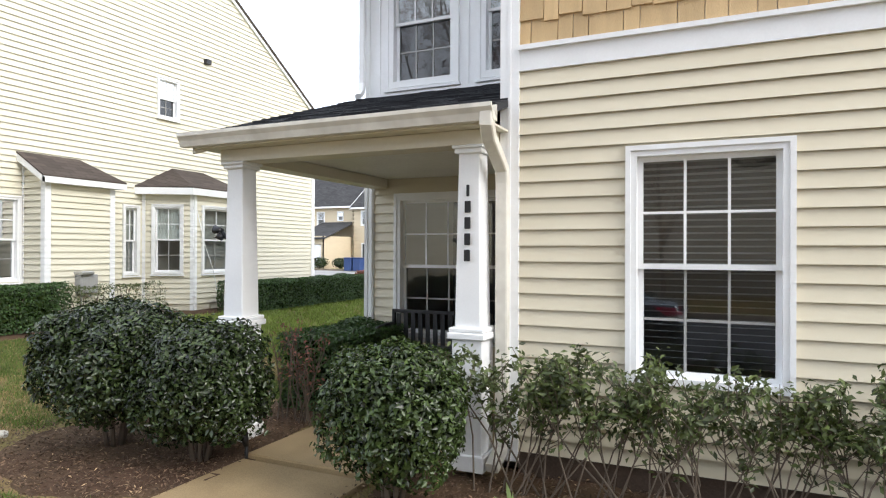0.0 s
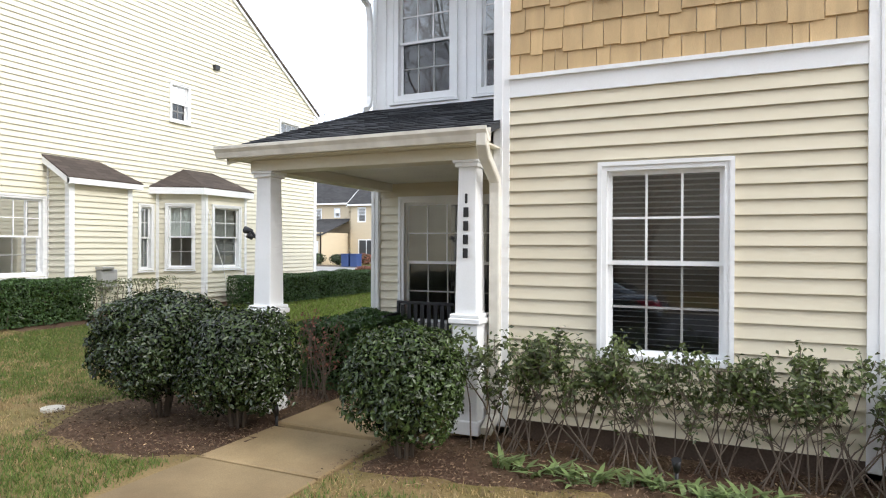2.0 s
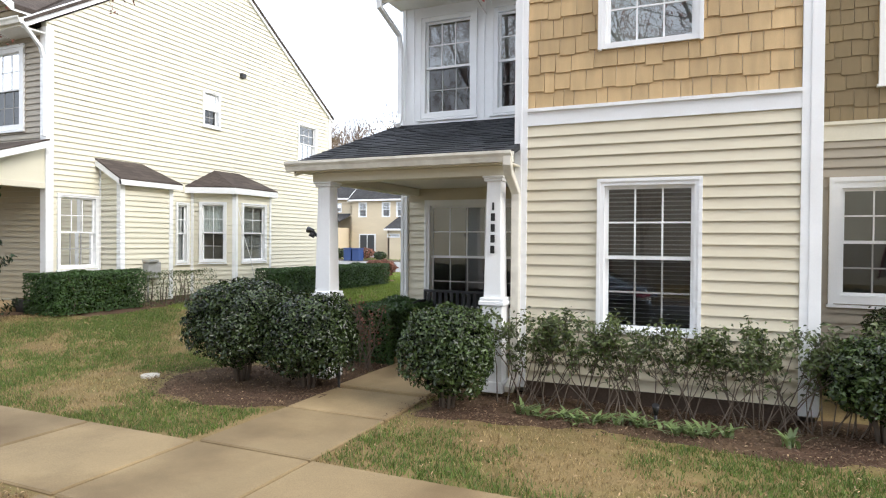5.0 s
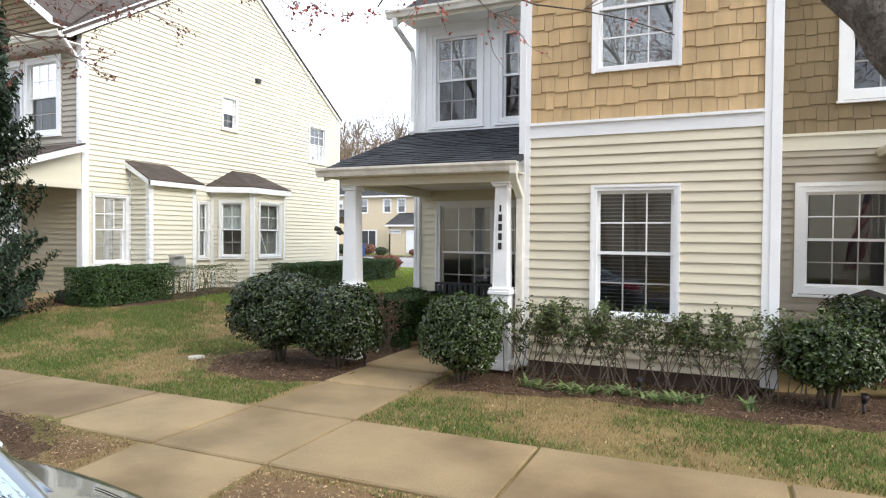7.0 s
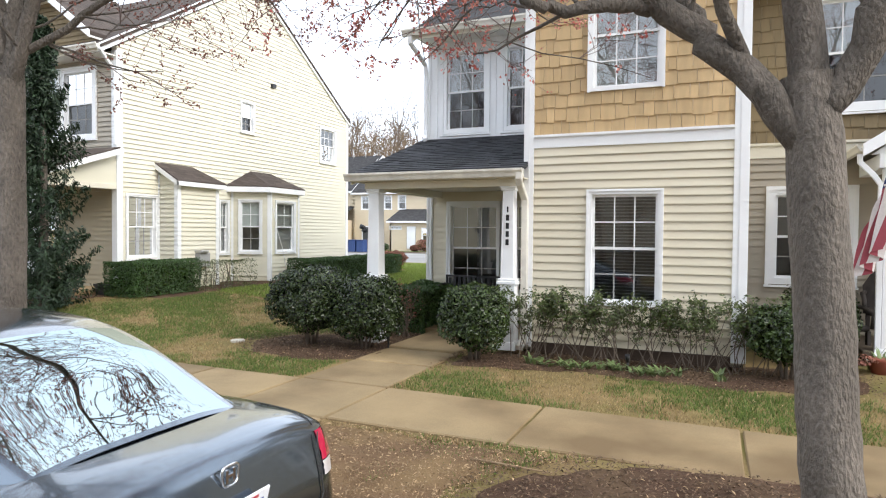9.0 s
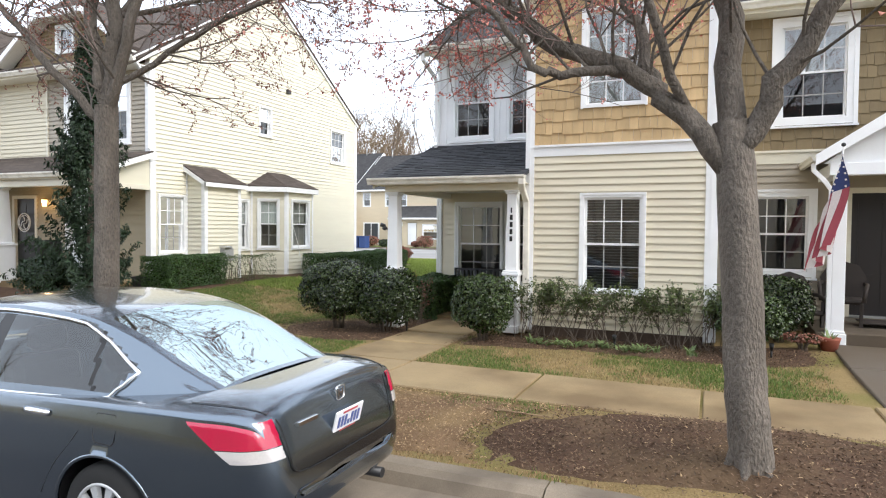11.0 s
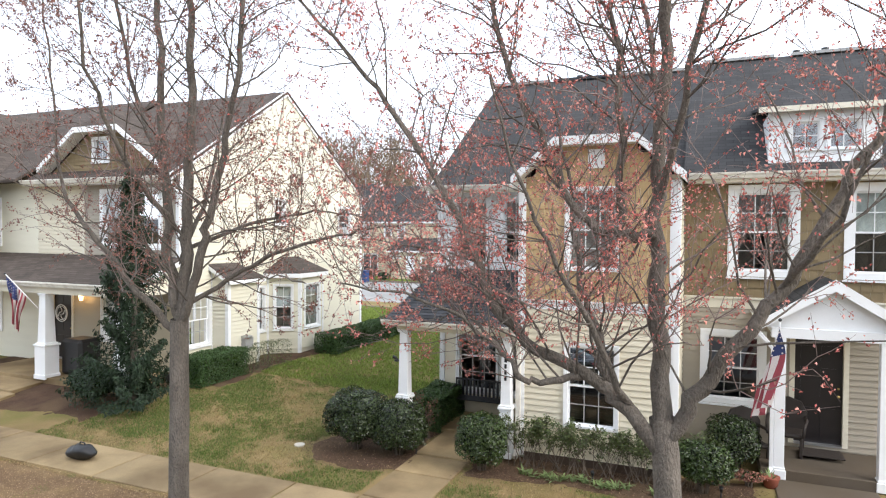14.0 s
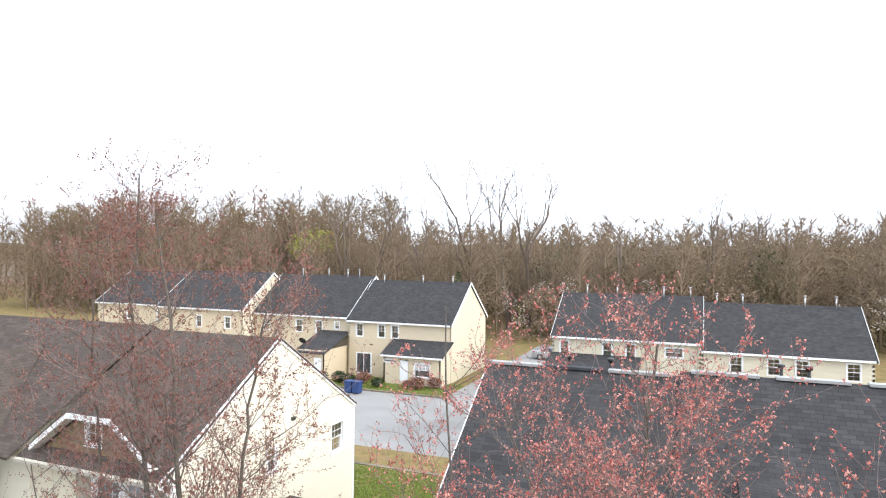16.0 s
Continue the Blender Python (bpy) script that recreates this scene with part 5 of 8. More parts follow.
# next unit of that row
house_d = empty("house", "cream row house unit with brown roof beyond the end house", "house")
roof_plane("roof", [(CXL, 0.9, C_EZ + 0.05), (-34, 0.9, C_EZ + 0.05), (-34, C_RY, C_RZ + 0.15), (CXL, C_RY, C_RZ + 0.15)], M_ROOFBROWN, house_d)
roof_plane("roof", [(CXL, 12.06, C_EZ + 0.05), (-34, 12.06, C_EZ + 0.05), (-34, C_RY, C_RZ + 0.15), (CXL, C_RY, C_RZ + 0.15)], M_ROOFBROWN, house_d)
clipped_gable(-20.6, 2.9, 0.4, 0.4, lambda z: 0.9 + (z - C_EZ) / 0.64, 6.25, 8.3, 1.0, M_ROOFBROWN, house_d, 0.6, None)
wall_shell("wall", facing_south(0.6), lambda z: (-23.3, -17.9) if z < 6.2 else (-23.3 + (z - 6.2) * 1.22, -17.9 - (z - 6.2) * 1.22), 3.2, 8.1, [(-21.2, -20.0, 3.9, 5.5)], M_WHITE, house_d, breaks=(6.2,))
window(facing_south(0.6), -21.2, -20.0, 3.9, 5.5, "white upper window of the far unit", trim=0.1, far=True)

# ---- plants ----
def scatter_leaves(points, normals, size, rnd, fold=0.25, aspect=0.5, droop=0.2):
    """Pointed leaves of two folded halves at points; returns vertices and faces."""
    n = len(points)
    p = np.asarray(points)
    nn = np.asarray(normals) + rnd.normal(0, 0.62, (n, 3))
    nn /= np.linalg.norm(nn, axis=1)[:, None]
    r = rnd.normal(0, 1, (n, 3))
    r[:, 2] -= droop
    a = r - nn * np.sum(r * nn, axis=1)[:, None]
    a /= np.linalg.norm(a, axis=1)[:, None]
    b = np.cross(nn, a)
    s = size * rnd.uniform(0.6, 1.3, (n, 1))
    base, tip = p - a * s * 0.5, p + a * s * 0.5
    mid = p + nn * s * 0.03
    l = mid + b * s * aspect * 0.5 + nn * s * fold * 0.5
    q = mid - b * s * aspect * 0.5 + nn * s * fold * 0.5
    v = np.stack([base, l, tip, q], axis=1).reshape(-1, 3)
    f = np.arange(n * 4).reshape(n, 4)
    tris = np.concatenate([f[:, [0, 2, 1]], f[:, [0, 3, 2]]])
    return v, tris


def cloud_mesh(name, v, f, material, parent=None, label="", kind=""):
    me = bpy.data.meshes.new(name)
    me.vertices.add(len(v))
    me.vertices.foreach_set("co", np.asarray(v, dtype=np.float32).ravel())
    k = f.shape[1]
    me.loops.add(len(f) * k)
    me.loops.foreach_set("vertex_index", np.asarray(f, dtype=np.int32).ravel())
    me.polygons.add(len(f))
    me.polygons.foreach_set("loop_start", np.arange(0, len(f) * k, k, dtype=np.int32))
    me.update(calc_edges=True)
    me.materials.append(material)
    ob = new(name, me)
    if parent:
        ob.parent = parent
    return tagged(ob, label, "", "", kind)


def lumpy(d, seed, amount):
    return 1 + amount * noise.noise(Vector(d) * 1.8 + Vector((seed, 0, 0))) + amount * 0.7 * noise.noise(Vector(d) * 4.5 + Vector((0, seed, 0)))


def clipped_bush(x, y, rx, ry, h, label, seed, leaves=4200, size=0.05, material=None, low=0.12, group="clipped shrubs", amount=0.16):
    """A rounded shrub: short stems inside a shell of many leaves with gaps low down."""
    rnd = np.random.default_rng(seed)
    z0 = ground_z(x, y)
    top = empty("bush", label, "bush", group, at=(x, y, z0))
    pts, nrm = [], []
    cz, rz = (h + low) / 2, (h - low) / 2
    while len(pts) < leaves:
        d = rnd.normal(0, 1, 3)
        d /= np.linalg.norm(d)
        sq = 1.0 / max(abs(d[0]), abs(d[1]), abs(d[2])) ** 0.35
        k = lumpy(d, seed, amount) * (1 - abs(rnd.normal(0, 0.13))) * sq * 0.93
        if d[2] < -0.55 and rnd.random() < 0.6:
            continue
        pts.append((d[0] * rx * k, d[1] * ry * k, cz + d[2] * rz * k))
        nrm.append((d[0], d[1], d[2] + 0.5))
    v, f = scatter_leaves(pts, nrm, size, rnd)
    cloud_mesh("foliage", v, f, material or M_HOLLY, top)
    # larger inner leaves in dark holly: inner shade put into the colour
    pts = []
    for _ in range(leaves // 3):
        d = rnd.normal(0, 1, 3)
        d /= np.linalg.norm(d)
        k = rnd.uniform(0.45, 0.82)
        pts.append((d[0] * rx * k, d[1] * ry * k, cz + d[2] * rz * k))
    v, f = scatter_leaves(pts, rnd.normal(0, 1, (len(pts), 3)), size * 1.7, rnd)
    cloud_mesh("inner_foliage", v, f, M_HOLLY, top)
    for i in range(7):
        a = 2 * math.pi * i / 7
        q = (rx * 0.45 * math.cos(a), ry * 0.45 * math.sin(a), cz)
        tube("stem", [(0.05 * math.cos(a), 0.05 * math.sin(a), -0.03), (q[0] * 0.4, q[1] * 0.4, cz * 0.4), q], [0.02, 0.015, 0.008], M_STEM, top, 5)
    return top


def leggy_shrub(x, y, w, h, label, seed, stems=14, leaves=420, size=0.056, material=None, start=0.58):
    """An open shrub: bare forked stems with leaves towards the top."""
    rnd = np.random.default_rng(seed)
    z0 = ground_z(x, y)
    top = empty("shrub", label, "shrub", "open shrubs along the wall", at=(x, y, z0))
    bm = bmesh.new()
    tips = []
    for i in range(stems):
        a = rnd.uniform(0, 2 * math.pi)
        base = Vector((rnd.uniform(-0.32, 0.32) * w, rnd.uniform(-0.06, 0.06), 0))
        end = Vector((rnd.uniform(-0.5, 0.5) * w, rnd.uniform(-0.17, 0.17), h * rnd.uniform(0.72, 0.98)))
        m1 = base.lerp(end, 0.4) + Vector(rnd.normal(0, 0.035, 3))
        m2 = base.lerp(end, 0.72) + Vector(rnd.normal(0, 0.04, 3))
        add_tube(bm, [base, m1, m2, end], [0.008, 0.006, 0.0045, 0.0025], 4, False)
        for k in range(5):
            t = rnd.uniform(0.3, 0.95)
            s = base.lerp(end, t) if t > 0.72 else m1.lerp(m2, (t - 0.3) / 0.45)
            e = s + Vector((rnd.normal(0, 0.12) * w, rnd.normal(0, 0.07), rnd.uniform(0.06, 0.22)))
            e.z = min(e.z, h * 0.99)
            add_tube(bm, [s, s.lerp(e, 0.5) + Vector(rnd.normal(0, 0.012, 3)), e], [0.004, 0.003, 0.002], 3, False)
            tips.append((s, e))
        tips.append((m2, end))
    part("branching", bm, M_STEM, top)
    pts, nrm = [], []
    while len(pts) < leaves * 0.72:
        s, e = tips[rnd.integers(len(tips))]
        p = s.lerp(e, rnd.uniform(0.15, 1.05)) + Vector(rnd.normal(0, 0.028, 3))
        if p.z < h * start and rnd.random() < 0.78:
            continue
        pts.append(p)
        nrm.append((rnd.normal(0, 0.4), -0.5 + rnd.normal(0, 0.4), 0.9))
    v, f = scatter_leaves(pts, nrm, size, rnd, aspect=0.45, droop=0.1)
    cloud_mesh("foliage", v, f, material or M_LEGGY, top)
    return top


def box_hedge(x0, x1, y0, y1, h, label, seed, density=2000, size=0.052, material=None, bare=0.0):
    """A clipped hedge: leaves over a soft-edged box."""
    rnd = np.random.default_rng(seed)
    cx, cy = (x0 + x1) / 2, (y0 + y1) / 2
    z0 = ground_z(cx, cy)
    top = empty("hedge", label, "hedge", "clipped hedges", at=(cx, cy, z0))
    a, b = (x1 - x0) / 2, (y1 - y0) / 2
    pts, nrm = [], []
    for axis_, area in ((2, 4 * a * b), (0, 2 * 2 * b * h), (1, 2 * 2 * a * h)):
        for _ in range(int(area * density * (1 - bare))):
            u, v, w = rnd.uniform(-1, 1, 3)
            deep = 1 - abs(rnd.normal(0, 0.05))
            if axis_ == 2:
                p, n = (u * a, v * b, h * deep), (0, 0, 1)
            elif axis_ == 0:
                s = 1 if w > 0 else -1
                p, n = (s * a * (1 - abs(rnd.normal(0, 0.05 / max(a, 0.2)))), u * b, h * (v + 1) / 2), (s, 0, 0.4)
            else:
                s = 1 if w > 0 else -1
                p, n = (u * a, s * b * (1 - abs(rnd.normal(0, 0.05 / max(b, 0.2)))), h * (v + 1) / 2), (0, s, 0.4)
            k = noise.noise(Vector((p[0] * 1.5, p[1] * 1.5, p[2] * 1.5 + seed))) * 0.09
            pts.append((p[0] + n[0] * k, p[1] + n[1] * k, max(0.04, p[2] + n[2] * k)))
            nrm.append((n[0], n[1], n[2] + 0.3))
    v, f = scatter_leaves(pts, nrm, size, rnd)
    cloud_mesh("foliage", v, f, material or M_HEDGE, top)
    if not bare:
        n = int(2200 * a * b * h * 8)
        pts = np.stack([rnd.uniform(-a, a, n) * 0.9, rnd.uniform(-b, b, n) * 0.9, rnd.uniform(0.08, 0.93, n) * h], axis=1)
        v, f = scatter_leaves(pts, rnd.normal(0, 1, (n, 3)), size * 1.7, rnd)
        # Inner leaves darker than the outer ones: hedge shade put into their colour.
        cloud_mesh("inner_foliage", v, f, M_HOLLY2, top)
    bm = bmesh.new()
    for i in range(int(10 * (a + b))):
        px, py = rnd.uniform(-a, a) * 0.85, rnd.uniform(-b, b) * 0.85
        add_tube(bm, [(px, py, -0.03), (px + rnd.normal(0, 0.05), py + rnd.normal(0, 0.05), h * 0.5), (px + rnd.normal(0, 0.1), py + rnd.normal(0, 0.1), h * 0.93)], [0.012, 0.008, 0.004], 4, False)
    part("branching", bm, M_STEM, top)
    return top


def conifer(x, y, h, r, label, seed):
    """A twisted upright juniper: ragged upward tufts round a leaning trunk."""
    rnd = np.random.default_rng(seed)
    z0 = ground_z(x, y)
    top = empty("juniper", label, "conifer", at=(x, y, z0))
    tube("trunk", [(0, 0, -0.05), (0.05, 0.03, h * 0.4), (0.0, 0.0, h * 0.95)], [0.11, 0.07, 0.02], M_BARK, top, 7)
    pts, nrm = [], []
    for i in range(140):
        t = rnd.uniform(0.02, 1) ** 1.1
        z = h * t
        a = rnd.uniform(0, 2 * math.pi)
        rr = r * (1 - t) ** 0.95 * rnd.uniform(0.45, 1.25) + 0.07
        ln = rnd.uniform(0.5, 0.95) * (1.1 - 0.4 * t)
        c0 = Vector((0.25 * rr * math.cos(a), 0.25 * rr * math.sin(a), z - ln * 0.4))
        c1 = Vector((rr * math.cos(a), rr * math.sin(a), z + ln * 0.5))
        for _ in range(130):
            k = rnd.random()
            w = 0.13 * (1 - k) ** 0.6 + 0.03
            p = c0.lerp(c1, k) + Vector(rnd.normal(0, w * 0.62, 3))
            pts.append((p.x, p.y, max(0.1, min(p.z, h + 0.15))))
            nrm.append((math.cos(a), math.sin(a), 0.7))
    v, f = scatter_leaves(pts, nrm, 0.12, rnd, aspect=0.3, droop=-1.2)
    cloud_mesh("foliage", v, f, M_FIR, top)
    return top


def bent(points, k=5, wob=0.03, rnd=None):
    """A smoothed line through points, with a little wander."""
    pts = [Vector(p) for p in points]
    out = []
    for i in range(len(pts) - 1):
        p0, p1, p2, p3 = pts[max(i - 1, 0)], pts[i], pts[i + 1], pts[min(i + 2, len(pts) - 1)]
        for j in range(k):
            t = j / k
            q = 0.5 * ((2 * p1) + (p2 - p0) * t + (2 * p0 - 5 * p1 + 4 * p2 - p3) * t * t + (3 * p1 - p0 - 3 * p2 + p3) * t ** 3)
            if rnd is not None and (i or j):
                q += Vector(rnd.normal(0, wob, 3))
            out.append(q)
    return out + [pts[-1]]


class Wood:
    """Collects tapered round limbs as plain lists."""

    def __init__(self):
        self.v, self.f = [], []

    def limb(self, pts, r0, r1, sides, start=1.0):
        base, a, prev = len(self.v), None, None
        n = len(pts)
        for i, p in enumerate(pts):
            d = (pts[min(i + 1, n - 1)] - pts[max(i - 1, 0)])
            if d.length < 1e-6:
                d = Vector((0, 0, 1))
            d.normalize()
            a = d.orthogonal().normalized() if a is None else (a - d * a.dot(d))
            if a.length < 1e-4:
                a = d.orthogonal()
            a.normalize()
            b = d.cross(a)
            r = (r0 + (r1 - r0) * i / (n - 1)) * (start if i == 0 else 1.0)
            for k in range(sides):
                w = 2 * math.pi * k / sides
                self.v.append(p + (a * math.cos(w) + b * math.sin(w)) * r)
        for i in range(n - 1):
            for k in range(sides):
                q = base + i * sides
                self.f.append((q + k, q + (k + 1) % sides, q + sides + (k + 1) % sides, q + sides + k))


def street_tree(x, y, label, seed, trunk, limbs, crown_r, crown_top, crown_mid, twig_density=1.0, buds=9000, bud_mat=None):
    """A maple in bud: trunk, laid-out limbs, then branches and twigs that grow from them, and red bud clusters."""
    rnd = np.random.default_rng(seed)
    z0 = ground_z(x, y)
    top = empty("tree", label, "tree", "street maples", at=(x, y, z0))
    off = Vector((x, y, z0))
    wood = Wood()
    tp = [p - off for p in bent(trunk[0], 6, 0.004, rnd)]
    wood.limb(tp, trunk[1], trunk[2], 14)
    # root flare
    for i in range(6):
        a = i * 1.05 + 0.3
        wood.limb([Vector((0.22 * math.cos(a), 0.22 * math.sin(a), -0.08)), Vector((0.14 * math.cos(a), 0.14 * math.sin(a), 0.02)), Vector((0.07 * math.cos(a), 0.07 * math.sin(a), 0.22))], 0.025, 0.05, 6)
    # knots
    tw = Wood()
    frontier = []
    for pts, r0, r1 in limbs:
        q = [p - off for p in bent(pts, 5, 0.02, rnd)]
        wood.limb(q, r0, r1, 10, 0.25)
        for i in range(2, len(q) - 1):
            frontier.append((q, i, r0 + (r1 - r0) * i / (len(q) - 1)))
    ends = []

    def inside(p):
        if p.z < 2.8 or (p.y + y < -6.4 and p.z < 3.3 + 0.3 * (-6.4 - p.y - y)) or p.y + y < -9.0:
            return False
        k = (p.z - crown_mid) / ((crown_top - crown_mid) if p.z > crown_mid else crown_mid)
        return math.hypot(p.x, p.y) < crown_r * math.sqrt(max(0.02, 1 - k * k)) and p.z < crown_top

    def grow(start, way, length, r, depth):
        steps = 4 if depth < 2 else 3
        pts = [start]
        d = way.normalized()
        for _ in range(steps):
            d = (d + Vector(rnd.normal(0, 0.17, 3)) + Vector((0, 0, 0.08 if start.z < 7 else 0.13))).normalized()
            pts.append(pts[-1] + d * (length / steps))
        if not inside(pts[-1]) or min(p.z for p in pts) < 2.65:
            return
        (wood if depth == 0 else tw).limb(pts, r, r * 0.45, 6 if depth == 0 else (4 if depth == 1 else 3))
        if depth >= 2:
            ends.append(pts)
            return
        kids = (4 if depth == 0 else 3) + (1 if start.z > 7.5 else 0)
        for _ in range(kids):
            i = rnd.integers(1, steps + 1)
            side = Vector(rnd.normal(0, 1, 3))
            side -= d * side.dot(d)
            side.normalize()
            w = (d * 0.75 + side * rnd.uniform(0.5, 1.0) + Vector((0, 0, 0.05)))
            grow(pts[i], w, length * rnd.uniform(0.45, 0.75), max(r * 0.45, 0.0028), depth + 1)
        ends.append(pts[-3:])

    for q, i, r in frontier:
        n = 1 if r > 0.045 else (2 if q[i].z < 6 else 3)
        for _ in range(n):
            if rnd.random() > (0.62 if q[i].z < 6 else 0.8) * twig_density:
                continue
            d = (q[i + 1] - q[i - 1]).normalized()
            side = Vector(rnd.normal(0, 1, 3))
            side -= d * side.dot(d)
            side.normalize()
            grow(q[i], d * 0.6 + side, rnd.uniform(0.7, 1.7) * (0.8 if r < 0.025 else 1.0), min(0.014, max(r * 0.35, 0.006)), 0)
    mesh_ob("trunk", wood.v, wood.f, M_BARK, top, "grey ridged bark", smooth=True)
    mesh_ob("fine_branching", tw.v, tw.f, M_TWIG, top, "fine bare twigs", smooth=True, kind="stuff")
    # bud clusters along the last twigs
    pb, ps = [], []
    for pts in ends:
        for _ in range(6):
            t = rnd.uniform(0.2, 1.0) * (len(pts) - 1)
            i = min(int(t), len(pts) - 2)
            c = pts[i].lerp(pts[i + 1], t - i)
            for _ in range(rnd.integers(3, 8)):
                (pb if rnd.random() < 0.6 else ps).append(c + Vector(rnd.normal(0, 0.018, 3)) + Vector((0, 0, -0.01)))
    for name, pts, m, s in (("bud_cover", pb, bud_mat or M_BUD, 0.031), ("blossom_cover", ps, bud_mat or M_BUDSTEM, 0.034)):
        if len(pts) > buds:
            pts = [pts[i] for i in rnd.choice(len(pts), buds, replace=False)]
        v, f = scatter_leaves(pts, rnd.normal(0, 1, (len(pts), 3)), s, rnd, fold=0.8, aspect=0.55, droop=1.0)
        cloud_mesh(name, v, f, m, top, "small red bud clusters", kind="stuff")
    return top


T1Y = -4.88


def nearer(spec, k, dy, x0=3.25):
    """Moves a laid-out limb towards the street."""
    pts, r0, r1 = spec
    return [(x0 + (x - x0) * k, y + dy, z * (0.988 if z > 1 else 1)) for x, y, z in pts], r0, r1


def nearer_all(specs, k, dy):
    return [nearer(s, k, dy) for s in specs]


street_tree(3.05, T1Y - 0.34, "grey-barked street maple with red spring buds in the verge", 21,
            nearer(([(3.07, T1Y, -0.05), (3.0, T1Y, 0.7), (2.95, T1Y, 1.5), (2.90, T1Y, 2.2), (2.86, T1Y, 2.6)], 0.15, 0.13), 0.952, -0.34),
            nearer_all([([(2.87, T1Y, 2.3), (2.84, T1Y, 3.0), (2.80, T1Y, 4.0), (2.78, T1Y + 0.1, 5.1), (2.84, T1Y + 0.1, 6.4), (2.85, T1Y, 7.6), (2.80, T1Y, 9.0), (2.78, T1Y, 10.2), (2.92, T1Y, 11.6)], 0.105, 0.012),
             ([(2.88, T1Y, 2.2), (2.46, T1Y - 0.1, 2.73), (2.1, T1Y - 0.15, 3.02), (1.45, T1Y - 0.2, 3.3), (1.02, T1Y - 0.2, 3.75), (0.78, T1Y - 0.2, 4.3), (0.28, T1Y - 0.3, 5.2), (-0.34, T1Y - 0.4, 6.1), (-1.1, T1Y - 0.5, 6.9), (-1.7, T1Y - 0.5, 7.5)], 0.085, 0.012),
             ([(2.1, T1Y - 0.15, 3.02), (1.85, T1Y - 0.35, 2.96), (1.5, T1Y - 0.5, 2.97), (1.25, T1Y - 0.6, 3.25), (0.9, T1Y - 0.8, 3.6), (0.3, T1Y - 1.0, 3.85), (-0.4, T1Y - 1.2, 3.95)], 0.042, 0.008),
             ([(2.35, T1Y - 0.1, 2.85), (2.08, T1Y + 0.15, 3.5), (1.9, T1Y + 0.3, 4.2), (1.7, T1Y + 0.5, 5.2), (1.4, T1Y + 0.7, 6.4)], 0.05, 0.01),
             ([(2.92, T1Y, 2.35), (3.25, T1Y - 0.1, 2.95), (3.6, T1Y - 0.2, 3.5), (4.0, T1Y - 0.2, 4.05), (4.5, T1Y - 0.2, 5.05), (4.9, T1Y - 0.2, 5.7), (5.3, T1Y, 7.0), (5.5, T1Y, 8.6)], 0.09, 0.012),
             ([(2.78, T1Y, 4.45), (2.4, T1Y, 4.5), (2.07, T1Y, 4.58), (1.6, T1Y, 5.35), (1.06, T1Y, 6.5), (0.8, T1Y, 7.8), (0.6, T1Y, 9.0), (0.45, T1Y, 11.9)], 0.06, 0.008),
             ([(2.4, T1Y, 4.5), (2.38, T1Y + 0.1, 5.6), (2.31, T1Y + 0.1, 6.6), (2.1, T1Y + 0.1, 7.9), (1.8, T1Y, 9.1), (1.2, T1Y, 10.8)], 0.045, 0.008),
             ([(2.8, T1Y, 4.8), (3.1, T1Y - 0.5, 6.0), (3.4, T1Y - 0.9, 7.4), (3.8, T1Y - 1.0, 9.0), (3.9, T1Y - 1.0, 10.5)], 0.04, 0.008),
             ([(2.82, T1Y, 5.6), (2.6, T1Y + 0.7, 6.8), (2.3, T1Y + 1.3, 8.2), (2.2, T1Y + 1.5, 10.0)], 0.04, 0.008),
             ([(3.9, T1Y - 0.2, 3.95), (4.3, T1Y - 0.8, 4.6), (4.6, T1Y - 1.2, 5.6)], 0.04, 0.008),
             ([(1.1, T1Y - 0.65, 3.45), (0.75, T1Y - 0.2, 3.55), (0.3, T1Y + 0.3, 3.5), (-0.2, T1Y + 0.7, 3.25)], 0.016, 0.004),
             ([(1.4, T1Y - 0.2, 3.35), (1.2, T1Y + 0.5, 3.6), (0.9, T1Y + 1.0, 3.6), (0.7, T1Y + 1.4, 3.35)], 0.016, 0.004),
             ([(-1.0, T1Y - 0.9, 3.9), (-1.6, T1Y - 0.8, 3.95), (-2.2, T1Y - 0.6, 3.8)], 0.012, 0.004),
             ([(2.6, T1Y, 2.62), (2.2, T1Y - 0.7, 3.6), (1.8, T1Y - 1.3, 4.6), (1.5, T1Y - 1.7, 5.8)], 0.04, 0.008)], 0.952, -0.34),
            5.0, 12.3, 6.5, buds=30000)
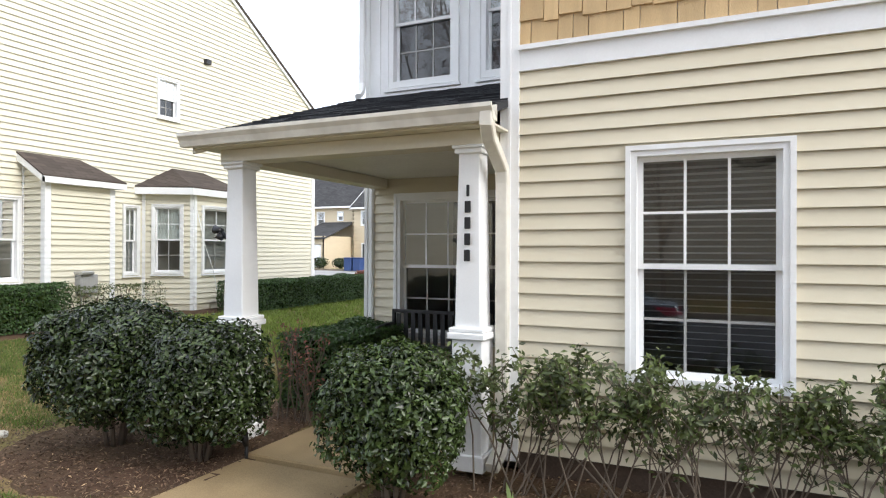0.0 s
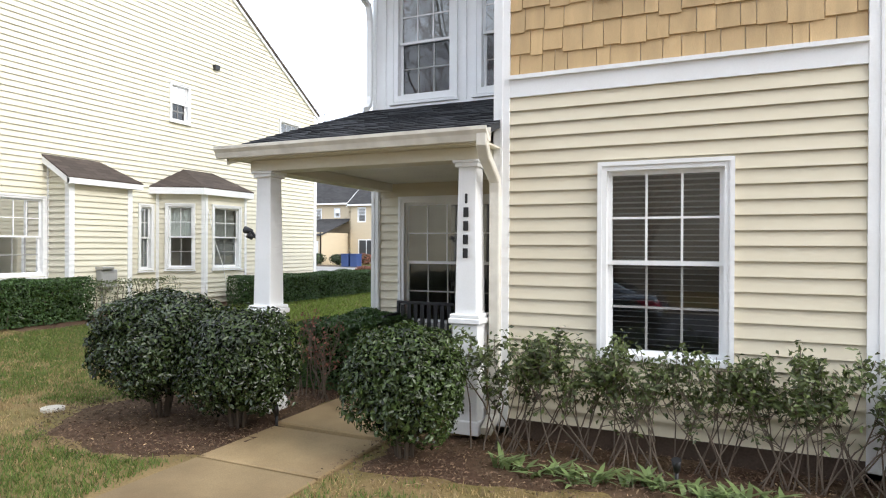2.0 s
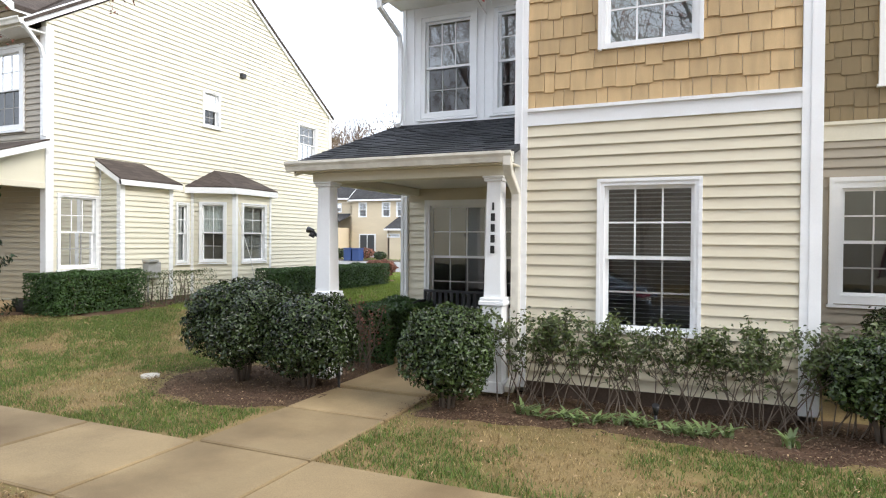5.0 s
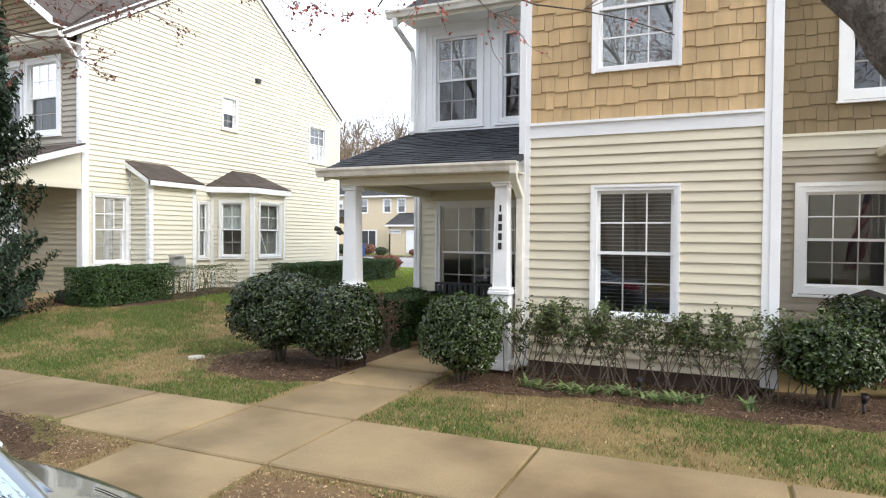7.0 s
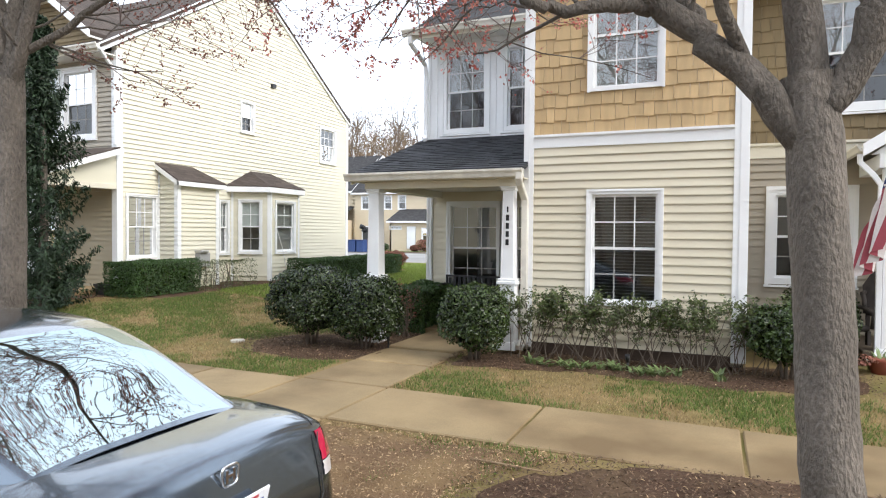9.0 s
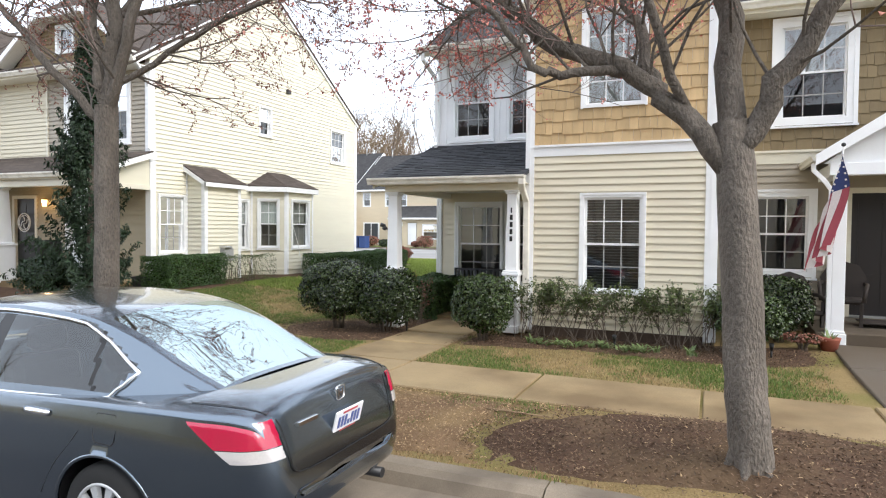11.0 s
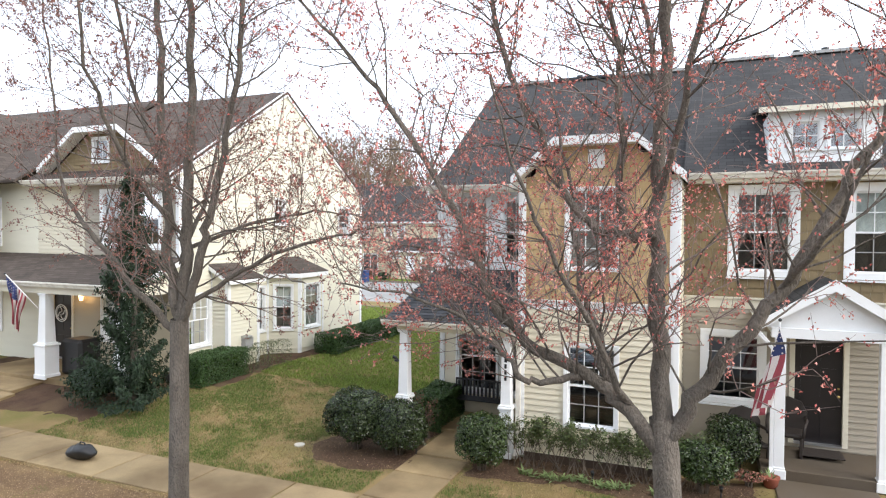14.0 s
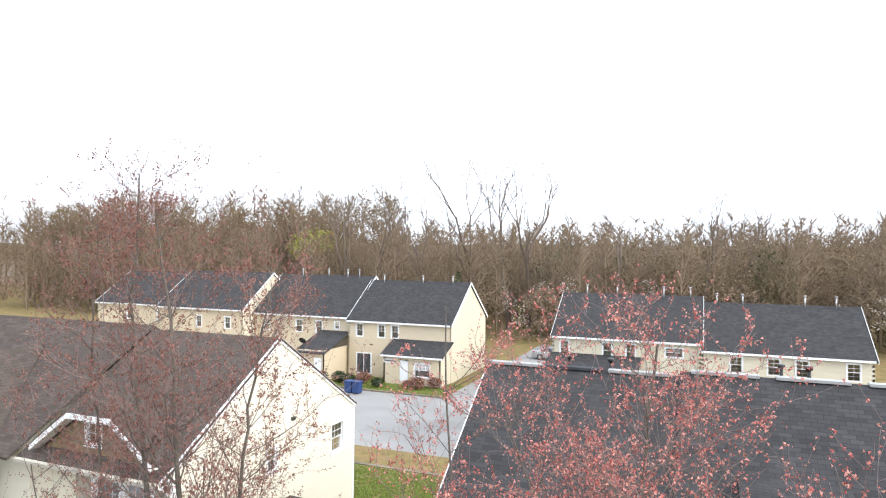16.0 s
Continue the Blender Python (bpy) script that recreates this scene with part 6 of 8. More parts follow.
street_tree(-3.76, T1Y - 0.18, "tall grey street maple with red spring buds beside the sidewalk", 33,
            nearer(([(-3.93, T1Y, -0.05), (-3.92, T1Y, 1.0), (-3.91, T1Y, 2.1), (-3.90, T1Y, 3.2)], 0.145, 0.125), 0.974, -0.18),
            nearer_all([([(-3.9, T1Y, 3.0), (-3.77, T1Y, 3.95), (-3.75, T1Y, 5.0), (-3.65, T1Y, 6.2), (-3.68, T1Y, 7.6), (-3.8, T1Y, 9.5), (-4.0, T1Y, 11.5), (-4.3, T1Y, 13.2)], 0.095, 0.01),
             ([(-3.92, T1Y, 3.1), (-4.09, T1Y, 4.35), (-4.2, T1Y, 5.45), (-4.28, T1Y, 7.1), (-4.5, T1Y, 9.5), (-4.72, T1Y, 11.3), (-4.65, T1Y, 13.7)], 0.08, 0.01),
             ([(-3.85, T1Y, 3.1), (-3.5, T1Y, 4.1), (-3.3, T1Y, 4.8), (-3.03, T1Y, 5.8), (-2.78, T1Y, 7.0), (-2.72, T1Y, 8.6), (-2.5, T1Y, 10.4), (-2.2, T1Y, 12.0)], 0.07, 0.01),
             ([(-3.9, T1Y, 2.9), (-4.5, T1Y - 0.2, 3.6), (-5.2, T1Y - 0.3, 4.3), (-6.0, T1Y - 0.3, 5.2), (-6.6, T1Y, 7.0), (-7.0, T1Y, 9.0)], 0.055, 0.008),
             ([(-3.8, T1Y, 3.4), (-3.0, T1Y + 0.3, 3.9), (-2.1, T1Y + 0.5, 4.3), (-1.2, T1Y + 0.6, 4.5), (-0.4, T1Y + 0.6, 4.6)], 0.04, 0.007),
             ([(-3.8, T1Y, 4.2), (-3.3, T1Y + 0.8, 4.6), (-2.6, T1Y + 1.5, 4.8), (-1.9, T1Y + 2.0, 4.7)], 0.035, 0.007),
             ([(-3.9, T1Y, 4.0), (-4.2, T1Y + 0.9, 5.2), (-4.5, T1Y + 1.6, 6.8), (-4.6, T1Y + 2.0, 8.5)], 0.04, 0.008),
             ([(-3.8, T1Y, 4.4), (-3.9, T1Y - 0.9, 5.4), (-3.8, T1Y - 1.6, 6.8), (-3.6, T1Y - 1.9, 8.6)], 0.04, 0.008),
             ([(-4.2, T1Y, 5.4), (-5.0, T1Y + 0.2, 6.6), (-5.5, T1Y + 0.2, 8.4), (-5.6, T1Y, 11.0), (-5.5, T1Y, 13.2)], 0.04, 0.007)], 0.974, -0.18),
            4.8, 14.1, 7.5, buds=30000, bud_mat=M_BUDBROWN)

clipped_bush(-3.26, -0.82, 0.69, 0.60, 1.27, "large rounded dark green holly in the mulch bed", 5, leaves=13000, size=0.05, low=0.2)
clipped_bush(-2.32, -0.80, 0.62, 0.50, 1.15, "rounded dark green holly beside the walk", 6, leaves=9800, size=0.05)
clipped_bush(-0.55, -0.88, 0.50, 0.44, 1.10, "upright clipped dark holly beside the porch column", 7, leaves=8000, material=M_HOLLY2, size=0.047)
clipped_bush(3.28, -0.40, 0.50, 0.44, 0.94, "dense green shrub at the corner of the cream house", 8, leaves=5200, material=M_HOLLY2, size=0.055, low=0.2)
clipped_bush(3.75, 0.80, 0.52, 0.5, 1.08, "dark holly under the neighbour's window", 9, leaves=5200)
leggy_shrub(0.12, -0.42, 0.98, 1.02, "open shrub with bare stems by the porch column", 11, leaves=1953)
leggy_shrub(0.62, -0.36, 0.91, 1.04, "open shrub with bare lower stems against the clapboards", 12, leaves=1764)
leggy_shrub(1.16, -0.42, 0.72, 0.95, "thin open shrub below the window", 13, leaves=1039)
leggy_shrub(1.62, -0.34, 0.94, 0.97, "open shrub with reddish stems below the window", 14, leaves=1354)
leggy_shrub(2.12, -0.38, 0.94, 0.96, "open shrub with bare stems below the window", 15, leaves=1449)
leggy_shrub(2.58, -0.34, 0.91, 1.0, "thin open shrub near the corner board", 16, leaves=1323)
leggy_shrub(3.1, -0.30, 0.91, 0.98, "thin open shrub at the corner board", 17, leaves=1323)
box_hedge(-2.85, -2.10, 0.75, 2.3, 0.80, "low clipped hedge by the porch", 20, material=M_HEDGE, density=2200)
leggy_shrub(-2.35, 0.45, 0.7, 0.95, "sparse reddish shrub behind the porch column", 18, leaves=380, material=M_RUST, size=0.04, start=0.2)
box_hedge(-9.95, -9.0, 0.85, 2.75, 0.78, "low clipped hedge along the end house", 21)
box_hedge(-9.7, -8.95, 2.8, 4.7, 0.72, "thin half-bare hedge before the fireplace nook", 22, bare=0.72, size=0.045, material=M_LEGGY)
box_hedge(-9.2, -8.35, 6.4, 12.2, 0.70, "long clipped hedge along the end house", 23)
conifer(-9.55, -0.8, 5.5, 1.25, "tall twisted dark green juniper before the porch", 25)
clipped_bush(-10.6, -1.0, 0.7, 0.55, 1.0, "dark spreading juniper at the neighbour's porch", 26, leaves=4000, material=M_FIR, size=0.07, amount=0.3)
clipped_bush(-16.9, -1.1, 1.3, 0.6, 1.0, "dark rounded shrub beside the porch column", 27, leaves=4500, material=M_HOLLY)
clipped_bush(-9.35, 13.3, 0.55, 0.55, 0.78, "low rusty-red bare shrub on the lawn", 28, leaves=4500, material=M_RUST, size=0.07, amount=0.3)


def grass_patch(name, label, material, count, x0, x1, y0, y1, test, seed, h=(0.03, 0.08), width=0.006):
    """Single blades, leaning at random, in tufts."""
    rnd = np.random.default_rng(seed)
    vs = []
    made = 0
    while made < count:
        x, y = rnd.uniform(x0, x1), rnd.uniform(y0, y1)
        if not test(x, y):
            continue
        z = ground_z(x, y)
        for _ in range(4):
            px, py = x + rnd.normal(0, 0.03), y + rnd.normal(0, 0.03)
            a = rnd.uniform(0, math.pi * 2)
            hh = rnd.uniform(*h)
            lx, ly = rnd.normal(0, hh * 0.5, 2)
            dx, dy = math.cos(a) * width, math.sin(a) * width
            vs += [(px - dx, py - dy, z - 0.01), (px + dx, py + dy, z - 0.01), (px + lx, py + ly, z + hh)]
            made += 1
    v = np.array(vs)
    cloud_mesh(name, v, np.arange(len(v)).reshape(-1, 3), material, label=label, kind="stuff")


def on_lawn(x, y):
    if -4.03 < y < -2.72 or (-2.17 < x < -0.86 and y < 2.3) or (4.1 < x < 6.1) or (-15.5 < x < -13 and y < 0):
        return False
    if x > -2.9 and y > -0.05:
        return False
    if x < -10.4 and y > 1.5:
        return False
    return max(bed_front(x, y), bed_left(x, y), bed_tree(x, y), bed_house(x, y), bed_verge(x, y)) < 0.02


def green_lawn(x, y):
    return on_lawn(x, y) and noise.noise((x * 0.55, y * 0.55, 7.0)) + 0.5 * noise.noise((x * 2.4, y * 2.4, 3.0)) + random.uniform(-0.3, 0.3) > (0.0 if y > -4 else 0.55)


def straw_lawn(x, y):
    return on_lawn(x, y) and noise.noise((x * 0.55, y * 0.55, 7.0)) + 0.5 * noise.noise((x * 2.0, y * 2.0, 4.0)) + random.uniform(-0.3, 0.3) < 0.22


grass_patch("grass", "short green spring grass in patches", M_GRASS, 115000, -10.3, 4.3, -5.7, 5.0, green_lawn, 41, h=(0.02, 0.055))
grass_patch("grass", "green lawn between the houses", M_LAWN, 90000, -10.0, -2.9, 3.2, 20.0, on_lawn, 43, h=(0.03, 0.09), width=0.015)
grass_patch("grass", "green lawn behind the end house", M_LAWN, 40000, -20.0, -9.6, 12.4, 20.1, lambda x, y: True, 46, h=(0.04, 0.11), width=0.022)
grass_patch("grass", "bright green lawn before the tan row house", M_LAWN, 14000, -30, -17.3, 38.4, 44.0, lambda x, y: True, 45, h=(0.06, 0.16), width=0.035)
grass_patch("dry_grass", "straw-coloured dormant grass", M_STRAW, 60000, -10.3, 4.3, -4.0, 5.0, straw_lawn, 42, h=(0.015, 0.045))
grass_patch("dry_grass", "flattened brown grass on the verge", M_FLATGRASS, 42000, -10.3, 4.3, -5.7, -4.0, on_lawn, 44, h=(0.01, 0.03))


def litter(name, label, material, count, areas, seed, size):
    """Flat chips and dry leaves lying on the ground."""
    rnd = np.random.default_rng(seed)
    pts = []
    while len(pts) < count:
        x0, x1, y0, y1, test = areas[rnd.integers(len(areas))]
        x, y = rnd.uniform(x0, x1), rnd.uniform(y0, y1)
        if test(x, y) > rnd.uniform(-0.15, 0.1):
            pts.append((x, y, ground_z(x, y) + 0.045 + rnd.uniform(-0.02, 0.012)))
    n = np.zeros((len(pts), 3))
    n[:, 2] = 1.6
    v, f = scatter_leaves(pts, n, size, rnd, fold=0.15, aspect=0.32)
    cloud_mesh(name, v, f, material, label=label, kind="stuff")


beds = [(-1.0, 4.3, -1.5, 0.0, bed_front), (-4.6, -2.0, -2.0, 0.8, bed_left), (0.8, 5.0, -5.7, -4.05, bed_tree), (-5.6, -2.4, -5.7, -4.05, bed_verge)]
litter("mulch_chips", "shredded brown bark chips on the beds", M_CHIP, 30000, beds, 51, 0.034)
litter("dry_leaves", "pale dry leaves and chips on the mulch", M_LITTER, 1500, beds, 52, 0.035)
litter("straw_litter", "pale straw and dry scraps on the verge", M_LITTER, 9000, [(-9, 4.1, -5.6, -4.1, lambda x, y: 0.5 if on_lawn(x, y) else -1)], 54, 0.03)
litter("dry_leaves", "scattered pale dry leaves on the lawn", M_LITTER, 1500, [(-9, 4.2, -5.7, 3.5, lambda x, y: 0.5 if on_lawn(x, y) else -1)], 53, 0.035)


def bulb_clump(x, y, seed, n=14, h=0.2):
    rnd = np.random.default_rng(seed)
    z = ground_z(x, y) + 0.02
    top = empty("bulb_clump", "clump of fresh green bulb leaves in the mulch", "plant", "bulb leaves along the bed", at=(x, y, z))
    vs, fs = [], []
    for _ in range(n):
        a = rnd.uniform(0, 2 * math.pi)
        b = Vector((rnd.normal(0, 0.035), rnd.normal(0, 0.03), 0))
        hh, lean, w = h * rnd.uniform(0.6, 1.1), rnd.uniform(0.05, 0.16), rnd.uniform(0.010, 0.022)
        side = Vector((-math.sin(a), math.cos(a), 0)) * w
        out = Vector((math.cos(a), math.sin(a), 0))
        k = len(vs)
        for t, ww in ((0, 0.7), (0.5, 1.0), (0.85, 0.7)):
            c = b + out * lean * t * t * 1.3 + Vector((0, 0, hh * (t - 0.18 * t * t * t)))
            vs += [c - side * ww, c + side * ww]
        vs.append(b + out * lean * 1.5 + Vector((0, 0, hh * 0.84)))
        fs += [(k, k + 1, k + 3, k + 2), (k + 2, k + 3, k + 5, k + 4), (k + 4, k + 5, k + 6)]
    mesh_ob("leaf_tuft", vs, fs, M_BULB, top)
    return top


rb = random.Random(3)
for i in range(15):
    bulb_clump(0.25 + i * 0.125 + rb.uniform(-0.05, 0.05), -0.78 + rb.uniform(-0.12, 0.1), 60 + i, n=rb.randint(9, 20), h=rb.uniform(0.08, 0.15))
for x, y, s in ((2.55, -0.85, 90), (4.25, 0.35, 91)):
    bulb_clump(x, y, s, 14, 0.2)

# ---- parked sedan ----
def lerp_table(table, s):
    """Smooth values between the rows (s, a, b, ...) of a table."""
    ss = [r[0] for r in table]
    i = max(0, min(len(ss) - 2, int(np.searchsorted(ss, s)) - 1))
    t = (s - ss[i]) / (ss[i + 1] - ss[i])
    t = min(1.0, max(0.0, t))
    out = []
    for k in range(1, len(table[0])):
        p1, p2 = table[i][k], table[i + 1][k]
        m1 = (table[i + 1][k] - table[max(i - 1, 0)][k]) / max(1e-6, ss[i + 1] - ss[max(i - 1, 0)])
        m2 = (table[min(i + 2, len(ss) - 1)][k] - table[i][k]) / max(1e-6, ss[min(i + 2, len(ss) - 1)] - ss[i])
        h = ss[i + 1] - ss[i]
        out.append((2 * t ** 3 - 3 * t * t + 1) * p1 + (t ** 3 - 2 * t * t + t) * h * m1 + (-2 * t ** 3 + 3 * t * t) * p2 + (t ** 3 - t * t) * h * m2)
    return out


# s from the rear bumper: half width, underside, belt height, deck edge, deck middle
CAR_BODY = [(0.00, 0.56, 0.49, 0.54, 0.555, 0.56), (0.012, 0.63, 0.425, 0.62, 0.645, 0.655), (0.04, 0.69, 0.365, 0.71, 0.76, 0.785), (0.11, 0.755, 0.305, 0.86, 0.93, 0.975), (0.20, 0.80, 0.27, 0.91, 0.975, 1.03), (0.45, 0.865, 0.235, 0.93, 0.99, 1.05), (0.80, 0.905, 0.215, 0.945, 0.99, 1.04),
            (1.20, 0.918, 0.20, 0.945, 0.98, 1.0), (2.00, 0.92, 0.19, 0.925, 0.95, 0.96), (3.00, 0.918, 0.19, 0.905, 0.935, 0.95), (3.60, 0.91, 0.20, 0.89, 0.925, 0.965), (4.20, 0.885, 0.22, 0.83, 0.865, 0.90), (4.60, 0.81, 0.25, 0.73, 0.77, 0.79), (4.85, 0.66, 0.30, 0.62, 0.65, 0.67), (4.93, 0.46, 0.38, 0.55, 0.57, 0.58)]
# half width at belt, belt height, half width at roof edge, roof edge height, roof middle
CAR_CABIN = [(0.50, 0.62, 0.985, 0.53, 1.03, 1.06), (0.80, 0.72, 0.965, 0.55, 1.15, 1.185), (1.15, 0.795, 0.955, 0.555, 1.30, 1.34), (1.50, 0.835, 0.95, 0.56, 1.40, 1.435), (1.90, 0.86, 0.94, 0.585, 1.44, 1.468), (2.30, 0.862, 0.93, 0.58, 1.445, 1.476),
             (2.70, 0.86, 0.925, 0.59, 1.405, 1.44), (3.05, 0.85, 0.92, 0.62, 1.285, 1.32), (3.40, 0.83, 0.915, 0.66, 1.12, 1.15), (3.75, 0.78, 0.91, 0.68, 0.955, 0.98)]


def body_section(s):
    w, zb, zt, ze, zc = lerp_table(CAR_BODY, s)
    return [(0, zb), (w * 0.8, zb), (w * 0.945, zb + 0.05), (w * 0.985, zb + (zt - zb) * 0.30), (w * 1.0, zb + (zt - zb) * 0.55), (w * 0.995, zb + (zt - zb) * 0.78), (w * 0.965, zt), (w * 0.90, ze), (w * 0.55, zc - 0.008), (0, zc)]


def cabin_section(s):
    wb, zb, wr, zr, zc = lerp_table(CAR_CABIN, s)
    return [(wb, zb - 0.04), (wb - 0.02, zb + 0.02), (wb + (wr - wb) * 0.5 + 0.02, zb + (zr - zb) * 0.52), (wr + 0.05, zr - 0.045), (wr, zr - 0.005), (wr * 0.6, zc - 0.006), (0, zc)]


def resample(pts, n):
    """n points along a smoothed section."""
    out = []
    k = len(pts) - 1
    for j in range(n):
        t = j / (n - 1) * k
        i = min(int(t), k - 1)
        f = t - i
        p0, p1, p2, p3 = (Vector(pts[max(i - 1, 0)]), Vector(pts[i]), Vector(pts[i + 1]), Vector(pts[min(i + 2, k)]))
        q = 0.5 * ((2 * p1) + (p2 - p0) * f + (2 * p0 - 5 * p1 + 4 * p2 - p3) * f * f + (3 * p1 - p0 - 3 * p2 + p3) * f ** 3)
        out.append((q.x, q.y))
    return out


def car_side(s, z):
    """Half width of the body's side at s and height z."""
    sec = body_section(s)
    for (w0, z0), (w1, z1) in zip(sec[1:], sec[2:]):
        if min(z0, z1) <= z <= max(z0, z1) and z1 != z0:
            return w0 + (w1 - w0) * (z - z0) / (z1 - z0)
    return sec[4][0]


def cabin_side(s, v):
    """A point of the cabin's side at s, v from belt (0) to roof edge (1)."""
    sec = resample(cabin_section(s), 41)
    return sec[int(6 + v * 17)]


def wheel(parent, material_tyre, material_rim, s, side, r=0.325, spokes=10):
    w = empty("wheel", "", "", at=(0, 0, 0))
    w.parent = parent
    y = side * 0.80
    bm = bmesh.new()
    prof = [(r * 0.66, -0.1), (r * 0.9, -0.105), (r * 0.985, -0.08), (r, -0.03), (r, 0.03), (r * 0.985, 0.08), (r * 0.9, 0.105), (r * 0.66, 0.1)]
    rings = []
    for k in range(36):
        a = 2 * math.pi * k / 36
        rings.append([bm.verts.new((s + p * math.cos(a), y + d, r + p * math.sin(a))) for p, d in prof])
    for k in range(36):
        for i in range(len(prof) - 1):
            bm.faces.new((rings[k][i], rings[k][i + 1], rings[(k + 1) % 36][i + 1], rings[(k + 1) % 36][i])).smooth = True
    part("tyre", bm, material_tyre, w)
    o = side * 0.095
    bm = bmesh.new()
    add_tube(bm, [(s + r * 0.655 * math.cos(a * math.pi / 18), y + o, r + r * 0.655 * math.sin(a * math.pi / 18)) for a in range(37)], 0.012, 6, False)
    hub = [(s + 0.052 * math.cos(a * math.pi / 8), r + 0.052 * math.sin(a * math.pi / 8)) for a in range(16)]
    add_prism(bm, hub, lambda u, v, d: (u, y + d, v), o * 0.7, o * 1.12)
    for i in range(spokes):
        a = 2 * math.pi * i / spokes
        for da, wd in ((0.0, 0.020),):
            c, sn = math.cos(a), math.sin(a)
            p = [(0.04, -0.010), (0.12, -0.026), (r * 0.66, -0.036), (r * 0.66, 0.020), (0.12, 0.010), (0.04, 0.010)]
            add_prism(bm, [(s + q * c - t * sn, r + q * sn + t * c) for q, t in p], lambda u, v, d: (u, y + d, v), o * 0.78, o * 1.05)
    part("rim", bm, material_rim, w)
    bm = bmesh.new()
    add_prism(bm, [(s + r * 0.66 * math.cos(a * math.pi / 12), r + r * 0.66 * math.sin(a * math.pi / 12)) for a in range(24)], lambda u, v, d: (u, y + d, v), o * 0.45, o * 0.6)
    part("brake_disc", bm, M_CHARCOAL, w)
    for i in range(5):
        a = 2 * math.pi * i / 5 + 0.3
        bm = bmesh.new()
        bmesh.ops.create_uvsphere(bm, u_segments=6, v_segments=5, radius=0.012, matrix=Matrix.Translation((s + 0.07 * math.cos(a), y + o * 1.0, r + 0.07 * math.sin(a))))
        part("wheel_nut", bm, M_GREY, w)
    return w


def sedan(name, label, paint, group=""):
    car = empty(name, label, "car", group)
    ns, nv = 230, 34
    wells = (1.03, 3.83)
    R = 0.375
    verts, idx = [], {}
    ss = [4.93 * (i / (ns - 1)) for i in range(ns)]
    ss = [0.26 * (i / 70) ** 1.8 for i in range(71)] + [0.26 + (4.93 - 0.26) * i / (ns - 71) for i in range(1, ns - 70)]
    for side in (1, -1):
        for i, s in enumerate(ss):
            for j, (w, z) in enumerate(resample(body_section(s), nv)):
                # keep the arch edge round
                x = s
                for c in wells:
                    dx, dz = s - c, z - 0.325
                    d = math.hypot(dx, dz)
                    if w > 0.55 and abs(d - R) < 0.026 and z < 0.74 and d > 0:
                        x, z = c + dx * R / d, 0.325 + dz * R / d
                idx[side, i, j] = len(verts)
                verts.append((x, side * w, z))
    faces = []
    for side in (1, -1):
        for i in range(ns - 1):
            for j in range(nv - 1):
                q = (idx[side, i, j], idx[side, i + 1, j], idx[side, i + 1, j + 1], idx[side, i, j + 1])
                c = sum((Vector(verts[k]) for k in q), Vector()) / 4
                if abs(c.y) > 0.6 and c.z < 0.74 and min(math.hypot(c.x - a, c.z - 0.325) for a in wells) < R - 0.004:
                    continue
                q = q if side < 0 else q[::-1]
                faces.append(q)
        faces.append(tuple(idx[side, 0, j] for j in range(nv))[::side])
        faces.append(tuple(idx[side, ns - 1, j] for j in range(nv))[::-side])
    mesh_ob("body", verts, faces, paint, car, smooth=True)

    def lamp_patch(nm, f0, f1, m):
        for sd in (1, -1):
            vs, fs = [], []
            rows, cols = 9, 30
            for r_ in range(rows):
                f = f0 + (f1 - f0) * r_ / (rows - 1)
                z = 0.745 + 0.20 * f
                line = []
                for s in (0.49 - (1 - f) * 0.27) * (1 - np.linspace(0, 1, 900)) ** 1.7:
                    sec = body_section(s)
                    if sec[-1][1] < z:
                        break
                    w = car_side(s, z)
                    if w < 0.60 + 0.02 * f:
                        break
                    line.append(Vector((s, w, z)))
                ds = [0.0]
                for p, q in zip(line, line[1:]):
                    ds.append(ds[-1] + (q - p).length)
                for c_ in range(cols):
                    t = ds[-1] * c_ / (cols - 1)
                    k = min(max(0, int(np.searchsorted(ds, t)) - 1), len(line) - 2)
                    g = (t - ds[k]) / max(1e-6, ds[k + 1] - ds[k])
                    p = line[k].lerp(line[k + 1], g)
                    n = Vector((-(line[k + 1].y - line[k].y), (line[k + 1].x - line[k].x), 0))
                    n = -n.normalized() if n.length > 0 else Vector((0, 1, 0))
                    n = n if n.y > 0 or n.x < 0 else -n
                    p = p + n * 0.008
                    vs.append((p.x, sd * p.y, p.z))
            for r_ in range(rows - 1):
                for c_ in range(cols - 1):
                    q = (r_ * cols + c_, r_ * cols + c_ + 1, (r_ + 1) * cols + c_ + 1, (r_ + 1) * cols + c_)
                    fs.append(q)
            mesh_ob(nm, vs, fs, m, car, smooth=True)
    lamp_patch("tail_lamp", 0.34, 1.0, M_REDLENS)
    lamp_patch("reverse_lamp", 0.0, 0.32, M_CLEARLENS)
    # cabin
    cs, cv = 110, 41
    s0, s1 = 0.50, 3.75
    cver, cidx = [], {}
    for side in (1, -1):
        for i in range(cs):
            s = s0 + (s1 - s0) * i / (cs - 1)
            for j, (w, z) in enumerate(resample(cabin_section(s), cv)):
                cidx[side, i, j] = len(cver)
                cver.append((s, side * w, z))
    regions = {}

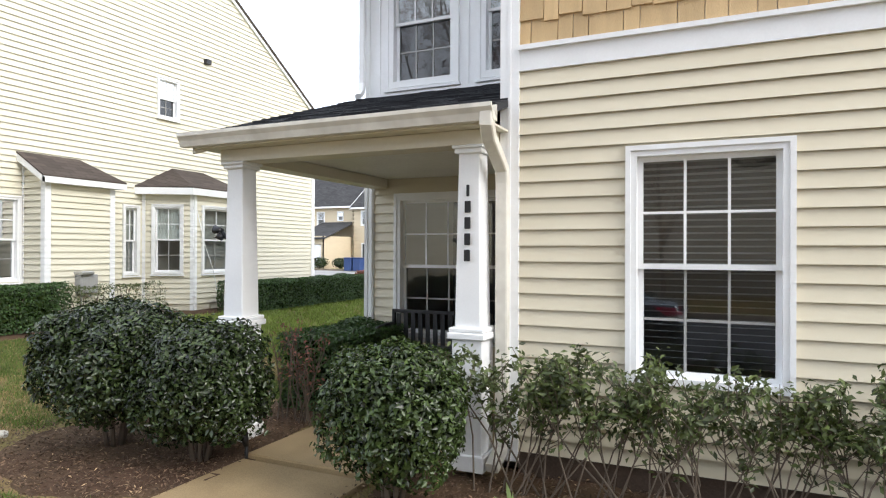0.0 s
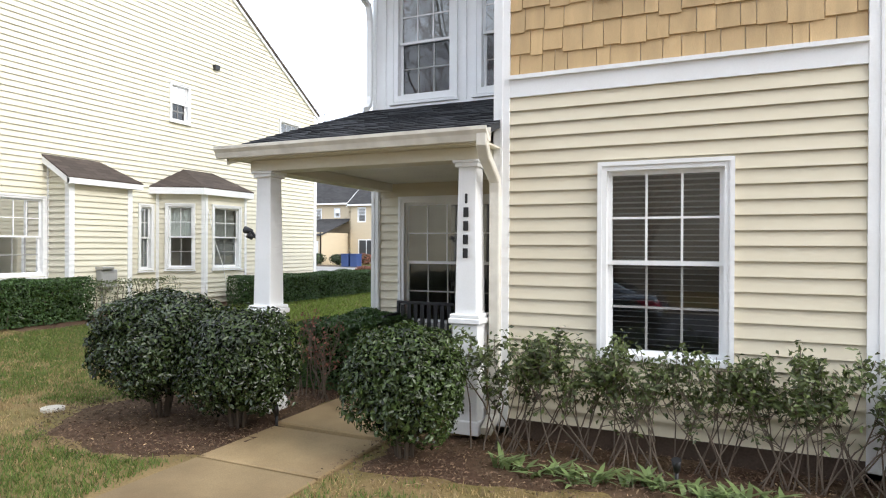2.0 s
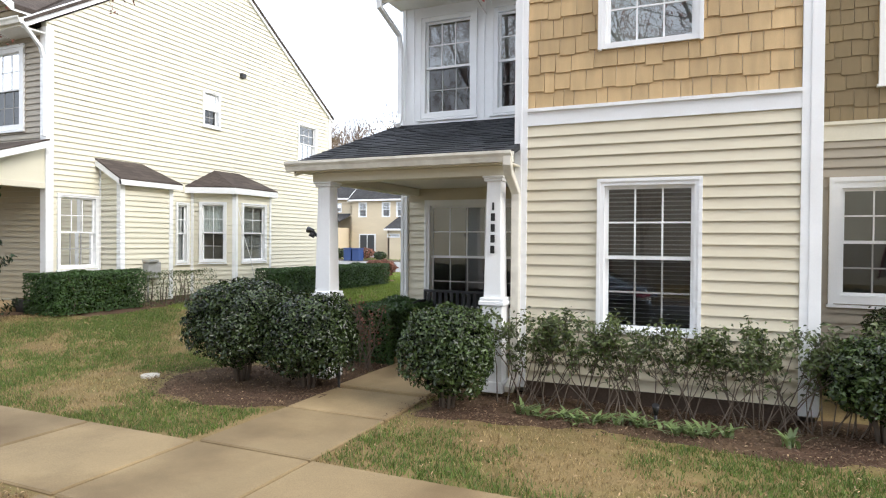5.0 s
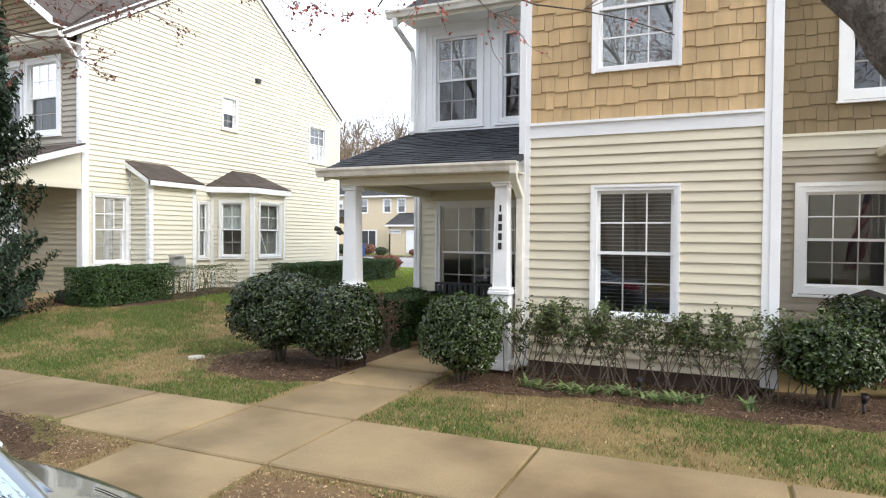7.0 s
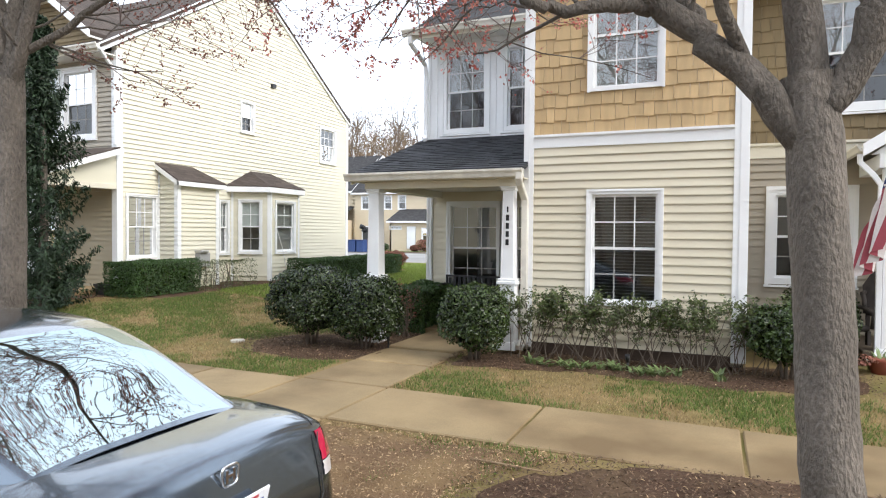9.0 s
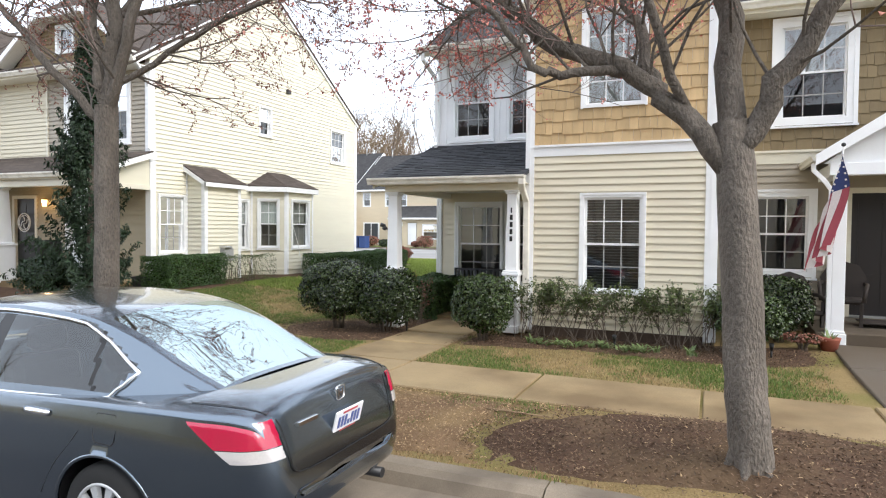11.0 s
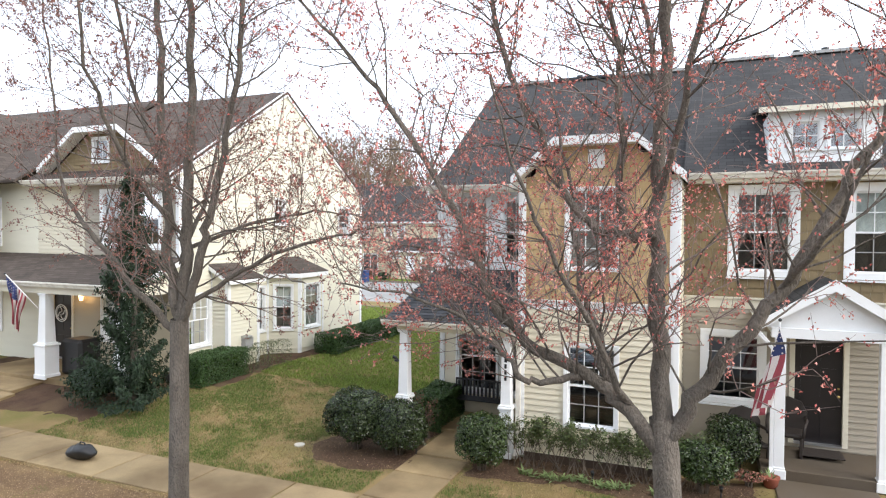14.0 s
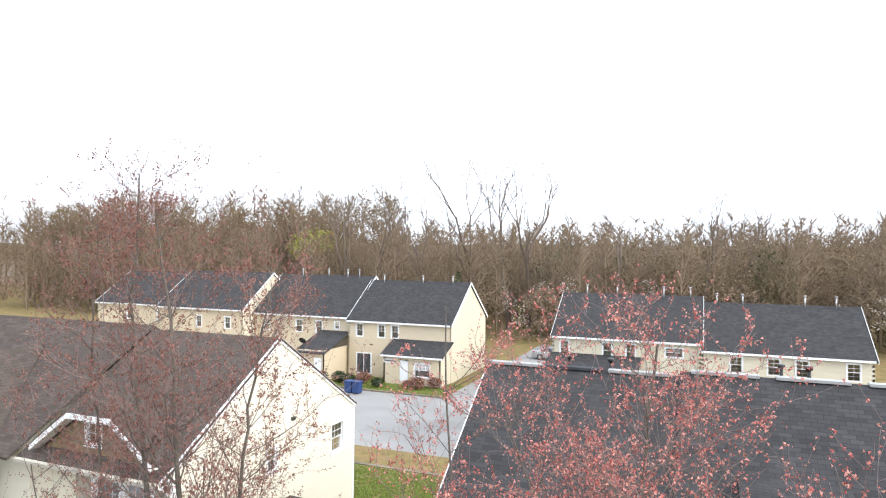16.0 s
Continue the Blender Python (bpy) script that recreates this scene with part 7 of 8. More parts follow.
    def region(s, v, y, z):
        # rear and front screens
        if v > 25:
            if 0.53 < s < 1.38 and abs(y) < lerp_table(CAR_CABIN, s)[2] - 0.03:
                return "rear_screen"
            if 2.86 < s < 3.68 and abs(y) < lerp_table(CAR_CABIN, s)[2] - 0.05:
                return "windscreen"
            return "roof"
        t = (v - 6.5) / 17
        lo, hi = 0.06, 0.86
        if lo < t < hi and z > 0.985:
            front = 3.46 - t * 0.62
            back = 1.16 - t * 0.30 if t < 0.5 else 1.01 + (t - 0.5) * 1.25
            if back < s < front and z < 1.375:
                if 2.12 < s < 2.22:
                    return "door_pillar"
                if 1.30 + 0.12 * (t - 0.5) < s < 1.335 + 0.12 * (t - 0.5):
                    return "quarter_pillar"
                return "front_side_window" if s > 2.17 else ("rear_side_window" if s > 1.31 else "quarter_window")
        return "roof"
    for side in (1, -1):
        for i in range(cs - 1):
            for j in range(cv - 1):
                q = (cidx[side, i, j], cidx[side, i + 1, j], cidx[side, i + 1, j + 1], cidx[side, i, j + 1])
                c = sum((Vector(cver[k]) for k in q), Vector()) / 4
                r = region(c.x, j + 0.5, c.y, c.z)
                key = (r, side if r not in ("roof", "rear_screen", "windscreen") else 0)
                regions.setdefault(key, []).append(q if side < 0 else q[::-1])
    for (r, sd), fs in regions.items():
        used = sorted({k for f in fs for k in f})
        remap = {k: n for n, k in enumerate(used)}
        m = paint if r == "roof" else (M_BLACK if r in ("door_pillar", "quarter_pillar") else (M_REARGLASS if r == "rear_screen" else M_CARGLASS))
        mesh_ob(r, [cver[k] for k in used], [tuple(remap[k] for k in f) for f in fs], m, car, smooth=True)
    # seats and shelf inside
    bm = bmesh.new()
    for y in (-0.38, 0.38):
        add_box(bm, (2.15, y - 0.24, 0.45), (2.35, y + 0.24, 1.08), 0.05)
        add_box(bm, (2.15, y - 0.13, 1.1), (2.27, y + 0.13, 1.27), 0.04)
    part("front_seat", bm, M_CHARCOAL, car)
    bm = bmesh.new()
    add_box(bm, (1.15, -0.62, 0.5), (1.35, 0.62, 1.06), 0.06)
    add_box(bm, (0.68, -0.68, 0.93), (1.15, 0.68, 0.985), 0.02)
    part("rear_seat", bm, M_CHARCOAL, car)
    # trims along the body
    def side_line(pts, r, m, nm, lift=0.004):
        for sd in (1, -1):
            tube(nm, [(s, sd * (car_side(s, z) + lift), z) for s, z in pts], r, m, car, 5)
    sw = [(0.62 + 0.1 * i) for i in range(34)]
    # Thin black line draws the shade along the body's shoulder crease.
    side_line([(s, 0.895 - 0.012 * s) for s in sw], 0.0035, M_BLACK, "side_moulding", 0.001)
    side_line([(1.62 + 0.12 * i, 0.245) for i in range(16)], 0.008, M_CHROME, "sill_strip", 0.004)
    for pts in ([(2.17, 0.30), (2.17, 0.6), (2.15, 0.90)], [(1.52, 0.42), (1.40, 0.60), (1.26, 0.75), (1.12, 0.93)], [(3.28, 0.30), (3.28, 0.6), (3.30, 0.88)]):
        side_line([(p.x, p.y) for p in bent([(a, b, 0) for a, b in pts], 6)], 0.0045, M_BLACK, "door_gap", -0.001)
    side_line([(0.93, 0.79), (0.92, 0.90), (0.94, 0.93), (1.07, 0.93), (1.09, 0.90), (1.09, 0.80), (1.07, 0.775), (0.95, 0.77), (0.93, 0.79)], 0.0035, M_BLACK, "fuel_flap_gap", 0.001)
    for s in (1.55, 2.52):
        for sd in (1, -1):
            bm = bmesh.new()
            y = sd * (car_side(s, 0.885) + 0.012)
            add_tube(bm, [(s - 0.10, y - sd * 0.012, 0.885), (s - 0.07, y + sd * 0.012, 0.89), (s + 0.05, y + sd * 0.014, 0.892), (s + 0.11, y - sd * 0.012, 0.885)], 0.02, 8)
            part("door_handle", bm, M_CHROME, car)
    # chrome round the side glass
    for sd in (1, -1):
        line = []
        for s in np.linspace(3.42, 2.9, 6):
            line.append((s, 0.04 + (3.46 - s) / 0.62 * 0.86))
        for s in np.linspace(2.85, 1.5, 10):
            line.append((s, 0.88))
        for v in np.linspace(0.82, 0.08, 8):
            line.append((1.145 - v * 0.30 if v < 0.5 else 0.995 + (v - 0.5) * 1.25, v))
        for s in np.linspace(1.2, 3.35, 12):
            line.append((s, 0.045))
        pts = []
        for s, v in line:
            w, z = cabin_side(s, max(0.0, min(1.0, v)))
            pts.append((s, sd * (w + 0.006), z))
        tube("window_trim", pts + pts[:1], 0.014, M_CHROME, car, 5)
    # mirrors
    for sd in (1, -1):
        bm = bmesh.new()
        bmesh.ops.create_uvsphere(bm, u_segments=12, v_segments=8, radius=1.0, matrix=Matrix.Translation((3.12, sd * 0.98, 1.02)) @ Matrix.Diagonal((0.075, 0.115, 0.075, 1)))
        add_box(bm, (3.10, sd * 0.84 - 0.06, 0.965), (3.16, sd * 0.84 + 0.06, 1.0), 0.01)
        part("door_mirror", bm, M_BLACK, car, smooth=True)
    # rear: lid gap, bumper crease, plate, emblem, badge bar, exhaust
    def rear_x(y, z):
        best = 0.0
        for s in 0.6 * np.linspace(0.0, 1.0, 500) ** 1.7:
            sec = body_section(s)
            if sec[0][1] <= z <= sec[-1][1] + 0.01 and car_side(s, min(z, sec[6][1])) >= abs(y):
                return s
        return best
    def deck_z(s, share):
        """Height of the deck at a share of the half width."""
        w = lerp_table(CAR_BODY, s)[0]
        sec = resample(body_section(s), 60)
        return max(z for a, z in sec if abs(a - share * w) < 0.02 * w) + 0.001

    lid = [(-0.62, 0.945), (-0.595, 0.89), (-0.57, 0.74), (-0.50, 0.64), (0, 0.625), (0.50, 0.64), (0.57, 0.74), (0.595, 0.89), (0.62, 0.945)]
    tube("lid_gap", [(rear_x(p.x, p.y) - 0.004, p.x, p.y) for p in bent([(a, b, 0) for a, b in lid], 4)], 0.0035, M_BLACK, car, 5)
    tube("lid_gap", [(s, 0.83 * lerp_table(CAR_BODY, s)[0], deck_z(s, 0.83)) for s in np.linspace(0.13, 0.55, 12)], 0.0025, M_BLACK, car, 5)
    tube("lid_gap", [(s, -0.83 * lerp_table(CAR_BODY, s)[0], deck_z(s, 0.83)) for s in np.linspace(0.13, 0.55, 12)], 0.0025, M_BLACK, car, 5)
    px = rear_x(0, 0.79)
    plate = empty("number_plate", "", "")
    plate.parent = car
    tl = Matrix.Translation((px - 0.014, 0, 0.79)) @ Matrix.Rotation(radians(-14), 4, "Y")
    bm = bmesh.new()
    add_box(bm, (-0.008, -0.155, -0.078), (0.004, 0.155, 0.078), 0.004, tl)
    part("plate_sheet", bm, M_PLATE, plate)
    for i in range(7):
        bm = bmesh.new()
        y = -0.118 + i * 0.036
        add_box(bm, (-0.0115, y, -0.03), (-0.0085, y + 0.022, 0.04 if i != 3 else -0.0), 0, tl)
        part("plate_bar", bm, M_BLUEINK, plate)
    bm = bmesh.new()
    add_box(bm, (-0.0115, -0.09, -0.066), (-0.0085, 0.09, -0.05), 0, tl)
    part("plate_bar", bm, M_REDINK, plate)
    bm = bmesh.new()
    add_box(bm, (-0.0115, -0.08, 0.055), (-0.0085, 0.08, 0.066), 0, tl)
    part("plate_bar", bm, M_REDINK, plate)
    ex = rear_x(0, 0.945)
    bm = bmesh.new()
    add_tube(bm, [(ex - 0.012, (0.046 + 0.006 * math.sin(a)) * math.copysign(abs(math.cos(a)) ** 0.5, math.cos(a)), 0.945 + 0.042 * math.copysign(abs(math.sin(a)) ** 0.5, math.sin(a))) for a in np.linspace(0, 2 * math.pi, 25)], 0.006, 6, False)
    add_box(bm, (ex - 0.016, -0.014, 0.939), (ex - 0.006, 0.014, 0.951))
    add_box(bm, (ex - 0.016, -0.026, 0.918), (ex - 0.006, -0.014, 0.972))
    add_box(bm, (ex - 0.016, 0.014, 0.918), (ex - 0.006, 0.026, 0.972))
    part("emblem", bm, M_CHROME, car)
    box("badge_bar", (rear_x(0.36, 0.87) - 0.008, 0.27, 0.86), (rear_x(0.36, 0.87) + 0.02, 0.45, 0.885), M_CHROME, car, 0.002)
    bm = bmesh.new()
    add_box(bm, (0.24, -0.55, 0.22), (0.5, 0.55, 0.34), 0.03)
    part("rear_valance", bm, M_BLACK, car)
    tube("exhaust_pipe", [(0.45, -0.50, 0.27), (0.05, -0.50, 0.27)], 0.035, M_CHARCOAL, car, 10)
    bm = bmesh.new()
    for c in wells:
        for sd in (1, -1):
            add_prism(bm, [(c + (R + 0.01) * math.cos(a), 0.325 + (R + 0.01) * math.sin(a)) for a in np.linspace(-0.25, math.pi + 0.25, 16)], lambda u, v, d: (u, d, v), sd * 0.45, sd * 0.60)
    part("wheel_well", bm, M_BLACK, car)
    for c in wells:
        for sd in (1, -1):
            bm = bmesh.new()
            arc = [(c + (R + 0.002) * math.cos(a), 0.325 + (R + 0.002) * math.sin(a)) for a in np.linspace(-0.2, math.pi + 0.2, 30)]
            add_tube(bm, [(s, sd * (car_side(s, z) - 0.004), z) for s, z in arc], 0.013, 6, False)
            rings = [[bm.verts.new((s, sd * wd * car_side(s, z), z)) for s, z in arc] for wd in (0.99, 0.6)]
            for k in range(len(arc) - 1):
                bm.faces.new((rings[0][k], rings[0][k + 1], rings[1][k + 1], rings[1][k])).material_index = 1
            part("arch_lip", bm, [paint, M_BLACK], car)
    box("underbody", (0.5, -0.75, 0.2), (4.5, 0.75, 0.34), M_BLACK, car, 0.02)
    for s in wells:
        for sd in (1, -1):
            wheel(car, M_TYRE, M_RIM, s, sd)
    # antenna-free roof, front lamps
    for sd in (1, -1):
        bm = bmesh.new()
        bmesh.ops.create_uvsphere(bm, u_segments=10, v_segments=8, radius=1.0, matrix=Matrix.Translation((4.62, sd * 0.66, 0.66)) @ Matrix.Diagonal((0.2, 0.13, 0.06, 1)))
        part("head_lamp", bm, M_CLEARLENS, car, smooth=True)
    return car


ROAD_Z = -0.19
car_a = sedan("car", "dark blue-grey metallic sedan parked against the kerb", M_CARPAINT)
car_a.matrix_basis = pose(0.755, -6.98, ROAD_Z + 0.005, 0, 0, 180)

# ---- houses behind ----
def far_house(label, x0, x1, y, ridge_z, eave_z, depth=10.3, base=0.0, roof=None, wall=None, windows=(), gable=(True, True), front=-1):
    """A distant row-house unit: walls, gabled roof, rake boards, windows with frames."""
    roof, wall = roof or M_ROOF, wall or M_FARSIDING
    top = empty("house", label, "house", "row houses behind")
    y1 = y + depth
    ry = (y + y1) / 2
    s = (ridge_z - eave_z) / (depth / 2 + 0.35)
    lim = lambda z: (y, y1) if z < eave_z else (y + (z - eave_z) / s, y1 - (z - eave_z) / s)
    holes = [(a, a + w, z, z + h) for a, w, z, h in windows]
    wall_shell("wall", facing_south(y), flat_limits(x0 + 0.01, x1 - 0.01), base - 0.3, eave_z + 0.1, holes, wall, top, breaks=())
    wall_shell("wall", facing_north(y1), flat_limits(x0 + 0.01, x1 - 0.01), base - 0.3, eave_z + 0.1, [], wall, top)
    # On tan houses the east wall is paler than the other three.
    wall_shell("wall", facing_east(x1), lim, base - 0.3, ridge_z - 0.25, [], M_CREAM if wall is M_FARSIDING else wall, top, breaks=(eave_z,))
    wall_shell("wall", facing_west(x0), lim, base - 0.3, ridge_z - 0.25, [], wall, top, breaks=(eave_z,))
    # lapped courses, as raised lines
    k = base + 0.2
    bm = bmesh.new()
    while k < eave_z:
        for p, q in spans(x0, x1, [(h[0], h[1]) for h in holes if h[2] < k + 0.02 and h[3] > k]):
            add_prism(bm, [(p, k), (q, k), (q, k + 0.16), (p, k + 0.16)], facing_south(y), 0, 0.012)
        k += 0.34
    part("siding", bm, wall, top, kind="stuff")
    for e, yy in ((-1, y - 0.35), (1, y1 + 0.35)):
        roof_plane("roof", [(x0 - 0.1, yy, eave_z - 0.05), (x1 + 0.15, yy, eave_z - 0.05), (x1 + 0.15, ry, ridge_z), (x0 - 0.1, ry, ridge_z)], roof, top, thick=0.12)
        for xx in (x1 + 0.15, x0 - 0.13):
            prism("rake_board", [(ry, ridge_z + 0.03), (ry, ridge_z - 0.22), (yy, eave_z - 0.27), (yy, eave_z - 0.02)], facing_east(xx), 0, 0.03, M_WHITE, top)
    prism("fascia", [(x0, eave_z - 0.2), (x1, eave_z - 0.2), (x1, eave_z - 0.04), (x0, eave_z - 0.04)], facing_south(y - 0.35), 0, 0.03, M_WHITE, top)
    for a, w, z, h in windows:
        window(facing_south(y), a, a + w, z, z + h, "white window of a row house behind", far=True, trim=0.09, cols=2, rows=2)
    return top


def vent_pipe(x, y, z, h, label, m, cap=True, r=0.06):
    top = empty("roof_vent", label, "roof vent", "roof vents", at=(x, y, z))
    tube("pipe", [(0, 0, -0.25), (0, 0, h)], r, m, top, 10)
    if cap:
        tube("cap", [(0, 0, h), (0, 0, h + 0.10)], r * 1.9, m, top, 10)
    return top


far_house("pale tan row house with grey roof beyond the parking court", -30.2, -18.8, 44.4, 9.5, 5.6, windows=[(-29.3, 0.9, 3.9, 1.4), (-26.8, 0.9, 3.9, 1.4), (-25.3, 0.9, 3.9, 1.4)])
far_house("pale tan row house with grey roof and dark patio door", -42.5, -30.2, 44.9, 9.9, 5.8, windows=[(-41.2, 0.9, 3.9, 1.4), (-37.0, 0.9, 3.9, 1.4), (-34.5, 0.9, 3.9, 1.4), (-32.2, 0.7, 4.4, 0.9)])
far_house("pale row house set forward with a bright gable", -54.5, -42.5, 43.0, 10.1, 6.2, windows=[(-45, 0.9, 4.0, 1.4), (-49, 0.9, 4.0, 1.4)])
far_house("pale row house far along the court", -68, -55.5, 46.0, 9.8, 6.0, windows=[(-58, 0.9, 4.0, 1.4), (-63, 0.9, 4.0, 1.4)])
far_house("cream row house with dark roof behind the ridge", -8.6, 3.4, 42.5, 8.9, 5.45, wall=M_CREAM, windows=[(-8.0, 0.9, 3.7, 1.4), (-4.4, 0.9, 3.7, 1.4), (-2.5, 0.9, 3.7, 1.4), (0.6, 1.5, 4.1, 0.9)])
far_house("cream row house with dark roof and white windows", 3.4, 15.0, 42.0, 8.45, 5.0, wall=M_CREAM, windows=[(5.4, 1.0, 3.3, 1.4), (8.0, 1.0, 3.3, 1.4), (9.9, 1.0, 3.3, 1.4), (13.2, 1.0, 3.3, 1.4)])
far_house("pale house at the edge of the wood", -74, -64, 70.0, 8.5, 5.6, wall=M_CREAM, windows=[(-69, 1.0, 3.3, 1.4), (-66.6, 1.0, 3.3, 1.4)])
# ground-floor rooms of the tan house
annex = empty("annex", "one-storey tan annex with a grey lean-to roof", "house annex")
AN = facing_south(41.9)
an_holes = [(-23.1, -22.15, 0.3, 2.35), (-21.6, -19.9, 0.8, 2.2), (-24.8, -23.6, 2.0, 2.35)]
wall_shell("wall", AN, flat_limits(-24.79, -18.86), -0.2, 2.9, an_holes, M_FARSIDING, annex)
# East wall is cream while the rest of the annex is tan.
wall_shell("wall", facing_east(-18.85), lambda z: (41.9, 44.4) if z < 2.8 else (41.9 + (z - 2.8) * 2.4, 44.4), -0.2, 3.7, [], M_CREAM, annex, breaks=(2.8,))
wall_shell("wall", facing_west(-24.8), flat_limits(41.9, 44.4), -0.2, 2.9, [], M_FARSIDING, annex)
roof_plane("roof", [(-25.0, 41.55, 2.8), (-18.55, 41.55, 2.8), (-18.55, 44.4, 3.95), (-25.0, 44.4, 3.95)], M_ROOF, annex)
prism("fascia", [(-25.0, 2.62), (-18.55, 2.62), (-18.55, 2.78), (-25.0, 2.78)], facing_south(41.55), 0, 0.03, M_WHITE, annex)
window(AN, *an_holes[1], "white triple window of the annex", far=True, trim=0.08, cols=4, rows=2)
window(AN, *an_holes[2], "small high window of the annex", far=True, trim=0.06, cols=4, rows=1, single=True)
box("back_door", (-23.05, 41.86, 0.3), (-22.2, 41.95, 2.3), M_WHITE, annex)
patio = empty("patio_door", "dark sliding patio door of the tan house", "door")
box("frame", (-29.2, 44.33, 0.2), (-27.4, 44.42, 2.35), M_WHITE, patio)
box("pane", (-29.05, 44.30, 0.35), (-28.35, 44.325, 2.25), M_SCREEN, patio)
box("pane", (-28.25, 44.30, 0.35), (-27.55, 44.325, 2.25), M_SCREEN, patio)
shed = empty("annex", "small tan storage annex with a grey sloping roof", "house annex")
wall_shell("wall", facing_south(40.3), flat_limits(-33.59, -30.41), -0.2, 2.9, [(-31.6, -30.7, 0.2, 2.2)], M_FARSIDING, shed)
wall_shell("wall", facing_east(-30.4), flat_limits(40.3, 44.9), -0.2, 2.9, [], M_FARSIDING, shed)
wall_shell("wall", facing_west(-33.6), flat_limits(40.3, 44.9), -0.2, 2.9, [], M_FARSIDING, shed)
box("back_door", (-31.55, 40.28, 0.2), (-30.75, 40.36, 2.15), M_WHITE, shed)
roof_plane("roof", [(-33.8, 40.0, 2.7), (-30.2, 40.0, 2.7), (-30.2, 44.9, 4.3), (-33.8, 44.9, 4.3)], M_ROOF, shed)
dish = empty("satellite_dish", "dark satellite dish on a short mast", "satellite dish", at=(-33.2, 40.8, 3.0))
tube("mast", [(0, 0, -0.1), (0, 0, 0.6)], 0.03, M_CHARCOAL, dish)
bm = bmesh.new()
bmesh.ops.create_uvsphere(bm, u_segments=14, v_segments=8, radius=1.0, matrix=Matrix.Translation((0, -0.1, 0.7)) @ Matrix.Rotation(radians(35), 4, "X") @ Matrix.Diagonal((0.42, 0.07, 0.38, 1)))
part("reflector", bm, M_CHARCOAL, dish, smooth=True)
lean = empty("annex", "low dark-roofed lean-to of the cream row house", "house annex")
roof_plane("roof", [(-8.8, 39.6, 3.0), (-1.2, 39.6, 3.0), (-1.2, 42.5, 4.0), (-8.8, 42.5, 4.0)], M_ROOF, lean)
wall_shell("wall", facing_south(39.9), flat_limits(-8.5, -1.5), -0.2, 2.95, [], M_CREAM, lean)
for x, dz in ((-6.4, 0), (-3.7, 0), (0.3, 0), (2.5, 0)):
    vent_pipe(x, 47.2, 8.85, 0.75, "galvanised flue on a far dark roof", M_METAL)
for x in (4.6, 6.6, 11.2, 13.4):
    vent_pipe(x, 46.8, 8.4, 0.75, "galvanised flue on a far dark roof", M_METAL)
for x in (-20.6, -24.0, -28.6):
    vent_pipe(x, 49.3, 9.4, 0.6, "white vent pipe on a far roof", M_METAL)
for x in (-32.0, -33.5, -36.0, -39.5):
    vent_pipe(x, 49.8, 9.8, 0.7, "white vent pipe on a far roof", M_METAL)
for x in (-0.4, 0.83, 5.4, 6.07):
    vent_pipe(x, 7.55, 8.75 if x < 3 else 8.9, 0.42, "black flue pipe with a cap behind the ridge", M_BLACK, r=0.05)
for i, (x, y, r) in enumerate(((-30.4, 39.6, 0.75), (-28.9, 40.6, 0.7), (-27.4, 39.8, 0.7), (-26.4, 40.9, 0.75), (-20.6, 40.4, 0.8), (-19.3, 41.6, 0.7), (-24.4, 39.9, 0.55), (-21.8, 41.0, 0.45), (-34.6, 39.6, 0.9), (-33.5, 38.9, 0.7))):
    clipped_bush(x, y, r, r, r * 1.5, "rounded shrub before the tan row house", 200 + i, leaves=900, size=0.13, material=M_RUST if i in (3, 4, 5, 7) else M_HOLLY, group="shrubs behind")
for x in (-25.5, -24.7):
    bin_ = empty("wheeled_bin", "dark blue wheeled rubbish bin by the parking court", "bin", "wheeled bins", at=(x, 36.8, 0.04))
    bm = bmesh.new()
    add_box(bm, (-0.33, -0.36, 0.05), (0.33, 0.36, 1.0), 0.04)
    part("body", bm, M_BLUEBIN, bin_)
    bm = bmesh.new()
    add_box(bm, (-0.36, -0.4, 1.0), (0.36, 0.42, 1.08), 0.03)
    part("lid", bm, M_BLUEBIN, bin_)
car_b = sedan("car", "silver sedan parked on the far lane", M_SILVERPAINT)
car_b.matrix_basis = pose(-15.2, 62.0, 0.07, 0, 0, 0)

# ---- the wood behind ----
def wood_trees(name, label, material, count, x0, x1, y0, y1, h, seed, spread=0.28, twigs=46, start=0.25, twig=0.05):
    """Bare far trees as trunks with sprays of fine twigs, in one sheet of stuff."""
    rnd = np.random.default_rng(seed)
    vs, fs = [], []

    def spike(p, q, r):
        d = q - p
        a = d.orthogonal().normalized() * r
        b = d.cross(a).normalized() * r
        k = len(vs)
        vs.extend([p + a, p - a * 0.5 + b * 0.87, p - a * 0.5 - b * 0.87, q])
        fs.extend([(k, k + 1, k + 3), (k + 1, k + 2, k + 3), (k + 2, k, k + 3)])
    for _ in range(count):
        x, y = rnd.uniform(x0, x1), rnd.uniform(y0, y1)
        hh = rnd.uniform(*h)
        b = Vector((x, y, ground_z(x, y) - 0.2))
        top = b + Vector((rnd.normal(0, 0.5), rnd.normal(0, 0.5), hh))
        spike(b, top, 0.014 * hh)
        for _ in range(twigs):
            t = rnd.uniform(start, 0.97)
            s = b.lerp(top, t)
            ln = hh * spread * (1.25 - t) * rnd.uniform(0.5, 1.2)
            a = rnd.uniform(0, 2 * math.pi)
            e = s + Vector((math.cos(a) * ln, math.sin(a) * ln, ln * rnd.uniform(0.5, 1.5)))
            spike(s, e, twig * rnd.uniform(0.6, 1.4))
            for _ in range(3):
                m = s.lerp(e, rnd.uniform(0.3, 0.9))
                spike(m, m + Vector(rnd.normal(0, ln * 0.28, 3)) + Vector((0, 0, ln * 0.3)), twig * 0.6)
    v = np.array([tuple(p) for p in vs])
    cloud_mesh(name, v, np.array(fs), material, label=label, kind="stuff")


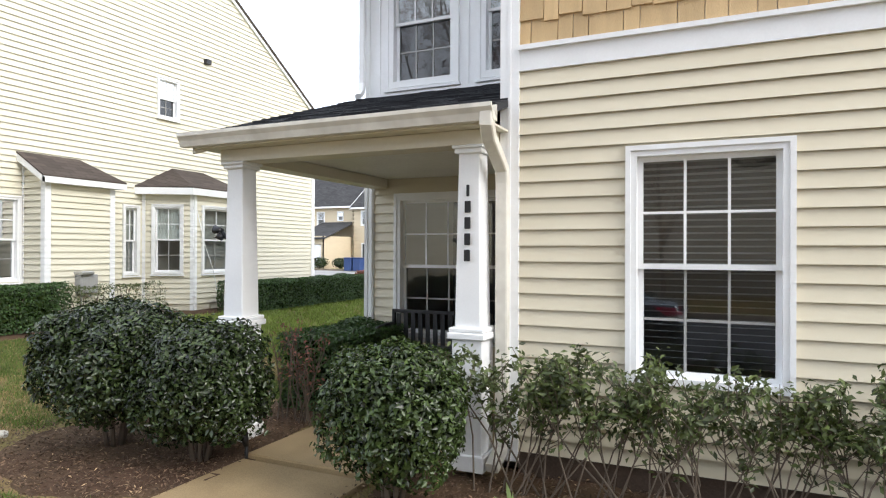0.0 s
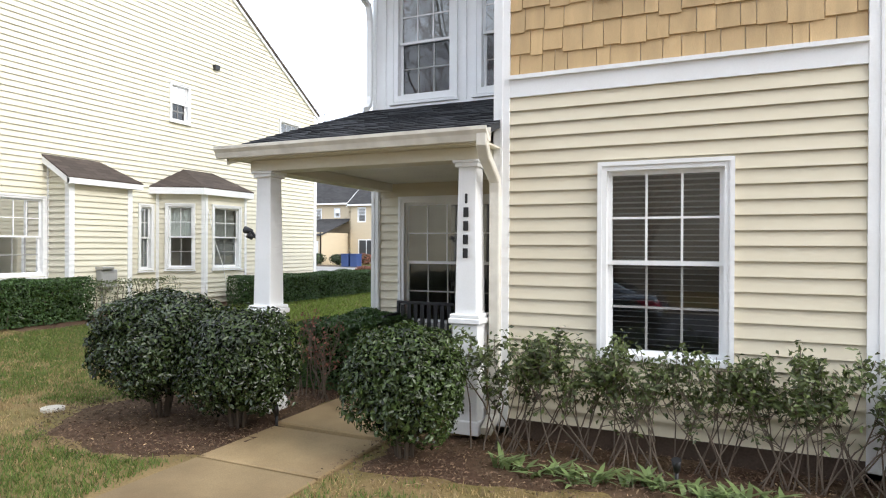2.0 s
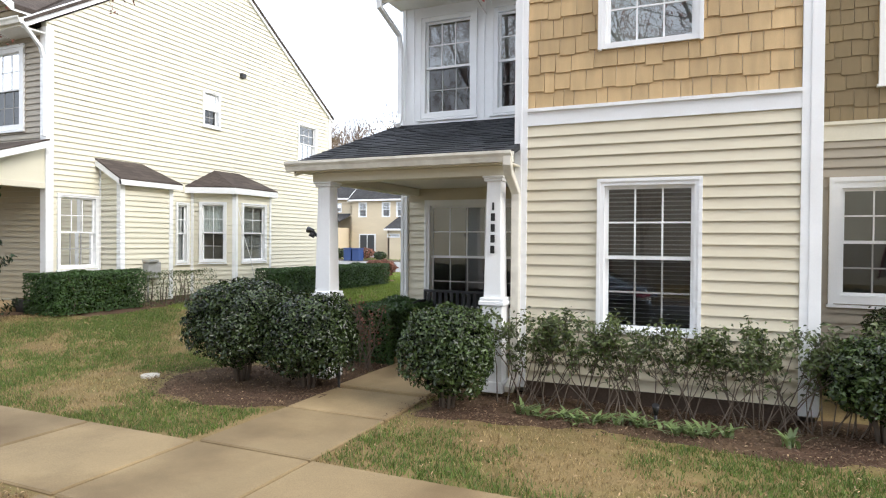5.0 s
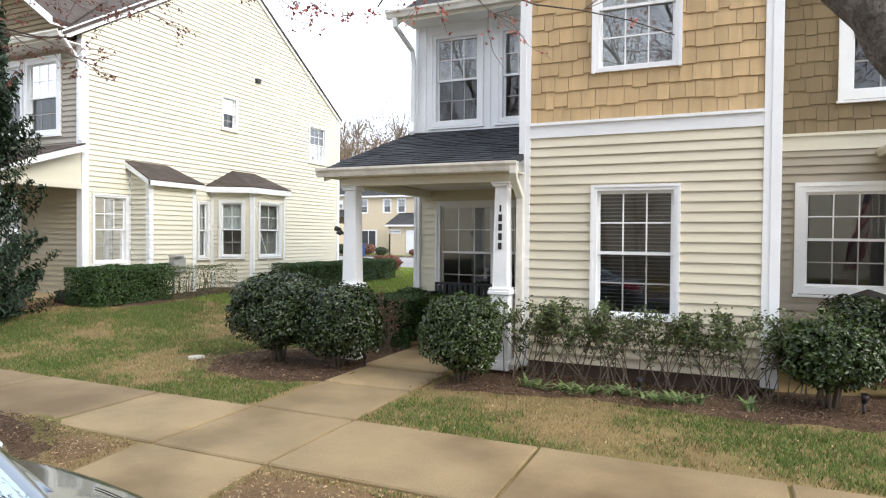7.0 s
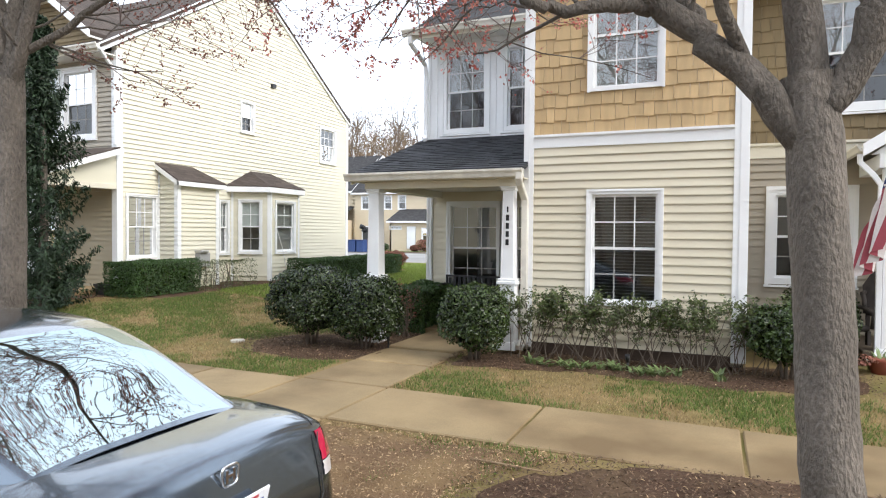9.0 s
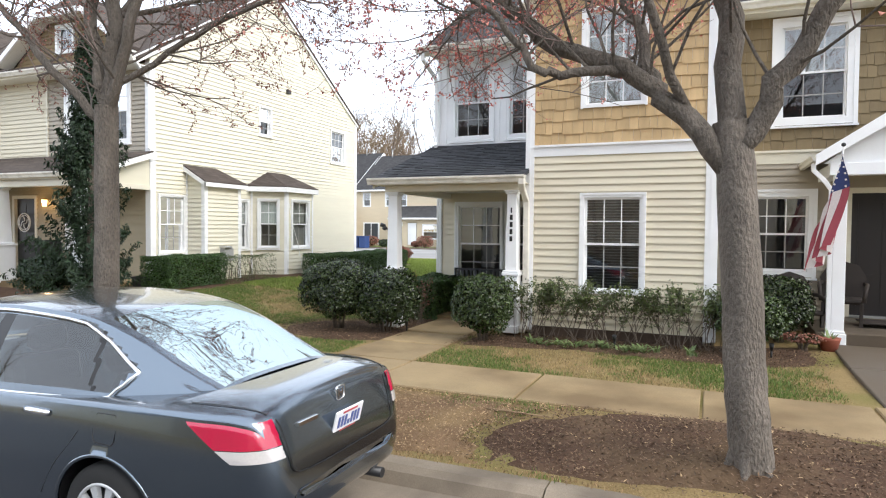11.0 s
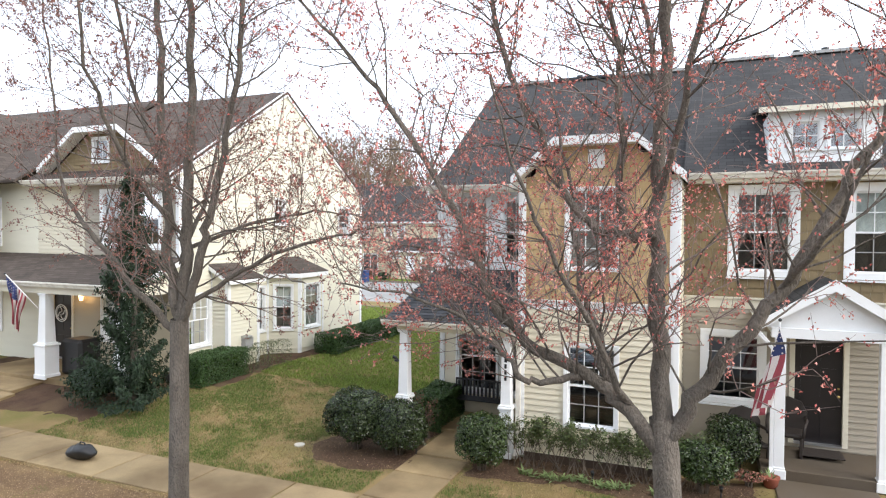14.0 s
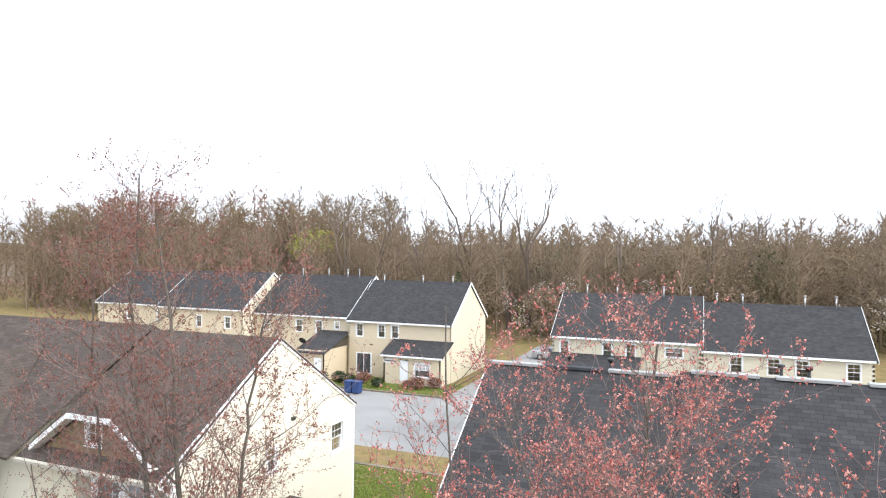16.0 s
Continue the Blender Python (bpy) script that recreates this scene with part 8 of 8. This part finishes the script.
wood_trees("wood", "brown leafless woodland behind the houses", M_FARTREE, 420, -135, 75, 76, 108, (12, 18), 301, twigs=40, twig=0.07)
wood_trees("wood", "leafless woodland farther back", M_FARTREE, 520, -230, 130, 106, 180, (12, 18), 302, twigs=34, twig=0.12)
wood_trees("wood", "taller leafless woodland on the rise", M_FARTREE, 170, -170, -56, 90, 122, (20, 26), 305, twigs=42, twig=0.09)


def tall_bare_tree(x, y, h, seed, label, spread=0.5):
    """A tall leafless tree: a trunk that forks again and again into thin upright limbs."""
    rnd = np.random.default_rng(seed)
    top = empty("tree", label, "tree", "tall bare trees", at=(x, y, ground_z(x, y) - 0.1))
    wood, fine = Wood(), Wood()

    def fork(p, d, length, r, depth):
        pts = [p]
        for _ in range(4):
            d = (d + Vector(rnd.normal(0, 0.10, 3)) + Vector((0, 0, 0.07))).normalized()
            pts.append(pts[-1] + d * (length / 4))
        (wood if depth < 2 else fine).limb(pts, r, r * 0.6, 7 if depth < 2 else 3)
        if depth >= 5:
            return
        for k in range(3 if depth < 4 else 2):
            side = Vector(rnd.normal(0, 1, 3))
            side -= d * side.dot(d)
            side.normalize()
            fork(pts[4 if k < 2 else rnd.integers(2, 4)], (d + side * spread * rnd.uniform(0.5, 1.2)).normalized(), length * rnd.uniform(0.5, 0.72), max(r * 0.55, 0.022), depth + 1)
    fork(Vector((0, 0, 0)), Vector((0, 0, 1)), h * 0.45, h * 0.014, 0)
    mesh_ob("trunk", wood.v, wood.f, M_FARBARK, top, smooth=True)
    mesh_ob("fine_branching", fine.v, fine.f, M_FARBARK, top, kind="stuff")


for i, (x, y, h, sp) in enumerate(((-29.6, 84, 25.5, 0.45), (-25.0, 85, 26.0, 0.35), (-21.4, 84, 25.5, 0.5), (-8.2, 84, 22.5, 0.55), (3.4, 86, 20.0, 0.4), (9.5, 86, 20.5, 0.4), (-48.2, 84, 24.0, 0.4), (-56.0, 86, 22.5, 0.4), (-38.5, 84, 20.5, 0.35))):
    tall_bare_tree(x, y, h, 400 + i, "tall leafless tree rising over the wood", sp)


def far_clumps(name, label, material, items, seed, leaf=0.5, n=260):
    rnd = np.random.default_rng(seed)
    pts = []
    for x, y, z, rx, rz in items:
        g = ground_z(x, y)
        for _ in range(n):
            d = rnd.normal(0, 1, 3)
            d /= np.linalg.norm(d)
            k = rnd.uniform(0.3, 1.0) ** 0.5 * (1 + 0.35 * noise.noise(Vector(d) * 2 + Vector((x, y, 0))))
            pts.append((x + d[0] * rx * k, y + d[1] * rx * k, max(g, g + z + d[2] * rz * k)))
    v, f = scatter_leaves(pts, rnd.normal(0, 1, (len(pts), 3)) + np.array((0, -0.4, 0.8)), leaf, rnd, aspect=0.6)
    cloud_mesh(name, v, f, material, label=label, kind="stuff")


rf_ = random.Random(9)
far_clumps("undergrowth", "brown brush under the wood", M_FARTREE, [(rf_.uniform(-140, 90), rf_.uniform(74, 120), rf_.uniform(1, 6), rf_.uniform(2, 5), rf_.uniform(1.5, 4)) for _ in range(330)], 311, leaf=0.36, n=620)
far_clumps("wood_crowns", "brown budding crowns of the wood", M_FARCROWN, [(rf_.uniform(-150, 90), rf_.uniform(78, 125), rf_.uniform(5, 12), rf_.uniform(2, 4.5), rf_.uniform(2, 4)) for _ in range(300)], 315, leaf=0.33, n=480)
far_clumps("wood_crowns", "grey-brown budding crowns on the rise", M_FARCROWN, [(rf_.uniform(-170, -58), rf_.uniform(92, 122), rf_.uniform(10, 22.0), rf_.uniform(3, 5), rf_.uniform(2, 3.5)) for _ in range(120)], 318, leaf=0.36, n=450)
far_clumps("evergreens", "dark evergreens scattered in the wood", M_FARGREEN, [(rf_.uniform(-130, 90), rf_.uniform(82, 150), rf_.uniform(3, 9), rf_.uniform(1.5, 3), rf_.uniform(3, 6)) for _ in range(45)], 312, leaf=0.45, n=450)
far_clumps("evergreens", "dark green cedar behind the roofs", M_FARGREEN, [(-38.0, 72, 4, 2.4, 4.5), (-29, 73, 5, 0.9, 5)], 316, leaf=0.5, n=700)
far_clumps("blossom", "pale blossoming trees at the edge of the wood", M_FARPALE, [(rf_.uniform(-45, 60), rf_.uniform(78, 84), rf_.uniform(3, 8), rf_.uniform(0.7, 1.6), rf_.uniform(1, 2.5)) for _ in range(22)], 313, leaf=0.3, n=110)
far_clumps("willow", "yellow-green young foliage over the wood", M_FARYELLOW, [(-62, 86, 14.0, 4.0, 3.0), (-66, 88, 13, 3.0, 2.5)], 314, leaf=0.45, n=420)
# brown bank behind, closing the wood
bx_ = axis([(-400, 400, 16)])
vs_, fs_ = [], []
for j, (y, z) in enumerate(((112, 2.0), (125, 8.0), (150, 13.0), (190, 15.5), (260, 15.0), (420, 12.0))):
    for x in bx_:
        vs_.append((x, y + 6 * noise.noise((x * 0.03, j, 0)), z + (2.6 * noise.noise((x * 0.045, j * 3.0, 5)) + 1.2 * noise.noise((x * 0.2, j, 2)) if j else 0)))
nb = len(bx_)
for j in range(5):
    fs_ += [(j * nb + i, j * nb + i + 1, (j + 1) * nb + i + 1, (j + 1) * nb + i) for i in range(nb - 1)]
mesh_ob("backdrop", vs_, fs_, M_WOODFLOOR, label="brown wooded rise in the distance", smooth=True, kind="structure")

# ---- across the street, behind the way of the camera ----
far_house("cream row house across the street", -22, -8, -33.0, 9.2, 5.7, wall=M_CREAM)
far_house("taupe row house across the street", -8, 6, -33.0, 9.4, 5.7, wall=M_TAUPE)
far_house("cream row house across the street", 6, 20, -33.0, 9.2, 5.7, wall=M_CREAM)
wood_trees("street_trees", "bare trees across the street", M_FARTREE, 12, -30, 26, -19.5, -16.5, (7, 10), 320, twigs=60, twig=0.018)

# ---- small things of the porch and beds ----
num = empty("house_number", "black house number plates down the porch column", "house number", at=(-0.294, -0.15, 0))
for i in range(5):
    z = 2.09 - i * 0.118
    y = -(0.125 - 0.04 * (z - 1.1) / 1.3) - 0.006
    bm = bmesh.new()
    wdt = 0.012 if i == 0 else 0.024
    add_box(bm, (-wdt, y - 0.006, z - 0.04), (wdt, y + 0.004, z + 0.045), 0.004)
    part("number_bar", bm, M_BLACK, num)
spot = empty("spotlight", "small dark spotlight fixed to the porch column", "spotlight", at=(-2.647, -0.20, 1.79))
tube("head", [(-0.10, -0.03, 0.05), (-0.02, -0.02, 0.03)], [0.04, 0.025], M_CHARCOAL, spot)
tube("bracket", [(-0.03, -0.02, 0.03), (0.0, 0.0, -0.02), (0.03, 0.0, -0.03)], 0.018, M_CHARCOAL, spot)
tube("head", [(-0.04, -0.06, 0.0), (-0.01, -0.02, -0.04)], [0.035, 0.02], M_CHARCOAL, spot)

bench = empty("bench", "dark slatted steel bench on the porch under the window", "bench", at=(-1.65, 2.0, 0.12))
for i in range(13):
    x = -0.58 + i * 0.097
    box("back_slat", (x, 0.19, 0.42), (x + 0.055, 0.205, 0.78 + 0.05 * math.sin(math.pi * i / 12)), M_BENCH, bench, 0.002)
box("top_rail", (-0.62, 0.185, 0.79), (0.64, 0.21, 0.83), M_BENCH, bench)
for i in range(5):
    box("seat_slat", (-0.6, -0.22 + i * 0.085, 0.41), (0.62, -0.16 + i * 0.085, 0.43), M_BENCH, bench, 0.002)
for x in (-0.62, 0.62):
    for y in (-0.22, 0.2):
        box("leg", (x - 0.02, y - 0.02, 0), (x + 0.02, y + 0.02, 0.62 if y < 0 else 0.83), M_BENCH, bench)
    tube("armrest", [(x, 0.2, 0.66), (x, 0.0, 0.66), (x, -0.2, 0.64), (x, -0.25, 0.56)], 0.022, M_BENCH, bench)


def path_light(x, y):
    z = ground_z(x, y)
    top = empty("path_light", "small black path light on a stake in the mulch", "path light", "path lights", at=(x, y, z))
    tube("stake", [(0, 0, -0.05), (0, 0, 0.14)], 0.014, M_BLACK, top)
    tube("head", [(0, 0, 0.13), (0.0, -0.03, 0.22)], [0.022, 0.034], M_BLACK, top, 10)


path_light(-2.02, -0.62)
path_light(1.45, -0.62)
path_light(3.55, -0.5)
tagged(tube("drain_cover", [(-4.48, -1.08, ground_z(-4.48, -1.08) - 0.05), (-4.48, -1.08, ground_z(-4.48, -1.08) + 0.035)], 0.11, M_PAPER, None, 20), "round pale drain cover in the lawn", "drain cover")
meter = empty("utility_box", "grey utility box on the clapboard wall", "utility box")
box("case", (-9.85, 3.42, 0.82), (-9.66, 3.78, 1.18), M_GREY, meter, 0.015)
box("hood", (-9.85, 3.40, 1.18), (-9.60, 3.66, 1.24), M_METAL, meter, 0.01)
tube("conduit", [(-9.76, 3.5, 0.82), (-9.76, 3.5, 0.3)], 0.02, M_GREY, meter)
tagged(tube("cable", [(-9.52, 6.1, 2.55), (-9.50, 6.3, 1.8), (-9.48, 6.55, 1.2), (-9.45, 6.7, 0.5)], 0.008, M_WHITE), "loose white cable hanging down the bay", "cable")

planter = empty("planter", "low black plastic planter at the corner of the end house", "planter", at=(-10.12, 1.1, ground_z(-10.12, 1.1)))
bm = bmesh.new()
for lo, hi, wd in ((0.0, 0.22, 0.20), (0.22, 0.27, 0.225)):
    rings = [[bm.verts.new((a * (wd + 0.02 * z / 0.2), b * (wd + 0.02 * z / 0.2) * 0.7, z)) for a, b in ((-1, -1), (1, -1), (1, 1), (-1, 1))] for z in (lo, hi)]
    for k in range(4):
        bm.faces.new((rings[0][k], rings[0][(k + 1) % 4], rings[1][(k + 1) % 4], rings[1][k]))
    bm.faces.new(rings[0])
    bm.faces.new(rings[1])
part("trough", bm, M_BLACK, planter)
bm = bmesh.new()
add_box(bm, (-0.2, -0.13, 0.265), (0.2, 0.13, 0.285), 0.006)
part("soil", bm, M_MULCH, planter)
bag = empty("bag", "black folded bag lying on the sidewalk", "bag", at=(-7.85, -3.45, 0.012))
bm = bmesh.new()
bmesh.ops.create_icosphere(bm, subdivisions=3, radius=1.0, matrix=Matrix.Translation((0, 0, 0.13)) @ Matrix.Diagonal((0.33, 0.2, 0.15, 1)))
for v in bm.verts:
    v.co += Vector(v.co).normalized() * 0.07 * noise.noise(v.co * 6)
    v.co.z = max(0.002, v.co.z)
part("sack", bm, M_BLACK, bag, smooth=True)
tube("handle", [(-0.12, 0, 0.22), (-0.05, 0.02, 0.31), (0.08, 0.0, 0.31), (0.14, 0, 0.22)], 0.014, M_BLACK, bag, 6)
cab = empty("utility_cabinet", "white metal utility cabinet on the verge", "utility cabinet", at=(-9.95, -3.95 - 0.45, -0.02))
bm = bmesh.new()
add_box(bm, (-0.45, -0.3, 0.08), (0.45, 0.3, 1.1), 0.03)
part("case", bm, M_WHITE, cab)
bm = bmesh.new()
add_box(bm, (-0.42, -0.27, 0.0), (0.42, 0.27, 0.08))
part("base", bm, M_CHARCOAL, cab)

# neighbour's porch
ring = empty("door_ring", "white monogram ring hung on the dark door", "door ornament", at=(-15.32, 1.60, 1.85))
for r, t in ((0.26, 0.016), (0.21, 0.01)):
    tube("hoop", [(r * math.cos(a), 0, r * math.sin(a)) for a in np.linspace(0, 2 * math.pi, 29)], t, M_WHITE, ring, 6)
for a in range(4):
    b = a * math.pi / 2 + 0.6
    tube("scroll", [(0.1 * math.cos(b + t) * t, 0, 0.14 * math.sin(b + t) * t) for t in np.linspace(0.3, 1.5, 8)], 0.012, M_WHITE, ring, 5)
lamp = empty("wall_lamp", "lit brass wall lantern beside the door", "wall lamp", at=(-14.32, 1.63, 2.42))
tube("bracket", [(0, 0, 0.05), (0, -0.08, 0.12), (0, -0.12, 0.08)], 0.012, M_BRASS, lamp)
tube("globe", [(0, -0.12, -0.12), (0, -0.12, 0.06)], [0.05, 0.07], M_LAMP, lamp, 10)
tube("cap", [(0, -0.12, 0.06), (0, -0.12, 0.12)], [0.09, 0.02], M_BRASS, lamp, 10)
ll = bpy.data.lights.new("lantern", "POINT")
ll.energy, ll.color, ll.shadow_soft_size = 6.0, (1.0, 0.62, 0.3), 0.06
new("lantern_light", ll).location = (-14.32, 1.38, 2.42)
bin2 = empty("wheeled_bin", "dark covered bin on the neighbour's porch", "bin", at=(-13.0, 0.5, 0.4))
bm = bmesh.new()
add_box(bm, (-0.4, -0.35, 0), (0.4, 0.35, 1.0), 0.08)
part("body", bm, M_CHARCOAL, bin2)
sign = empty("garden_sign", "small pale crest sign on a stake by the walk", "garden sign", at=(-14.4, -1.45, ground_z(-14.4, -1.45)))
tube("stake", [(0, 0, 0), (0, 0, 0.25)], 0.012, M_BLACK, sign)
prism("board", [(-0.16, 0.5), (0.16, 0.5), (0.16, 0.2), (0.0, 0.06), (-0.16, 0.2)], lambda u, v, d: (u, d, v), -0.02, 0.02, M_PAPER, sign)
prism("border", [(-0.11, 0.46), (0.11, 0.46), (0.11, 0.22), (0.0, 0.12), (-0.11, 0.22)], lambda u, v, d: (u, d, v), -0.026, -0.021, M_CHARCOAL, sign)
prism("field", [(-0.09, 0.44), (0.09, 0.44), (0.09, 0.23), (0.0, 0.15), (-0.09, 0.23)], lambda u, v, d: (u, d, v), -0.031, -0.027, M_PAPER, sign)


def flag(name, label, foot, tip, width, height, seed, hang=0.75):
    """A flag on a slanting pole: cloth in folds, stripes and canton as pieces."""
    top = empty(name, label, "flag", "house flags")
    foot, tip = Vector(foot), Vector(tip)
    tube("pole", [foot, tip], 0.013, M_WHITE, top, 8)
    bm = bmesh.new()
    bmesh.ops.create_uvsphere(bm, u_segments=8, v_segments=6, radius=0.03, matrix=Matrix.Translation(tip))
    part("finial", bm, M_CHARCOAL, top)
    d = (tip - foot).normalized()

    def at(u, v):
        # u down the fly, v along the hoist
        p = tip - d * (0.06 + v * height)
        gather = 1 - 0.4 * smooth01(u * 1.3)
        fold = 0.10 * math.sin(v * 15 + seed + u * 2) * smooth01(u * 2.5)
        q = tip - d * (0.06 + (0.5 + (v - 0.5) * gather) * height)
        side = Vector((-d.y, d.x, 0)).normalized() if d.xy.length > 0.01 else Vector((1, 0, 0))
        return q + Vector((0, 0, -u * width * (0.75 + 0.25 * hang))) + side * fold + Vector((d.x, d.y, 0)) * (-0.12 * u) + Vector((-0.22 * u + 0.20 * (0.5 - v) * smooth01(u * 2), 0, 0))
    n = 24
    for k in range(13):
        vs, fs = [], []
        i0 = int(n * 0.4) if k < 7 else 0
        cnt = n + 1 - i0
        for j in range(3):
            for i in range(i0, n + 1):
                vs.append(at(i / n, (k + j / 2) / 13))
        for j in range(2):
            for i in range(cnt - 1):
                fs.append((j * cnt + i, j * cnt + i + 1, (j + 1) * cnt + i + 1, (j + 1) * cnt + i))
        mesh_ob("stripe", vs, fs, M_FLAGRED if k % 2 == 0 else M_FLAGWHITE, top, smooth=True)
    vs, fs = [], []
    m = int(n * 0.4) + 1
    for j in range(15):
        for i in range(m):
            vs.append(at(i / n, j / 14 * 7 / 13))
    for j in range(14):
        for i in range(m - 1):
            fs.append((j * m + i, j * m + i + 1, (j + 1) * m + i + 1, (j + 1) * m + i))
    canton = mesh_ob("canton", vs, fs, M_FLAGBLUE, top, smooth=True)
    vs, fs = [], []
    for j in range(5):
        for i in range(6):
            c = at((i + 0.6) / 6 * 0.38, (j + 0.5) / 5 * 7 / 13)
            for s in (1, -1):
                k = len(vs)
                o = Vector((0, -0.006 * s, 0))
                vs += [c + o + Vector((0.016 * math.cos(a), 0, 0.016 * math.sin(a))) for a in np.linspace(0, 2 * math.pi, 6)[:5]]
                fs.append(tuple(range(k, k + 5)))
    mesh_ob("stars", vs, fs, M_FLAGWHITE, canton, kind="stuff")
    return top


flag("flag", "red, white and blue striped flag hanging at the entry post", (4.44, 0.58, 1.95), (4.425, 0.05, 3.0), 1.3, 0.74, 1.0)
flag("flag", "red, white and blue striped flag on the far porch", (-13.66, -0.3, 2.3), (-14.32, -0.75, 3.25), 1.2, 0.75, 2.0)


def wicker_chair(x, y, rz, z):
    top = empty("wicker_chair", "dark wicker chair on the entry porch", "chair", "porch chairs", at=(x, y, z), rz=rz)
    bm = bmesh.new()
    add_box(bm, (-0.28, -0.26, 0.36), (0.28, 0.26, 0.44), 0.03)
    part("seat", bm, M_WICKER, top)
    bm = bmesh.new()
    o = [(-0.3, 0.42), (-0.33, 0.75), (-0.22, 0.95), (0, 1.02), (0.22, 0.95), (0.33, 0.75), (0.3, 0.42)]
    add_prism(bm, o, lambda u, v, d: (u, d + 0.1 * (v - 0.4), v), 0.22, 0.27)
    part("backrest", bm, M_WICKER, top)
    for sx in (-1, 1):
        tube("armrest", [(sx * 0.30, 0.24, 0.66), (sx * 0.33, 0, 0.66), (sx * 0.31, -0.26, 0.60), (sx * 0.29, -0.27, 0.4)], 0.03, M_WICKER, top)
        for sy in (-0.23, 0.23):
            box("leg", (sx * 0.26 - 0.025, sy - 0.025, 0), (sx * 0.26 + 0.025, sy + 0.025, 0.37), M_WICKER, top)


wicker_chair(4.05, 1.25, 20, 0.10)
wicker_chair(4.72, 1.62, -10, 0.28)
pot = empty("plant_pot", "terracotta pot with a spiky plant by the post", "plant pot", at=(4.35, 0.25, ground_z(4.35, 0.25)))
tube("pot", [(0, 0, 0), (0, 0, 0.16), (0, 0, 0.19)], [0.10, 0.14, 0.15], M_TERRA, pot, 14)
bulb_clump(4.35, 0.25, 95, 16, 0.36)
box_ob = box("door_mat", (4.95, 1.35, 0.345), (5.65, 1.85, 0.365), M_WICKER, None, 0.004)
tagged(box_ob, "dark woven doormat before the dark door", "doormat")
tagged(tube("fallen_twig", [(0.75, -4.42, 0.0), (1.05, -4.48, 0.02), (1.4, -4.46, 0.005)], [0.012, 0.01, 0.006], M_LITTER, None, 6), "pale fallen twig on the verge", "twig")
clipped_bush(4.0, 0.15, 0.28, 0.2, 0.26, "small rusty plant in the mulch by the post", 97, leaves=500, material=M_RUST, size=0.05)

# shingle tabs of the porch roof
tabs = empty("shingle_courses", "", "")
tabs.parent = porch
rs = random.Random(12)
slope_len = math.hypot(AY - PY0, PZ1 - PZ0)
ux = Vector((0, (AY - PY0) / slope_len, (PZ1 - PZ0) / slope_len))
un = Vector((0, -ux.z, ux.y))
shape_cache = {}
course, cn = 0.14, 0
d = -0.02
while d < slope_len - 0.05:
    x = PX0 + (0.0 if cn % 2 else 0.12) - 0.1
    while x < PX1:
        w = rs.choice((0.12, 0.16, 0.2, 0.26))
        a, b = max(x, PX0), min(x + w, PX1)
        x += w
        if b - a < 0.03:
            continue
        key = (round(b - a, 2), rs.choice((0, 1)))
        if key not in shape_cache:
            t = 0.010 + 0.006 * key[1]
            q = [(0.002, 0.0, t), (b - a - 0.002, 0.0, t), (b - a - 0.002, course + 0.03, 0.002), (0.002, course + 0.03, 0.002)]
            me = bpy.data.meshes.new("shingle")
            vv = [Vector((p[0], 0, 0)) + ux * p[1] + un * p[2] for p in q] + [Vector((p[0], 0, 0)) + ux * p[1] for p in q]
            me.from_pydata(vv, [], [(0, 1, 2, 3), (4, 5, 1, 0), (4, 0, 3, 7), (1, 5, 6, 2)])
            me.materials.append(M_ROOFTAB)
            shape_cache[key] = me
        ob = new("shingle", shape_cache[key])
        ob.location = Vector((a, PY0, PZ0)) + ux * d + un * 0.002
        ob.parent = tabs
    d += course
    cn += 1
